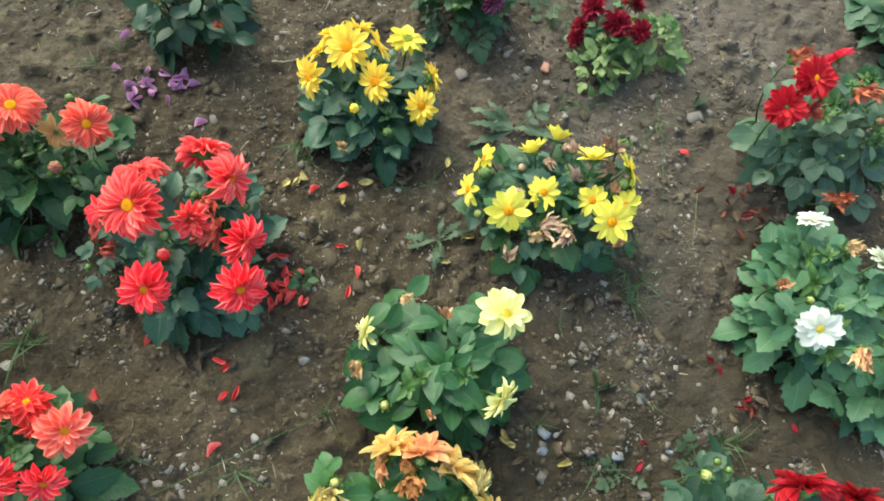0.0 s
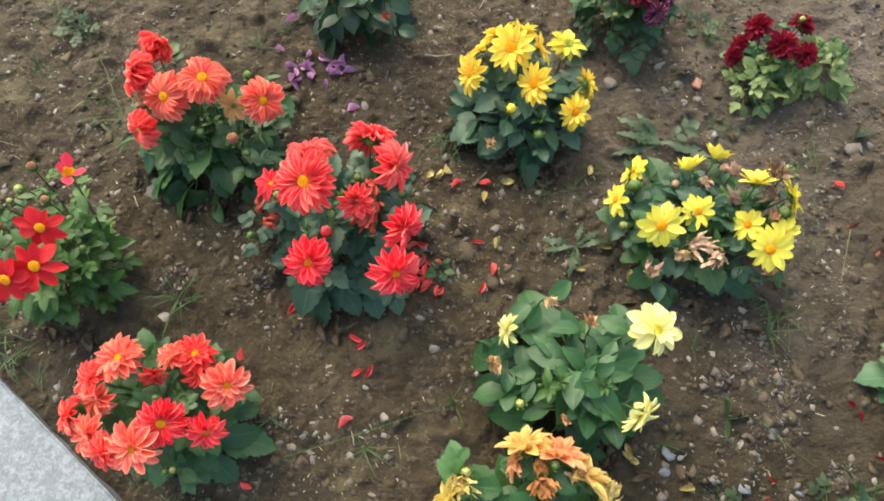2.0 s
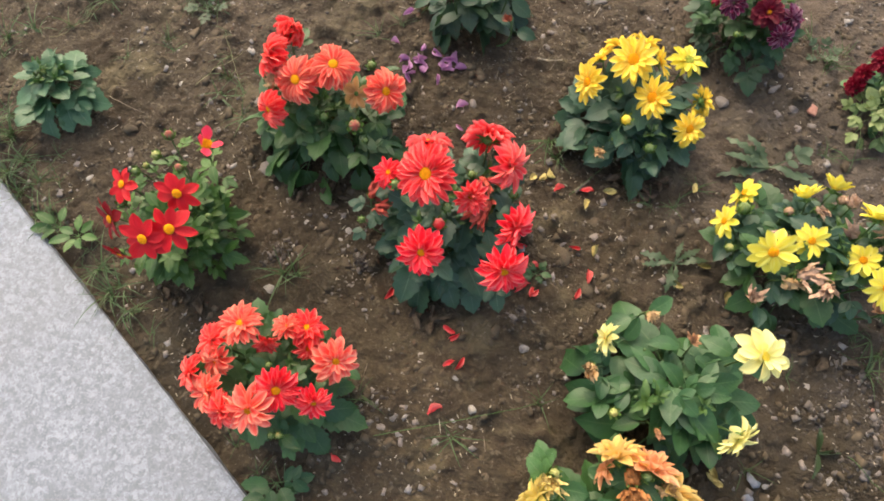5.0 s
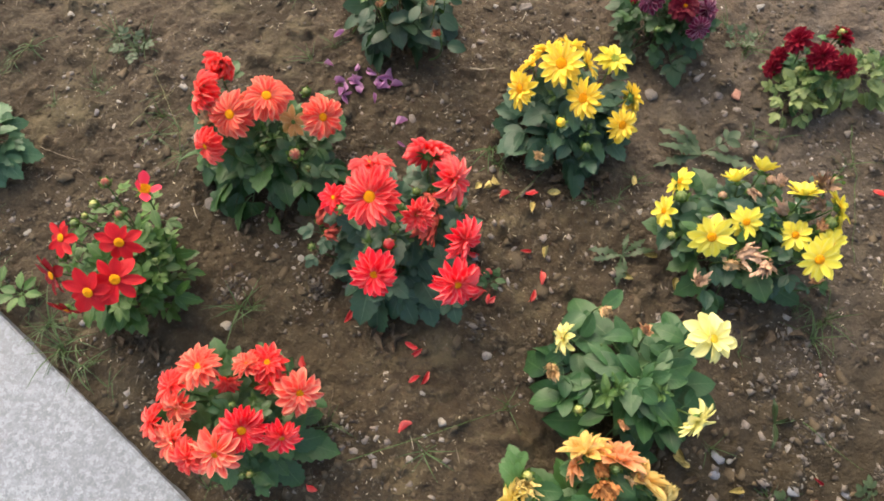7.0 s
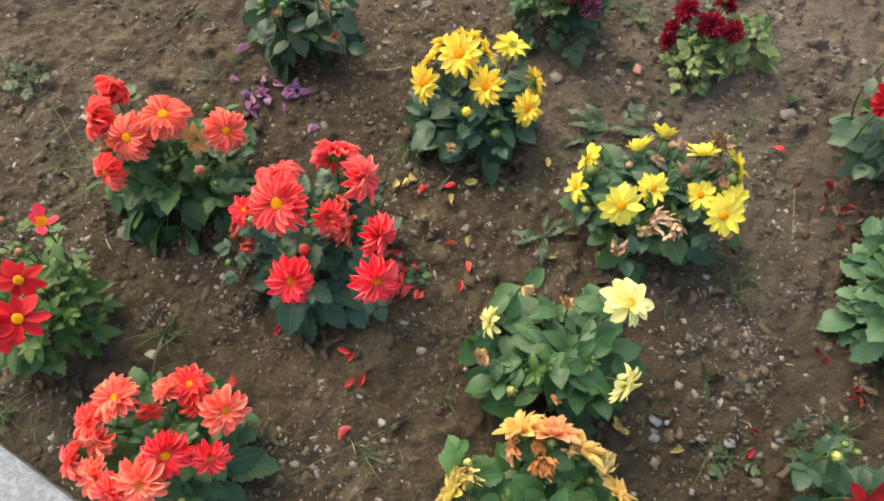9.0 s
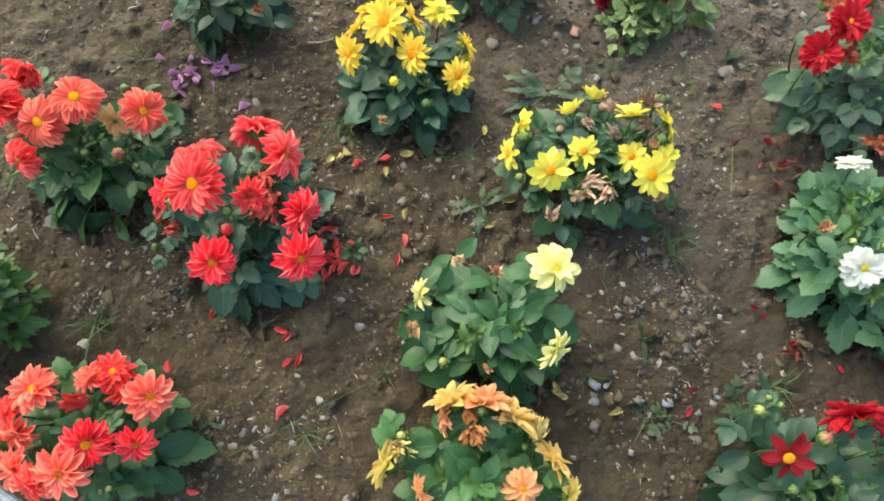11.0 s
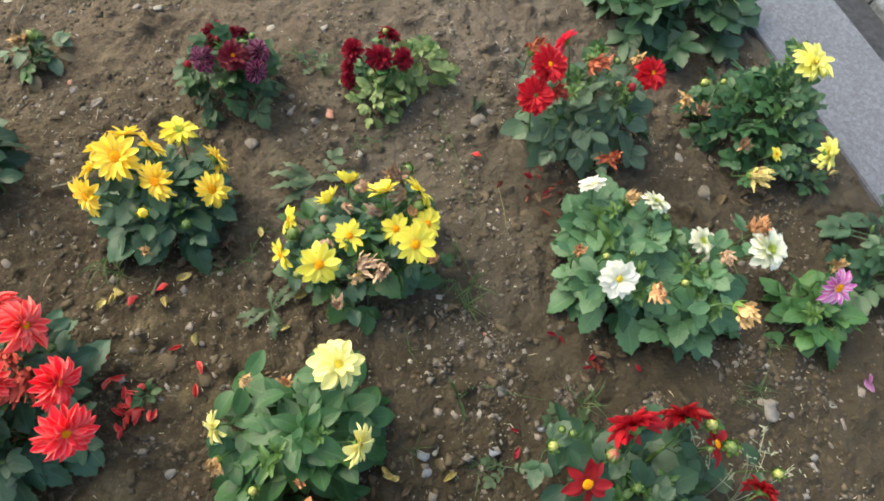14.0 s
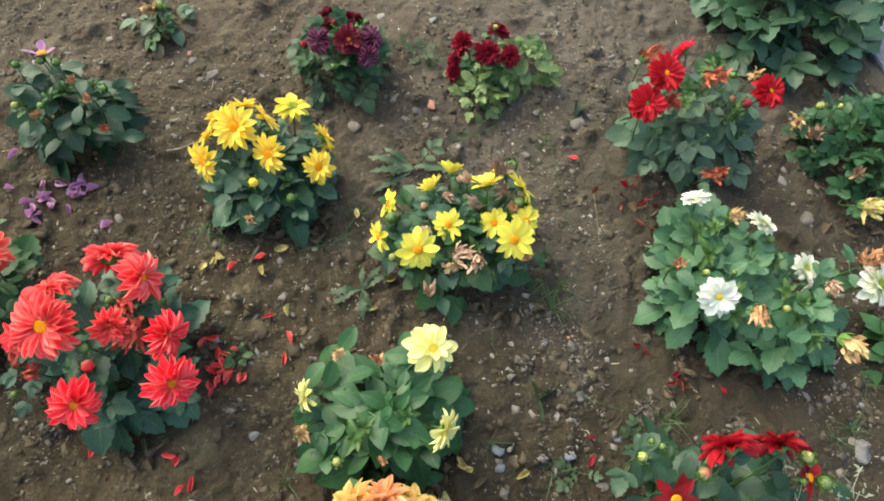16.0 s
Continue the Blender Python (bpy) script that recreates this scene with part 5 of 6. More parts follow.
def white_dahlia():
    plant, r = dahlia(0.620, 0.315, "bushy white dahlia with fading flowers on long stems", 24)
    main_stems(plant, 0.14, 0.14, 7, r)
    foliage(plant, LEAVES["pale"], 92, 0.145, 0.140, 0.090, r, (0.0, 0.0), (1, 1.05))
    foliage(plant, LEAVES["pale"], 52, 0.110, 0.115, 0.078, r, (0.12, -0.085), (1.15, 0.95))
    foliage(plant, LEAVES["pale"], 34, 0.085, 0.130, 0.082, r, (0.015, 0.085), (1.2, 0.9))
    foliage(plant, LEAVES["pale"], 16, 0.07, 0.105, 0.066, r, (0.10, 0.02), (1, 1))
    foliage(plant, LEAVES["pale"], 26, 0.088, 0.120, 0.080, r, (0.080, -0.120), (1.1, 0.9), shoots=3)
    f = lambda *a, **k: flower(plant, *a, r, **k)  # noqa: E731
    f("white_double", P_WHITE, (0.548, 0.262, 0.180), 0.071, aim(-0.05, -0.1, 1), disc="pale")
    f("white_double", P_WHITE, (0.604, 0.453, 0.145), 0.054, aim(-0.1, 0.9, 0.2), disc="cream")
    f("white_double", P_WHITE_GREEN, (0.688, 0.378, 0.166), 0.056, aim(0.45, 0.65, 0.5), disc="wide_green")
    f("white_double", P_WHITE_GREEN, (0.772, 0.300, 0.108), 0.054, aim(0.1, 0.2, 0.9), disc="wide_green")
    f("white_double", P_WHITE_GREEN, (0.850, 0.236, 0.152), 0.084, aim(0.2, 0.15, 0.9), disc="wide_green")
    f("white_double", P_WHITE, (0.765, 0.270, 0.095), 0.034, aim(0.2, -0.4, 0.4), shut=30, disc=None)
    for at, kind, size, d in (((0.660, 0.406, 0.140), "tan", 0.044, None), ((0.512, 0.330, 0.170), "orange", 0.034, aim(-0.1, 0.0, 1)), ((0.591, 0.224, 0.196), "orange", 0.048, aim(0.3, -0.2, 0.9)),
                              ((0.712, 0.150, 0.190), "tan", 0.062, aim(0.4, -0.6, 0.5)), ((0.842, 0.273, 0.160), "orange", 0.056, aim(-0.3, 0.3, 0.8)), ((0.774, 0.253, 0.142), "pinkish brown", 0.040, None)):
        wilted(plant, kind, at, size, r, d, "round")
    bud(plant, "yellow", (0.553, 0.309, 0.165), 0.018, r)
    bud(plant, "yellow", (0.669, 0.227, 0.152), 0.018, r)
    bud(plant, "green", (0.600, 0.300, 0.165), 0.014, r)
    bud(plant, "green", (0.700, 0.350, 0.15), 0.018, r)


def dark_red_dahlia():
    plant, r = dahlia(0.450, -0.045, "dark-red single dahlia with many green buds", 25)
    main_stems(plant, 0.14, 0.16, 7, r)
    foliage(plant, LEAVES["teal"], 92, 0.155, 0.165, 0.098, r, (0, -0.01), (1.05, 1), 40, -24)
    foliage(plant, LEAVES["shade"], 20, 0.150, 0.150, 0.070, r, (0, -0.01), (1.05, 1))
    f = lambda *a, **k: flower(plant, *a, r, **k)  # noqa: E731
    f("single_pointed", P_DARKRED, (0.345, 0.000, 0.235), 0.076, aim(-0.1, -0.1, 1))
    f("star", P_GARNET, (0.430, 0.044, 0.254), 0.084, aim(0.1, 0.8, -0.6))
    f("star", P_DARKRED, (0.527, 0.032, 0.210), 0.076, aim(0.3, 0.85, -0.45))
    f("single_pointed", P_DARKRED, (0.577, -0.019, 0.165), 0.066, aim(0.4, 0.3, 0.7))
    f("star", P_DARKRED, (0.627, -0.102, 0.130), 0.060, aim(0.6, 0.4, -0.2))
    bud(plant, "red", (0.388, 0.020, 0.248), 0.026, r)
    bud(plant, "yellow", (0.323, 0.058, 0.228), 0.021, r)
    for at, kind, size in (((0.571, 0.009, 0.190), "yellow", 0.026), ((0.590, -0.029, 0.175), "green", 0.028), ((0.367, -0.039, 0.190), "green", 0.022),
                           ((0.330, -0.072, 0.165), "green", 0.024), ((0.360, 0.065, 0.215), "green", 0.014), ((0.350, 0.075, 0.210), "green", 0.013),
                           ((0.420, -0.030, 0.200), "green", 0.018), ((0.450, -0.070, 0.190), "green", 0.020), ((0.550, -0.02, 0.19), "green", 0.012), ((0.66, -0.09, 0.14), "yellow", 0.022)):
        bud(plant, kind, at, size, r)


def feathery_dahlia():
    plant, r = dahlia(1.065, 0.540, "yellow dahlia with small feathery leaves beside the kerb", 26)
    main_stems(plant, 0.14, 0.13, 7, r)
    foliage(plant, LEAVES["fine"], 120, 0.155, 0.145, 0.092, r, (0.025, -0.005), (1.05, 1.1))
    foliage(plant, LEAVES["fine"], 26, 0.075, 0.185, 0.076, r, (0.065, 0.045), (1, 1))
    f = lambda *a, **k: flower(plant, *a, r, **k)  # noqa: E731
    f("fluffy", P_LEMON, (1.107, 0.540, 0.220), 0.088, aim(0.25, 0.3, 0.85))
    f("fluffy", P_LEMON, (1.093, 0.383, 0.140), 0.074, aim(0.6, -0.35, 0.6))
    f("single_round", P_YELLOW, (1.027, 0.427, 0.100), 0.034, aim(0.2, 0.0, 0.8))
    wilted(plant, "straw yellow", (0.962, 0.401, 0.090), 0.054, r)
    wilted(plant, "tan", (0.932, 0.614, 0.080), 0.046, r)
    wilted(plant, "brown", (0.942, 0.573, 0.084), 0.044, r)
    wilted(plant, "brown", (0.971, 0.463, 0.100), 0.036, r)
    bud(plant, "yellow", (0.957, 0.617, 0.120), 0.024, r)
    bud(plant, "yellow", (0.998, 0.609, 0.120), 0.018, r)


def green_dahlias():
    plant, r = dahlia(-1.210, 0.468, "young dahlia without flowers, grey-green leaves", 27)
    main_stems(plant, 0.08, 0.08, 4, r)
    foliage(plant, LEAVES["pale"], 56, 0.080, 0.090, 0.070, r, shoots=8)
    bud(plant, "yellow", (-1.205, 0.47, 0.10), 0.016, r)
    plant, r = dahlia(1.080, 0.935, "large dahlia bush without flowers, dull green divided leaves", 28)
    main_stems(plant, 0.22, 0.16, 9, r)
    foliage(plant, LEAVES["large"], 100, 0.230, 0.150, 0.155, r, (0, 0), (1.05, 0.9), shoots=3)
    plant, r = dahlia(1.165, 0.165, "green dahlia bush beside the kerb", 29)
    main_stems(plant, 0.12, 0.12, 6, r)
    foliage(plant, LEAVES["large"], 46, 0.125, 0.120, 0.090, r)
    plant, r = dahlia(-0.335, 1.150, "small stunted dahlia with one faded flower", 30)
    main_stems(plant, 0.05, 0.04, 4, r)
    foliage(plant, LEAVES["dusty"] + LEAVES["deep"], 17, 0.085, 0.042, 0.060, r, (0.005, 0.008), (1.15, 0.8), 10, -4, shoots=2)
    foliage(plant, LEAVES["withered"], 9, 0.060, 0.026, 0.048, r, (0.002, -0.024), (1.1, 0.7), 5, -12, shoots=0)
    wilted(plant, "tan", (-0.334, 1.132, 0.066), 0.050, r, aim(-0.1, -0.35, 1))
    wilted(plant, "rust", (-0.330, 1.137, 0.064), 0.026, r, aim(0.0, 0.0, 1), "round")
    bud(plant, "yellow", (-0.320, 1.146, 0.062), 0.030, r)


def magenta_dahlia():
    plant, r = dahlia(0.950, 0.115, "low dahlia with one magenta white-edged flower", 31)
    main_stems(plant, 0.08, 0.07, 4, r)
    foliage(plant, LEAVES["mid"], 36, 0.085, 0.075, 0.076, r, (0, 0.005))
    flower(plant, "gold_double", P_MAGENTA, (0.957, 0.139, 0.120), 0.078, aim(-0.05, -0.25, 0.9), r)
    wilted(plant, "tan", (0.985, 0.175, 0.115), 0.040, r)


for build in (red_dahlia, coral_dahlia, velvet_dahlia, salmon_dahlia, golden_dahlia, yellow_dahlia, cream_dahlia, peach_dahlia, budding_dahlia,
              purple_dahlia, maroon_dahlia, crimson_dahlia, white_dahlia, dark_red_dahlia, feathery_dahlia, green_dahlias, magenta_dahlia):
    build()


# ---- on the soil ----
def on_soil(x, y, dz=0.0):
    return Vector((x, y, float(ground_z(x, y)) + dz))


def stone_meshes(material, n=5, rough=0.16, seed=0, flat=0.62, name="pebble"):
    made = []
    for k in range(n):
        r = random.Random(seed * 50 + k)
        bm = bmesh.new()
        a, b = r.uniform(0.62, 0.95), r.uniform(0.5, 0.85) * flat / 0.62 * 0.72
        for q in range(18):
            d = Vector((r.gauss(0, 1), r.gauss(0, 1), r.gauss(0, 1))).normalized() * r.uniform(0.5 - rough * 0.6, 0.52)
            bm.verts.new((d.x, d.y * a, d.z * b))
        hull = bmesh.ops.convex_hull(bm, input=bm.verts[:])
        bmesh.ops.delete(bm, geom=[v for v in bm.verts if not v.link_faces], context="VERTS")
        bmesh.ops.bevel(bm, geom=bm.edges[:], offset=0.045, segments=2, affect="EDGES", clamp_overlap=True)
        off = Vector((r.uniform(-9, 9), r.uniform(-9, 9), r.uniform(-9, 9)))
        for v in bm.verts:
            v.co *= 1 + rough * 0.5 * noise.noise(v.co * 7 + off)
        for f in bm.faces:
            f.smooth = True
        me = bpy.data.meshes.new(name)
        bm.to_mesh(me)
        bm.free()
        me.materials.append(material)
        made.append(me)
    return made


def lay_stones(places, meshes, name, label, category, group, seed):
    r = random.Random(seed)
    for x, y, mm in places:
        s = mm / 1000 * r.uniform(0.95, 1.15)
        ob = tagged(new(name, r.choice(meshes)), label, category, group)
        ob.matrix_basis = Matrix.Translation(on_soil(x, y, -s * 0.06)) @ pose(0, 0, 0, r.uniform(-14, 14), r.uniform(-14, 14), r.uniform(0, 360)) @ Matrix.Diagonal((s * 1.2, s * 1.1, s * 0.85, 1))


PALE_A = ((-0.075, 0.551, 13), (0.034, 0.547, 15), (0.204, 0.281, 14), (0.245, 0.295, 15), (0.495, 0.134, 21), (-0.276, 0.11, 22), (-0.318, 0.151, 14),
          (-0.385, 0.172, 13), (-0.322, 0.044, 15), (-0.681, 0.207, 27), (0.195, 0.124, 14), (-0.379, 1.333, 35), (-0.195, 1.297, 15), (-0.085, 1.253, 14))
PALE_B = ((0.151, 1.107, 21), (0.262, 1.07, 22), (-0.299, 0.99, 16), (-1.201, 0.821, 21), (-1.03, 0.634, 16), (-1.14, 0.643, 11), (-0.91, 0.686, 24), (-1.018, 0.574, 14),
          (-0.577, 0.354, 23), (-0.588, 0.333, 17), (-0.661, 0.352, 11), (-1.094, 0.326, 15), (0.91, 0.415, 12), (0.305, 0.1, 10), (-0.074, 1.214, 21))
GREY_A = ((-0.277, 0.518, 17), (-0.045, 0.513, 13), (-0.152, 0.534, 9), (0.297, 0.355, 17), (0.3, 0.284, 23), (0.278, 0.262, 13), (0.222, 0.184, 19), (0.29, 0.156, 20), (0.29, 0.09, 22),
          (0.318, 0.139, 14), (0.444, 0.205, 15), (0.465, 0.162, 15), (0.333, 0.031, 22), (-0.397, 0.061, 18), (-0.412, 0.039, 22), (-0.375, 0.025, 19), (-0.221, 0.237, 26), (0.743, 0.1, 26))
GREY_B = ((0.796, -0.012, 43), (0.782, 0.005, 29), (0.911, -0.077, 25), (0.974, -0.041, 26), (0.82, -0.127, 24), (0.34, 0.183, 25), (-0.442, 1.14, 22), (-0.313, 1.261, 19),
          (-0.276, 1.047, 31), (-0.261, 0.99, 22), (-0.121, 1.234, 25), (-0.004, 1.2, 23), (0.141, 0.872, 30), (0.171, 0.883, 23), (0.148, 0.906, 14), (0.178, 0.835, 22), (0.141, 0.842, 12))
GREY_C = ((0.214, 0.802, 17), (0.504, 0.842, 18), (0.438, 0.783, 23), (0.514, 0.734, 38), (0.551, 0.754, 20), (0.908, 0.521, 34), (0.908, 0.43, 36), (-0.74, 0.405, 15), (-0.711, 0.317, 14), (-0.712, 0.361, 13),
          (-0.94, 0.55, 23), (-0.997, 0.793, 17), (-1.128, 0.279, 18), (-0.765, 0.439, 52), (0.868, 0.009, 20), (0.87, -0.1, 15), (0.912, -0.042, 18), (0.408, 0.347, 13))
GREY_D = ((-0.280, 1.050, 28), (-0.235, 1.003, 42), (-0.350, 1.031, 22), (0.183, 0.835, 28), (0.383, 0.684, 21), (0.333, 0.702, 16), (0.629, 0.880, 18), (0.645, 0.904, 21), (0.188, 0.788, 22), (-0.434, 0.682, 30), (-0.445, 0.660, 16), (-0.944, 0.495, 18), (-1.235, 0.693, 11),
          (-0.116, 0.975, 14), (-0.077, 0.965, 12), (0.041, 0.812, 28), (0.097, 0.803, 14), (-0.355, 0.890, 13), (-0.309, 0.912, 12))
DARK_ST = ((0.385, 0.103, 23), (0.176, 0.128, 26), (0.172, 0.097, 18), (0.289, 0.09, 20))
RED_ST = ((0.347, 0.291, 21), (0.212, 0.838, 32), (-0.28, 1.067, 17))
CLODS = ((-0.189, 0.412, 48), (-0.138, 0.363, 29), (-0.236, 0.999, 35), (-0.382, 1.039, 37), (0.837, 0.05, 46), (-0.42, 1.068, 35), (0.293, 0.741, 31), (-0.314, 0.543, 28), (-0.969, 0.492, 32), (-1.354, 0.703, 38), (-0.567, 0.295, 32),
         (-0.655, 0.293, 29), (-0.09, 0.79, 30), (0.489, 0.522, 25), (-0.572, 0.868, 46), (-0.597, 0.707, 31), (0.526, 0.492, 30), (0.424, 0.482, 25), (-0.308, 0.246, 21))
for i, places in enumerate((PALE_A, PALE_B)):
    lay_stones(places, stone_meshes(WHITESTONE, seed=1), "pebble", "pale weathered pebble lying on the soil", "pebble", "pale pebbles", 70 + i)
for i, places in enumerate((GREY_A, GREY_B, GREY_C, GREY_D)):
    lay_stones(places, stone_meshes(STONE, seed=2, rough=0.2), "stone", "dusty grey-brown stone half sunk in the soil", "stone", "grey stones", 80 + i)
lay_stones(DARK_ST, stone_meshes(SLATE, seed=3), "pebble", "dark blue-grey pebble on the soil", "pebble", "dark pebbles", 90)
lay_stones(RED_ST, stone_meshes(REDSTONE, seed=4, rough=0.22), "stone", "brick-red stone on the soil", "stone", "red stones", 91)
lay_stones(CLODS, stone_meshes(CLOD, seed=5, rough=0.3, flat=0.5, name="clod"), "clod", "brown lump of dry soil", "soil clod", "soil clods", 92)
r = random.Random(93)
more = [(r.uniform(-1.2, 1.2), r.uniform(-0.2, 1.55), r.choice((6, 7, 8, 9, 11))) for _ in range(120)]
more = [(x, y, mm) for x, y, mm in more if x > LEFT_AT + LEFT_RUN * y + 0.03]
lay_stones(more, stone_meshes(STONE, seed=6, rough=0.2), "stone", "small grey-brown stone in the soil", "stone", "grey stones", 94)

ICO = bmesh.new()
bmesh.ops.create_icosphere(ICO, subdivisions=1, radius=0.5)
ICO.verts.ensure_lookup_table()
ICO_V = np.array([v.co for v in ICO.verts])
ICO_F = np.array([[v.index for v in f.verts] for f in ICO.faces])
ICO.free()


CUBE_V = np.array([(x, y, z) for x in (-1, 1) for y in (-1, 1) for z in (-1, 1)]) * 0.36
CUBE_F = np.array([(0, 1, 3), (0, 3, 2), (4, 6, 7), (4, 7, 5), (0, 4, 5), (0, 5, 1), (2, 3, 7), (2, 7, 6), (0, 2, 6), (0, 6, 4), (1, 5, 7), (1, 7, 3)])


def scatter(name, places, sizes, material, label, category, flat, rough, seed, sink=0.15, shape=(ICO_V, ICO_F)):
    """Many small lumps as one piece of stuff."""
    rs = np.random.RandomState(seed)
    n = len(places)
    base_v, base_f = shape
    v = (base_v[None] + rough * 0.5 * rs.uniform(-1, 1, (n, len(base_v), 3)) * [1, 1, 0.6]) * sizes[:, None, None] * np.stack([rs.uniform(0.8, 1.25, n), rs.uniform(0.6, 1.0, n), rs.uniform(0.7, 1.0, n) * flat], 1)[:, None]
    a = rs.uniform(0, 6.283, n)
    c, s = np.cos(a)[:, None], np.sin(a)[:, None]
    x, y = v[..., 0] * c - v[..., 1] * s, v[..., 0] * s + v[..., 1] * c
    gz = ground_z(places[:, 0], places[:, 1])
    z = v[..., 2] + (gz + sizes * flat * (0.5 - sink) * 0.6)[:, None]
    pts = np.stack([x + places[:, :1], y + places[:, 1:2], z], 2).reshape(-1, 3)
    f = (base_f[None] + (np.arange(n) * len(base_v))[:, None, None]).reshape(-1, 3)
    me = bpy.data.meshes.new(name)
    me.vertices.add(len(pts))
    me.vertices.foreach_set("co", pts.ravel())
    me.loops.add(f.size)
    me.loops.foreach_set("vertex_index", f.ravel())
    me.polygons.add(len(f))
    me.polygons.foreach_set("loop_start", np.arange(len(f)) * 3)
    me.update(calc_edges=True)
    me.materials.append(material)
    return tagged(new(name, me), label, category, kind="stuff")


def bed_points(n, seed, spread=None, patchy=0.0):
    """Points strewn over the bed, or thickly round some places."""
    rs = np.random.RandomState(seed)
    if spread:
        p = np.concatenate([np.array([[x, y]]) + rs.normal(0, sd, (k, 2)) for x, y, sd, k in spread])
    else:
        p = np.stack([rs.uniform(-1.55, 1.23, n), rs.uniform(-0.4, 1.8, n)], 1)
    if patchy:
        p = p[smooth_noise(p[:, 0], p[:, 1], 0.12, 8) * 0.6 + smooth_noise(p[:, 0], p[:, 1], 0.035, 9) * 0.4 > patchy]
    return p[(p[:, 0] > LEFT_AT + LEFT_RUN * p[:, 1] + 0.012) & (p[:, 0] < RIGHT_EDGE - 0.01)]


FRAGMENT = chip_material("grey_stone_chip")
HEAPS = ((0.255, 0.246), (0.384, 0.261), (0.36, 0.22), (0.446, 0.139), (-0.436, 0.081), (0.306, 0.186), (-0.538, 0.302), (-0.688, 0.283), (0.353, 0.298),
         (0.449, 0.127), (0.807, 0.088), (0.895, -0.027), (-0.239, 0.286), (-0.572, 0.592), (0.299, 0.321), (0.259, 0.08), (0.70, 0.44), (0.45, 0.36), (0.6, 0.08))
p = bed_points(0, 21, [(x, y, 0.010 + 0.006 * (i % 3), 44 + 14 * (i % 4)) for i, (x, y) in enumerate(HEAPS)])
rs = np.random.RandomState(5)
scatter("gravel", p, 0.003 + 0.007 * rs.rand(len(p)) ** 2, GRIT, "small heaps of grey gravel on the soil", "gravel", 0.45, 0.5, 22, 0.3, shape=(CUBE_V * [1.5, 0.75, 1], CUBE_F))
p = bed_points(9000, 23, patchy=0.5)
scatter("gravel", p, 0.002 + 0.008 * np.random.RandomState(6).rand(len(p)) ** 2.5, GRIT, "fine grit strewn over the soil", "gravel", 0.5, 0.45, 24, shape=(CUBE_V, CUBE_F))
p = bed_points(13000, 27, patchy=0.53)
scatter("grit", p, 0.0014 + 0.0028 * np.random.RandomState(9).rand(len(p)) ** 2, SPECK, "pale specks of grit and chaff on the soil", "grit", 0.6, 0.4, 28)
p = bed_points(26000, 25, patchy=0.42)
scatter("soil_crumbs", p, 0.002 + 0.014 * np.random.RandomState(7).rand(len(p)) ** 5.0, CLOD, "crumbs of brown soil", "soil", 0.6, 0.4, 26, 0.5)

p = bed_points(2300, 51, patchy=0.54)
scatter("pebbles", p, 0.006 + 0.011 * np.random.RandomState(11).rand(len(p)) ** 2.2, STONE, "small angular grey-brown pebbles in the soil", "pebbles", 0.45, 0.42, 52, 0.5, shape=(CUBE_V, CUBE_F))
p = bed_points(3400, 53, patchy=0.50)
scatter("clods", p, 0.007 + 0.020 * np.random.RandomState(12).rand(len(p)) ** 2.6, CLOD, "lumps of brown soil", "soil", 0.38, 0.55, 54, 0.7)
p = bed_points(5200, 55, patchy=0.47)
p = p[p[:, 0] > 0.10 + 0.25 * np.random.RandomState(14).rand(len(p))]
scatter("gravel", p, 0.004 + 0.011 * np.random.RandomState(13).rand(len(p)) ** 2.0, FRAGMENT, "flat angular grey stone chips in the soil", "gravel", 0.42, 0.5, 56, 0.4, shape=(CUBE_V, CUBE_F))


def litter(name, n, seed, material, label, lo, hi, thick, patchy, spread=None):
    """Bits of straw and stalk, as one piece of stuff."""
    r, s = random.Random(seed), Shell()
    for x, y in bed_points(n, seed, spread, patchy):
        L, a, lift = r.uniform(lo, hi), r.uniform(0, 6.283), r.uniform(-0.12, 0.12)
        d = Vector((math.cos(a), math.sin(a), lift))
        c = on_soil(x, y, thick * 1.2)
        side = Vector((-d.y, d.x, 0)) * r.uniform(-0.05, 0.05)
        s.tube([c - d * L / 2, c + side * L, c + d * L / 2], [thick, thick * 1.1, thick * 0.8], 4)
    tagged(new(name, s.mesh(name, material)), label, "straw", kind="stuff")


HUSKS = ((0.42, 0.49, 0.028, 90), (0.48, 0.455, 0.030, 90), (0.36, 0.62, 0.06, 90), (0.46, 0.78, 0.06, 90), (0.40, 0.70, 0.05, 70), (0.63, 0.89, 0.02, 40), (0.10, 1.12, 0.08, 70), (0.92, 0.02, 0.08, 110), (0.80, 0.05, 0.06, 80), (-0.35, 1.02, 0.08, 80),
         (0.58, 0.80, 0.05, 60), (0.28, 0.22, 0.05, 60), (-0.56, 0.30, 0.03, 50), (-0.30, 0.72, 0.07, 60), (-0.80, 0.80, 0.12, 80))
litter("straw", 3600, 31, STRAW, "bits of pale dry straw on the soil", 0.003, 0.009, 0.0007, 0.52)
litter("straw", 800, 34, PALECHIP, "pale slivers of straw and husk on the soil", 0.003, 0.012, 0.0007, 0.56)
p = bed_points(0, 35, HUSKS)
scatter("gravel", p, 0.002 + 0.006 * np.random.RandomState(15).rand(len(p)) ** 2.5, PALEGRIT, "pale stone chips and husks strewn on the soil", "gravel", 0.5, 0.55, 57, 0.3, shape=(CUBE_V * [1.3, 0.8, 1], CUBE_F))
litter("straw", 90, 32, STRAW, "longer stalks of dry straw on the soil", 0.014, 0.032, 0.0007, 0.35)
litter("straw", 420, 33, TWIG, "bits of dark dry stalk on the soil", 0.006, 0.025, 0.0008, 0.40)


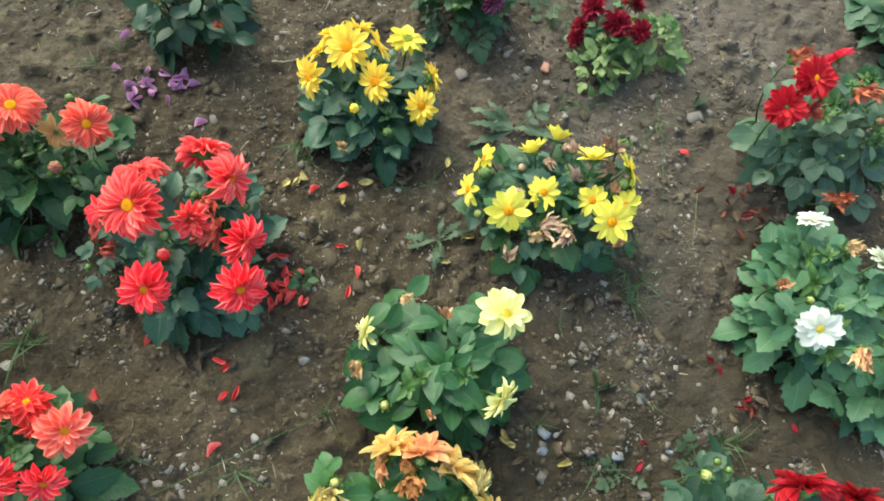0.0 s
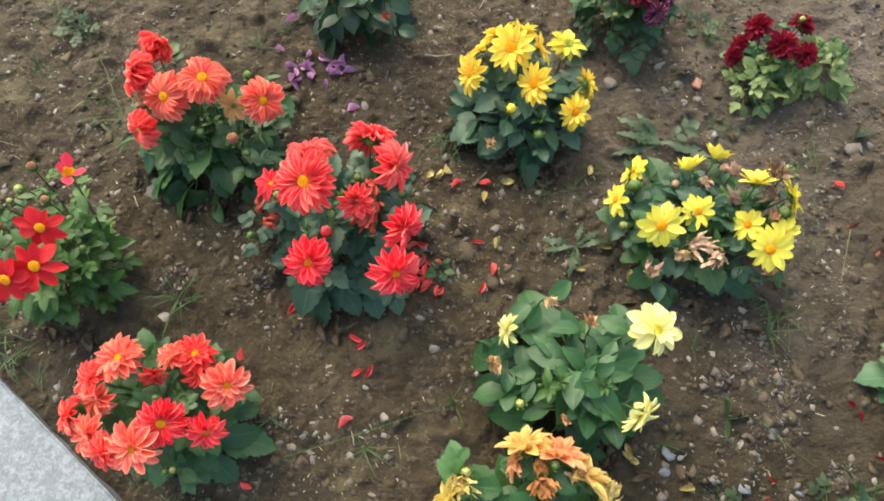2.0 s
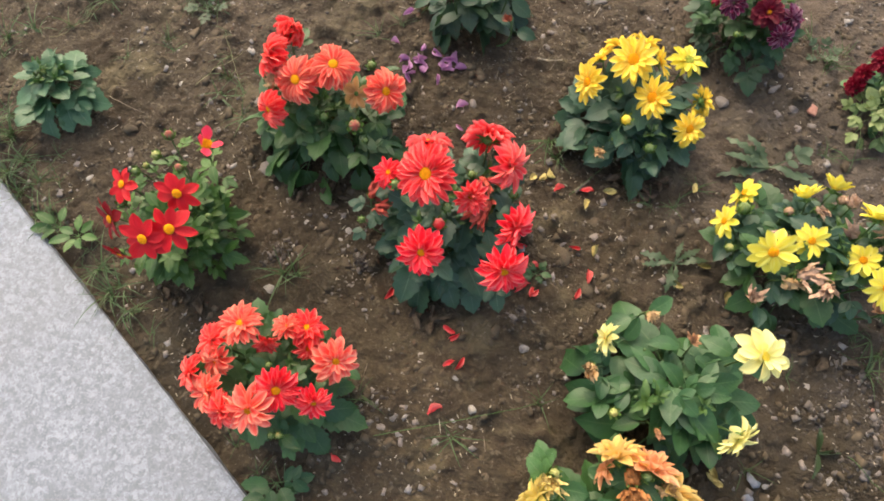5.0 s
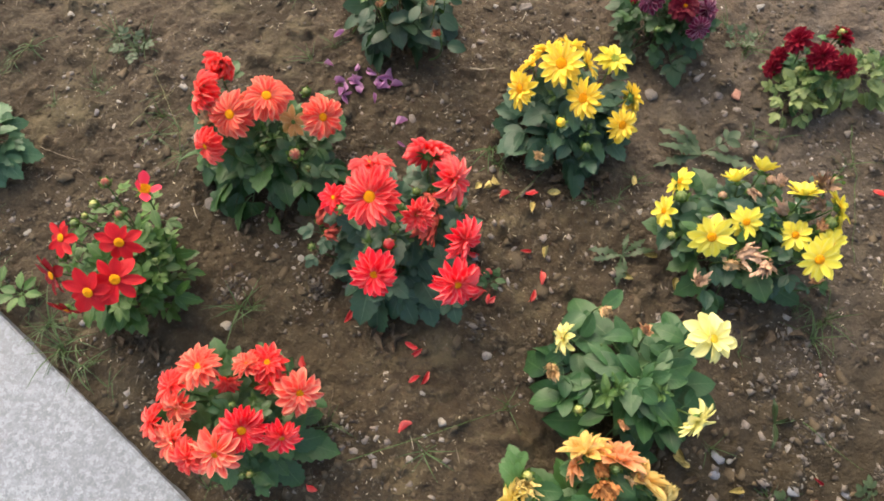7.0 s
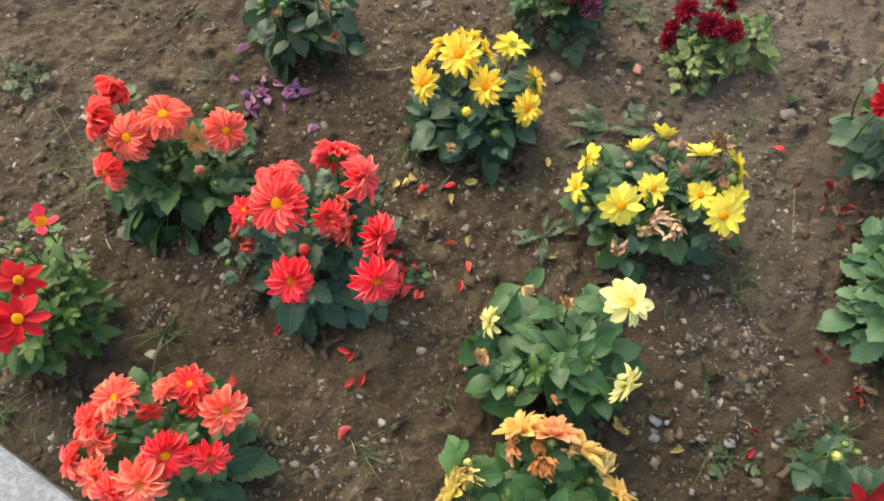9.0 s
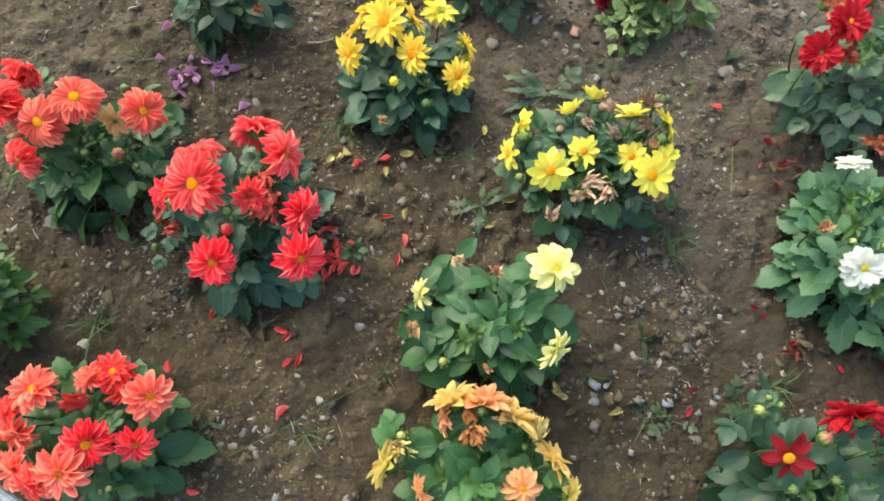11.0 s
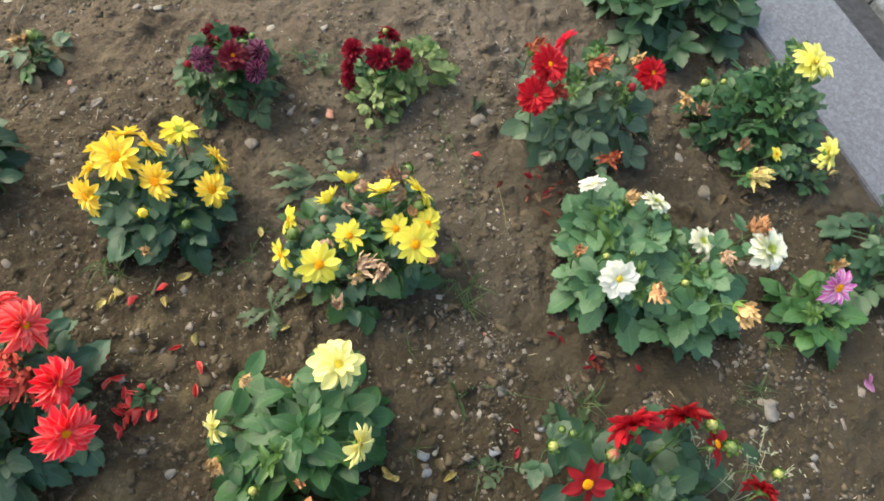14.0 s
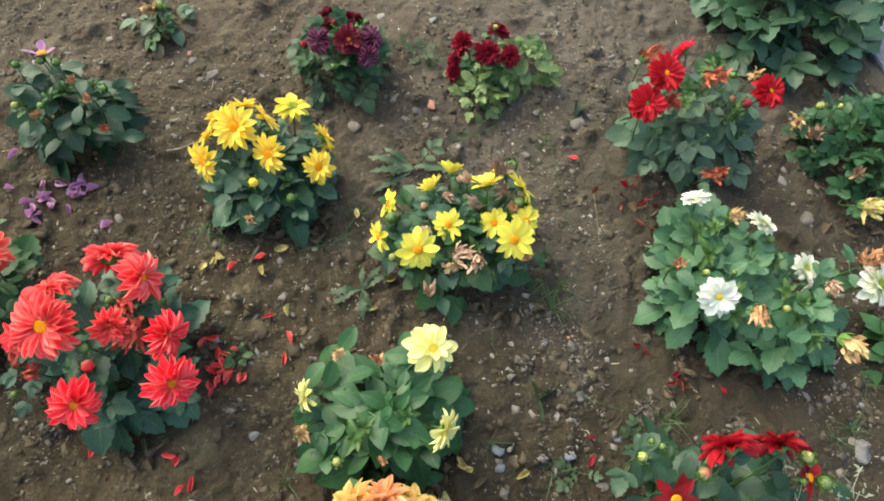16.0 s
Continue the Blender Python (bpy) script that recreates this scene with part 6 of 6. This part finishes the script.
# ---- fallen petals and leaves ----
def lay_flat(name, meshes, places, size, label, category, group, seed, width=1.0):
    r = random.Random(seed)
    for x, y in places:
        s = size * r.uniform(0.82, 1.15)
        ob = tagged(new(name, r.choice(meshes)), label, category, group)
        ob.matrix_basis = Matrix.Translation(on_soil(x, y, 0.006)) @ pose(0, 0, 0, r.uniform(-14, 28), r.uniform(-60, 60), r.uniform(0, 360)) @ Matrix.Translation((0, -s / 2, 0)) @ Matrix.Diagonal((s * width, s, s, 1))


def fallen(material, w, point):
    return [petal_mesh(material, w * f, point, c, b, 0.0, "fallen_petal", q, 0.11) for q, (f, c, b) in enumerate(((1, 1.5, 0.15), (0.8, 2.6, -0.25), (1.15, 0.9, 0.35), (1.1, 1.9, -0.12), (0.7, 3.2, 0.3)))]


DEADLEAF = plain_material("grey_brown_dead_leaf", (0.100, 0.074, 0.050), 0.9, 0.5, 5.0)
RED_FALLEN = ((-0.226, 0.54), (-0.175, 0.55), (-0.283, 0.46), (-0.173, 0.433), (-0.143, 0.383), (-0.154, 0.346), (-0.249, 0.381), (-0.252, 0.361), (-0.253, 0.349), (-0.229, 0.33), (-0.266, 0.332), (-0.276, 0.318),
              (-0.351, 0.23), (-0.34, 0.218), (-0.335, 0.17), (-0.318, 0.174), (-0.526, 0.167), (-0.337, 0.09), (-0.472, 0.263), (-0.465, -0.021), (0.475, 0.65))
DARK_FALLEN = ((0.467, 0.249), (0.48, 0.229), (0.502, 0.167), (0.517, 0.183), (0.338, 0.111), (0.325, 0.076), (0.595, 0.136), (0.56, 0.572), (0.602, 0.62), (0.58, 0.53), (0.63, 0.50))
YELLOW_FALLEN = ((-0.266, 0.557), (-0.246, 0.567), (-0.28, 0.55), (-0.135, 0.559), (-0.133, 0.436), (0.014, 0.607), (0.055, 0.463), (0.012, 0.411), (0.094, 0.407), (0.207, 0.077), (0.115, 0.113), (1.19, 0.372), (0.08, 0.069), (0.113, 0.119), (-0.17, 0.517))
VIOLET_FALLEN = ((-0.623, 0.782), (-0.566, 0.778), (-0.591, 0.743), (-0.572, 0.706), (-0.579, 0.718), (-0.513, 0.757), (-0.491, 0.78), (-0.514, 0.712), (-0.476, 0.757), (-0.505, 0.77), (-0.438, 0.617), (0.994, -0.024), (0.994, -0.033), (-0.615, 0.852))
r = random.Random(61)
RED_FALLEN += tuple((-0.252 + r.gauss(0, 0.022), 0.352 + r.gauss(0, 0.022)) for _ in range(14))
VIOLET_FALLEN += tuple((-0.545 + r.gauss(0, 0.045), 0.745 + r.gauss(0, 0.025)) for _ in range(14))
DRIED_RED = plain_material("dried_dull_red_petal", (0.165, 0.048, 0.034), 0.85, 0.5, 4.0)
SHRIVELLED = tuple((0.578 + r.gauss(0, 0.042), 0.545 + r.gauss(0, 0.035)) for _ in range(13)) + tuple((0.55 + r.gauss(0, 0.06), 0.165 + r.gauss(0, 0.015)) for _ in range(5))
lay_flat("fallen_petal", fallen(DRIED_RED, 0.16, 0.8), SHRIVELLED, 0.021, "shrivelled dull-red petal on the soil", "petal", "shrivelled petals", 47)
lay_flat("fallen_petal", fallen(P_DROPPED, 0.18, 0.85), RED_FALLEN, 0.023, "coral-red petal fallen on the soil", "petal", "fallen red petals", 41)
lay_flat("fallen_petal", fallen(P_MAROON, 0.18, 0.7), DARK_FALLEN, 0.019, "dark-red petal fallen on the soil", "petal", "fallen dark petals", 42)
lay_flat("fallen_petal", fallen(P_VIOLET, 0.20, 0.6), VIOLET_FALLEN, 0.025, "violet petal fallen on the soil", "petal", "fallen violet petals", 43)
lay_flat("fallen_leaf", fallen(YELLOWLEAF, 0.20, 0.8), YELLOW_FALLEN, 0.026, "yellowed leaf fallen on the soil", "leaf", "fallen yellow leaves", 44)
lay_flat("fallen_leaf", fallen(BROWNLEAF, 0.33, 0.5), ((0.56, 0.52), (0.60, 0.50), (0.37, 0.05), (-0.06, 0.58), (-0.03, 0.60), (0.24, 0.40), (-0.55, 0.38), (0.10, 0.36)), 0.026, "dry brown leaf on the soil", "leaf", "dry leaves", 45)
lay_flat("fallen_leaf", fallen(WEED, 0.3, 0.6), ((0.520, 0.772),), 0.036, "pale grey-green leaf fallen on the soil", "leaf", "", 46)

BASES = ((-0.10, 0.585, 0.04), (0.20, 0.352, 0.05), (0.62, 0.170, 0.06), (-0.60, 0.415, 0.05), (-0.79, 0.145, 0.04), (-0.41, 0.235, 0.04), (0.70, 0.485, 0.04), (0.02, 0.06, 0.05), (1.02, 0.385, 0.04))
r = random.Random(63)
DEAD = tuple((x + r.gauss(0, sd), y + r.gauss(0, 0.014)) for x, y, sd in BASES for _ in range(6))
lay_flat("fallen_leaf", [petal_mesh(DEADLEAF, w, 0.8, 1.2, t, 0.0, "dead_leaf", q, 0.16) for q, (w, t) in enumerate(((0.20, 0.3), (0.26, -0.2), (0.15, 0.2)))], DEAD, 0.029, "grey-brown dead leaf under a dahlia", "leaf", "dead leaves", 48)


# ---- weeds and grass ----
def blade_meshes(material, n=4):
    made = []
    for k in range(n):
        r, s = random.Random(60 + k), Shell()
        bend, side = r.uniform(0.2, 0.75), r.uniform(-0.25, 0.25)
        rows = []
        for i in range(7):
            t = i / 6
            w = 0.015 * (1 - t ** 2.2) + 0.002
            rows.append([(Vector((u * w + side * t * t, t * (1 - 0.25 * bend * t), 0.10 * t - bend * t * t * 0.8 + 0.01 * u * u)), ((u + 1) / 2, t)) for u in (-1, 0, 1)])
        s.grid(rows)
        made.append(s.mesh("blade", material))
    return made


BLADES = blade_meshes(GRASS)


def grass_tuft(x, y, n, length, seed, lift=(20, 75), label="tuft of thin green grass in the soil"):
    r = random.Random(seed)
    tuft = tagged(new("grass_tuft"), label, "grass", "grass tufts")
    tuft.location = on_soil(x, y)
    for _ in range(int(n * 1.7)):
        s = length * r.uniform(0.45, 1.1)
        m = Matrix.Translation((r.uniform(-0.006, 0.006), r.uniform(-0.006, 0.006), 0)) @ Matrix.Rotation(r.uniform(0, 6.283), 4, "Z") @ Matrix.Rotation(radians(r.uniform(*lift)), 4, "X")
        part("blade", r.choice(BLADES), tuft, m @ Matrix.Diagonal((s, s, s, 1)))


TUFTS = ((0.36, 0.385, 9, 0.07), (0.33, 0.40, 6, 0.05), (-1.25, 0.292, 12, 0.09), (-1.21, 0.26, 9, 0.07), (-1.10, 0.22, 7, 0.05), (-0.985, 0.165, 10, 0.075), (-0.945, 0.125, 10, 0.085), (-0.90, 0.10, 7, 0.07),
         (-0.66, 0.245, 9, 0.08), (-0.64, 0.25, 6, 0.07), (-0.30, 0.06, 7, 0.06), (-0.46, 0.075, 5, 0.06), (-0.175, 0.148, 8, 0.045), (-1.25, 0.727, 8, 0.08), (-0.98, 0.72, 5, 0.04), (-0.93, 0.615, 7, 0.06),
         (-1.15, 0.60, 5, 0.05), (0.19, 1.00, 8, 0.06))
TUFTS_MORE = ((0.23, 0.94, 8, 0.06), (0.43, 0.71, 5, 0.06), (0.79, 0.03, 9, 0.05), (0.47, 0.11, 9, 0.05), (0.256, 0.073, 7, 0.06), (-0.262, 0.645, 9, 0.08), (-0.24, 0.61, 6, 0.07), (-0.86, 0.53, 8, 0.06), (-0.88, 0.58, 6, 0.05),
              (-0.47, 0.60, 5, 0.04), (-0.62, 0.83, 6, 0.05), (0.02, 0.61, 6, 0.06), (-0.23, 0.365, 5, 0.035), (0.16, 0.135, 5, 0.05), (0.21, 0.30, 4, 0.04), (0.07, 1.06, 6, 0.05), (-0.72, 0.95, 6, 0.05), (-1.32, 0.36, 10, 0.09))
TUFTS_THIN = ((-1.406, 0.534, 5, 0.06), (-1.381, 0.593, 6, 0.05), (-1.265, 0.359, 7, 0.07), (-1.26, 0.296, 8, 0.045), (-1.2, 0.282, 5, 0.06), (-1.209, 0.23, 6, 0.05), (-1.154, 0.228, 7, 0.07), (-1.17, 0.354, 8, 0.045), (-0.949, 0.664, 5, 0.06), (-0.901, 0.599, 6, 0.05), (-0.927, 0.571, 7, 0.07), (-1.094, 0.674, 8, 0.045), (-0.662, 0.789, 5, 0.06), (-1.021, 0.208, 6, 0.05), (-1.11, 0.223, 7, 0.07), (0.913, 0.795, 8, 0.045), (0.252, 0.949, 5, 0.06), (0.246, 0.749, 6, 0.05), (0.295, 0.75, 7, 0.07), (-0.015, 0.559, 8, 0.045), (-0.058, 0.554, 5, 0.06), (0.31, 0.39, 6, 0.05), (0.337, 0.346, 7, 0.07), (0.352, 0.45, 8, 0.045), (0.488, 0.108, 5, 0.06), (0.745, 0.015, 6, 0.05), (0.98, 0.101, 7, 0.07), (0.857, 0.094, 8, 0.045))
TUFTS_WEST = ((-1.31, 0.405, 9, 0.07), (-1.27, 0.365, 10, 0.08), (-1.23, 0.325, 10, 0.07), (-1.18, 0.290, 9, 0.06), (-1.41, 0.575, 9, 0.08), (-1.36, 0.61, 7, 0.07), (-1.27, 0.69, 7, 0.06), (-1.30, 0.64, 5, 0.07), (-1.07, 0.645, 5, 0.05), (-0.87, 0.77, 6, 0.05), (0.28, 0.925, 7, 0.05), (0.26, 0.985, 7, 0.05), (0.42, 0.70, 6, 0.05), (0.40, 0.66, 4, 0.04))
TUFTS_KERB = ((-0.985, 0.160, 6, 0.055), (-1.02, 0.192, 5, 0.05), (-0.93, 0.145, 8, 0.06), (-0.885, 0.115, 6, 0.05), (-0.84, 0.080, 5, 0.045), (-1.11, 0.238, 6, 0.05), (-1.14, 0.30, 6, 0.05), (-0.63, -0.050, 5, 0.05), (-0.575, -0.080, 6, 0.05), (-0.53, -0.095, 5, 0.05))
for i, (x, y, n, length) in enumerate(TUFTS + TUFTS_MORE + TUFTS_KERB + TUFTS_THIN + TUFTS_WEST):
    grass_tuft(x, y, n, length, 300 + i, (5, 60) if i % 3 else (20, 78))


def lobed_leaf_meshes(material, lobes, width, n=5):
    """A long leaf cut into lobes, as of a dandelion or thistle."""
    made = []
    for k in range(n):
        r, s, rows = random.Random(80 + k), Shell(), []
        side, arch, wave = r.uniform(-0.30, 0.30), r.uniform(0.02, 0.25), r.uniform(0, 6)
        steps = lobes * 3
        cut = [r.uniform(0.6, 1.35) for _ in range(2 * lobes + 2)]
        for i in range(steps + 1):
            t = i / steps
            w = width * math.sin(math.pi * (0.08 + 0.9 * t) ** 1.5)
            row = []
            for u in (-1, -0.4, 0, 0.4, 1):
                lobe = (1.25, 0.95, 0.50)[i % 3] * cut[2 * (i // 3) + (u > 0)] if abs(u) == 1 else 1.0
                row.append((Vector((u * (w * lobe + 0.014) + side * t * t, t + (0.02 if abs(u) == 1 and i % 3 == 0 else 0), 0.10 * t - arch * t * t + 0.3 * w * abs(u) * math.sin(wave + 9 * t + u) + 0.05 * math.sin(wave + 6 * t))), ((u + 1) / 2, t)))
            rows.append(row)
        s.grid(rows)
        made.append(s.mesh("leaf", material))
    return made


LOBED = lobed_leaf_meshes(WEED, 6, 0.100)


def rosette(x, y, angles, length, seed, meshes=None, label="grey-green lobed weed rosette flat on the soil", lift=(0, 16)):
    r = random.Random(seed)
    weed = tagged(new("weed"), label, "weed", "weeds")
    weed.location = on_soil(x, y, 0.004)
    for a in angles:
        s = length * r.uniform(0.75, 1.1)
        m = Matrix.Rotation(radians(a - 90 + r.uniform(-6, 6)), 4, "Z") @ Matrix.Rotation(radians(r.uniform(*lift)), 4, "X") @ Matrix.Rotation(radians(r.uniform(-15, 15)), 4, "Y")
        part("leaf", r.choice(meshes or LOBED), weed, Matrix.Translation((0, 0, 0.004)) @ m @ Matrix.Diagonal((s, s, s, 1)))


rosette(0.142, 0.684, (118, 142, 163, 185, 208, 30, 5, 340), 0.090, 1, LOBED + LOBED + LEAVES["weedy"][:3], "grey-green lobed weed rosette flat on the soil", (-4, 18))
rosette(0.000, 0.447, (15, 50, 85, 170, 200, 255, 290), 0.056, 2)
rosette(0.262, 0.190, (100, 25, 262), 0.048, 3, fallen(WEED, 0.075, 0.8), "weed with a few long narrow leaves")
rosette(-1.045, 0.207, (10, 60, 110, 165, 215, 265, 320), 0.05, 4, LEAVES["bright"][:1], "low weed with rounded green leaves by the paving", (10, 40))
rosette(-1.09, 0.215, (160, 200, 100, 240), 0.05, 5, LEAVES["bright"][:1], "low weed with rounded green leaves by the paving", (10, 40))
for k, (dx, dy) in enumerate(((0, 0), (-0.025, 0.01), (0.02, -0.012), (0.03, 0.008))):
    grass_tuft(-1.05 + dx, 0.772 + dy, 9, 0.06, 700 + k, (2, 60))
rosette(-1.04, 0.765, (0, 65, 140, 200, 280), 0.05, 6, LEAVES["weedy"], "small bushy green weed in the soil", (5, 35))
rosette(-0.228, 0.367, (0, 70, 150, 210, 300), 0.03, 7, LEAVES["deep"], "tiny green weed among fallen petals", (10, 40))
rosette(0.215, 0.965, (20, 80, 150, 220, 300), 0.05, 8, LEAVES["weedy"], "thin branching green weed", (15, 50))
rosette(0.42, 0.085, (100, 140, 20, 200), 0.055, 9, LEAVES["weedy"], "small green weed under the dahlia", (5, 30))
rosette(0.30, 0.06, (150, 200, 330), 0.05, 10, LEAVES["weedy"], "small green weed in the soil", (5, 25))
rosette(1.13, 0.37, (20, 80, 140, 200, 320), 0.05, 11, LEAVES["deep"], "small green weed beside the kerb", (5, 30))
rosette(-0.545, -0.085, (200, 250, 290, 330, 20), 0.06, 12, LEAVES["deep"], "green weed beside the paving", (5, 35))
rosette(-0.80, 0.56, (0, 60, 130, 190, 260, 320), 0.05, 13, LEAVES["weedy"], "thin grey-green weed in the soil", (5, 35))


def runner(points, material, label, thick, seed, name="grass_runner"):
    """A thin stalk that lies along the soil."""
    s = Shell()
    line = []
    for (ax, ay, az), (bx, by, bz) in zip(points, points[1:]):
        line += [on_soil(ax + (bx - ax) * k / 5, ay + (by - ay) * k / 5, az + (bz - az) * k / 5) for k in range(5)]
    line.append(on_soil(points[-1][0], points[-1][1], points[-1][2]))
    s.tube(line, [thick * (1.1 - 0.5 * k / len(line)) for k in range(len(line))], 5)
    tagged(new(name, s.mesh(name, material)), label, "stalk", "stalks")


DRYSTALK = plain_material("faded_green_stalk", (0.19, 0.18, 0.10), 0.8)
runner(((-0.420, 0.024, 0.004), (-0.33, 0.068, 0.010), (-0.25, 0.106, 0.012), (-0.173, 0.148, 0.006)), STEM, "long green grass runner lying on the soil", 0.0007, 1)
runner(((0.360, 0.49, 0.004), (0.366, 0.42, 0.010), (0.372, 0.36, 0.006), (0.37, 0.32, 0.003)), STEM, "thin grass stalk lying on the soil", 0.0007, 2)
runner(((0.44, 0.80, 0.004), (0.435, 0.70, 0.010), (0.43, 0.60, 0.004), (0.42, 0.50, 0.003)), STEM, "thin grass stalk lying on the soil", 0.0007, 3)
runner(((-0.205, 0.535, 0.004), (-0.17, 0.58, 0.020), (-0.13, 0.62, 0.045)), STEM, "thin grass stalk lying on the soil", 0.0007, 4)
runner(((0.31, 0.20, 0.003), (0.36, 0.165, 0.008), (0.41, 0.14, 0.004)), STEM, "thin grass stalk lying on the soil", 0.0007, 5)
runner(((-0.195, 0.545, 0.006), (-0.175, 0.575, 0.008)), TWIG, "short grey stick on the soil", 0.0035, 6, "stick")
runner(((-1.33, 0.60, 0.004), (-1.27, 0.66, 0.006), (-1.25, 0.74, 0.004)), DRYSTALK, "dry stalk lying on the soil", 0.0006, 7)
runner(((-0.97, 0.70, 0.004), (-0.92, 0.63, 0.010), (-0.87, 0.57, 0.004)), DRYSTALK, "dry stalk lying on the soil", 0.0006, 8)
DRY = plain_material("bleached_grass", (0.27, 0.28, 0.20), 0.8, 0.2)


def seed_grass(x, y, tops, seed):
    """Bleached grass stalks with small seed heads."""
    r = random.Random(seed)
    thing = tagged(new("dry_grass"), "bleached grass stalks with seed heads", "grass", "dry grass")
    thing.location = on_soil(x, y)
    head = Shell()
    head.ball(Matrix.Diagonal((0.0014, 0.0014, 0.005, 1)), 6, 5)
    head = head.mesh("seed_head", DRY)
    for tx, ty, tz in tops:
        top = Vector((tx - x, ty - y, tz))
        s = Shell()
        s.tube(curve3(Vector((r.uniform(-0.005, 0.005), 0, 0)), top * 0.5 + Vector((0, 0, 0.04)), top, 8), [0.0007] * 9, 5)
        for k in range(3):
            a = top * (0.72 + 0.08 * k)
            s.tube([a, a + Vector((r.uniform(-0.02, 0.02), r.uniform(-0.02, 0.02), 0.015))], [0.0008, 0.0006], 4)
        stem = part("stalk", s.mesh("stalk", DRY), thing)
        for k in range(4):
            part("seed_head", head, stem, Matrix.Translation(top + Vector((r.uniform(-0.012, 0.012), r.uniform(-0.012, 0.012), r.uniform(-0.012, 0.008)))) @ toward((r.uniform(-1, 1), r.uniform(-1, 1), 0.6)))


runner(((-0.330, 0.810, 0.005), (-0.305, 0.816, 0.008), (-0.280, 0.822, 0.005)), STRAW, "bleached dry stalk lying on the soil", 0.0016, 9, "stick")
runner(((-0.300, 0.800, 0.004), (-0.285, 0.835, 0.006)), TWIG, "thin dry stalk lying on the soil", 0.0009, 10, "stick")
runner(((-0.705, 0.905, 0.004), (-0.679, 0.918, 0.006)), STRAW, "bleached dry stalk lying on the soil", 0.0011, 11, "stick")
runner(((-0.985, 0.575, 0.004), (-0.955, 0.630, 0.008), (-0.925, 0.680, 0.004)), DRYSTALK, "dry stalk lying on the soil", 0.0008, 12)
runner(((-1.125, 0.495, 0.004), (-1.09, 0.488, 0.007), (-1.055, 0.487, 0.004)), TWIG, "thin dry stalk lying on the soil", 0.0007, 13, "stick")
runner(((0.49, 0.573, 0.004), (0.485, 0.52, 0.006), (0.468, 0.459, 0.004)), DRYSTALK, "dry stalk lying on the soil", 0.0009, 14)
seed_grass(0.575, -0.10, ((0.535, 0.012, 0.19), (0.560, -0.020, 0.17), (0.60, -0.06, 0.13)), 1)
seed_grass(0.640, -0.12, ((0.690, -0.025, 0.12), (0.665, -0.055, 0.13), (0.72, -0.10, 0.08), (0.64, -0.05, 0.12)), 2)
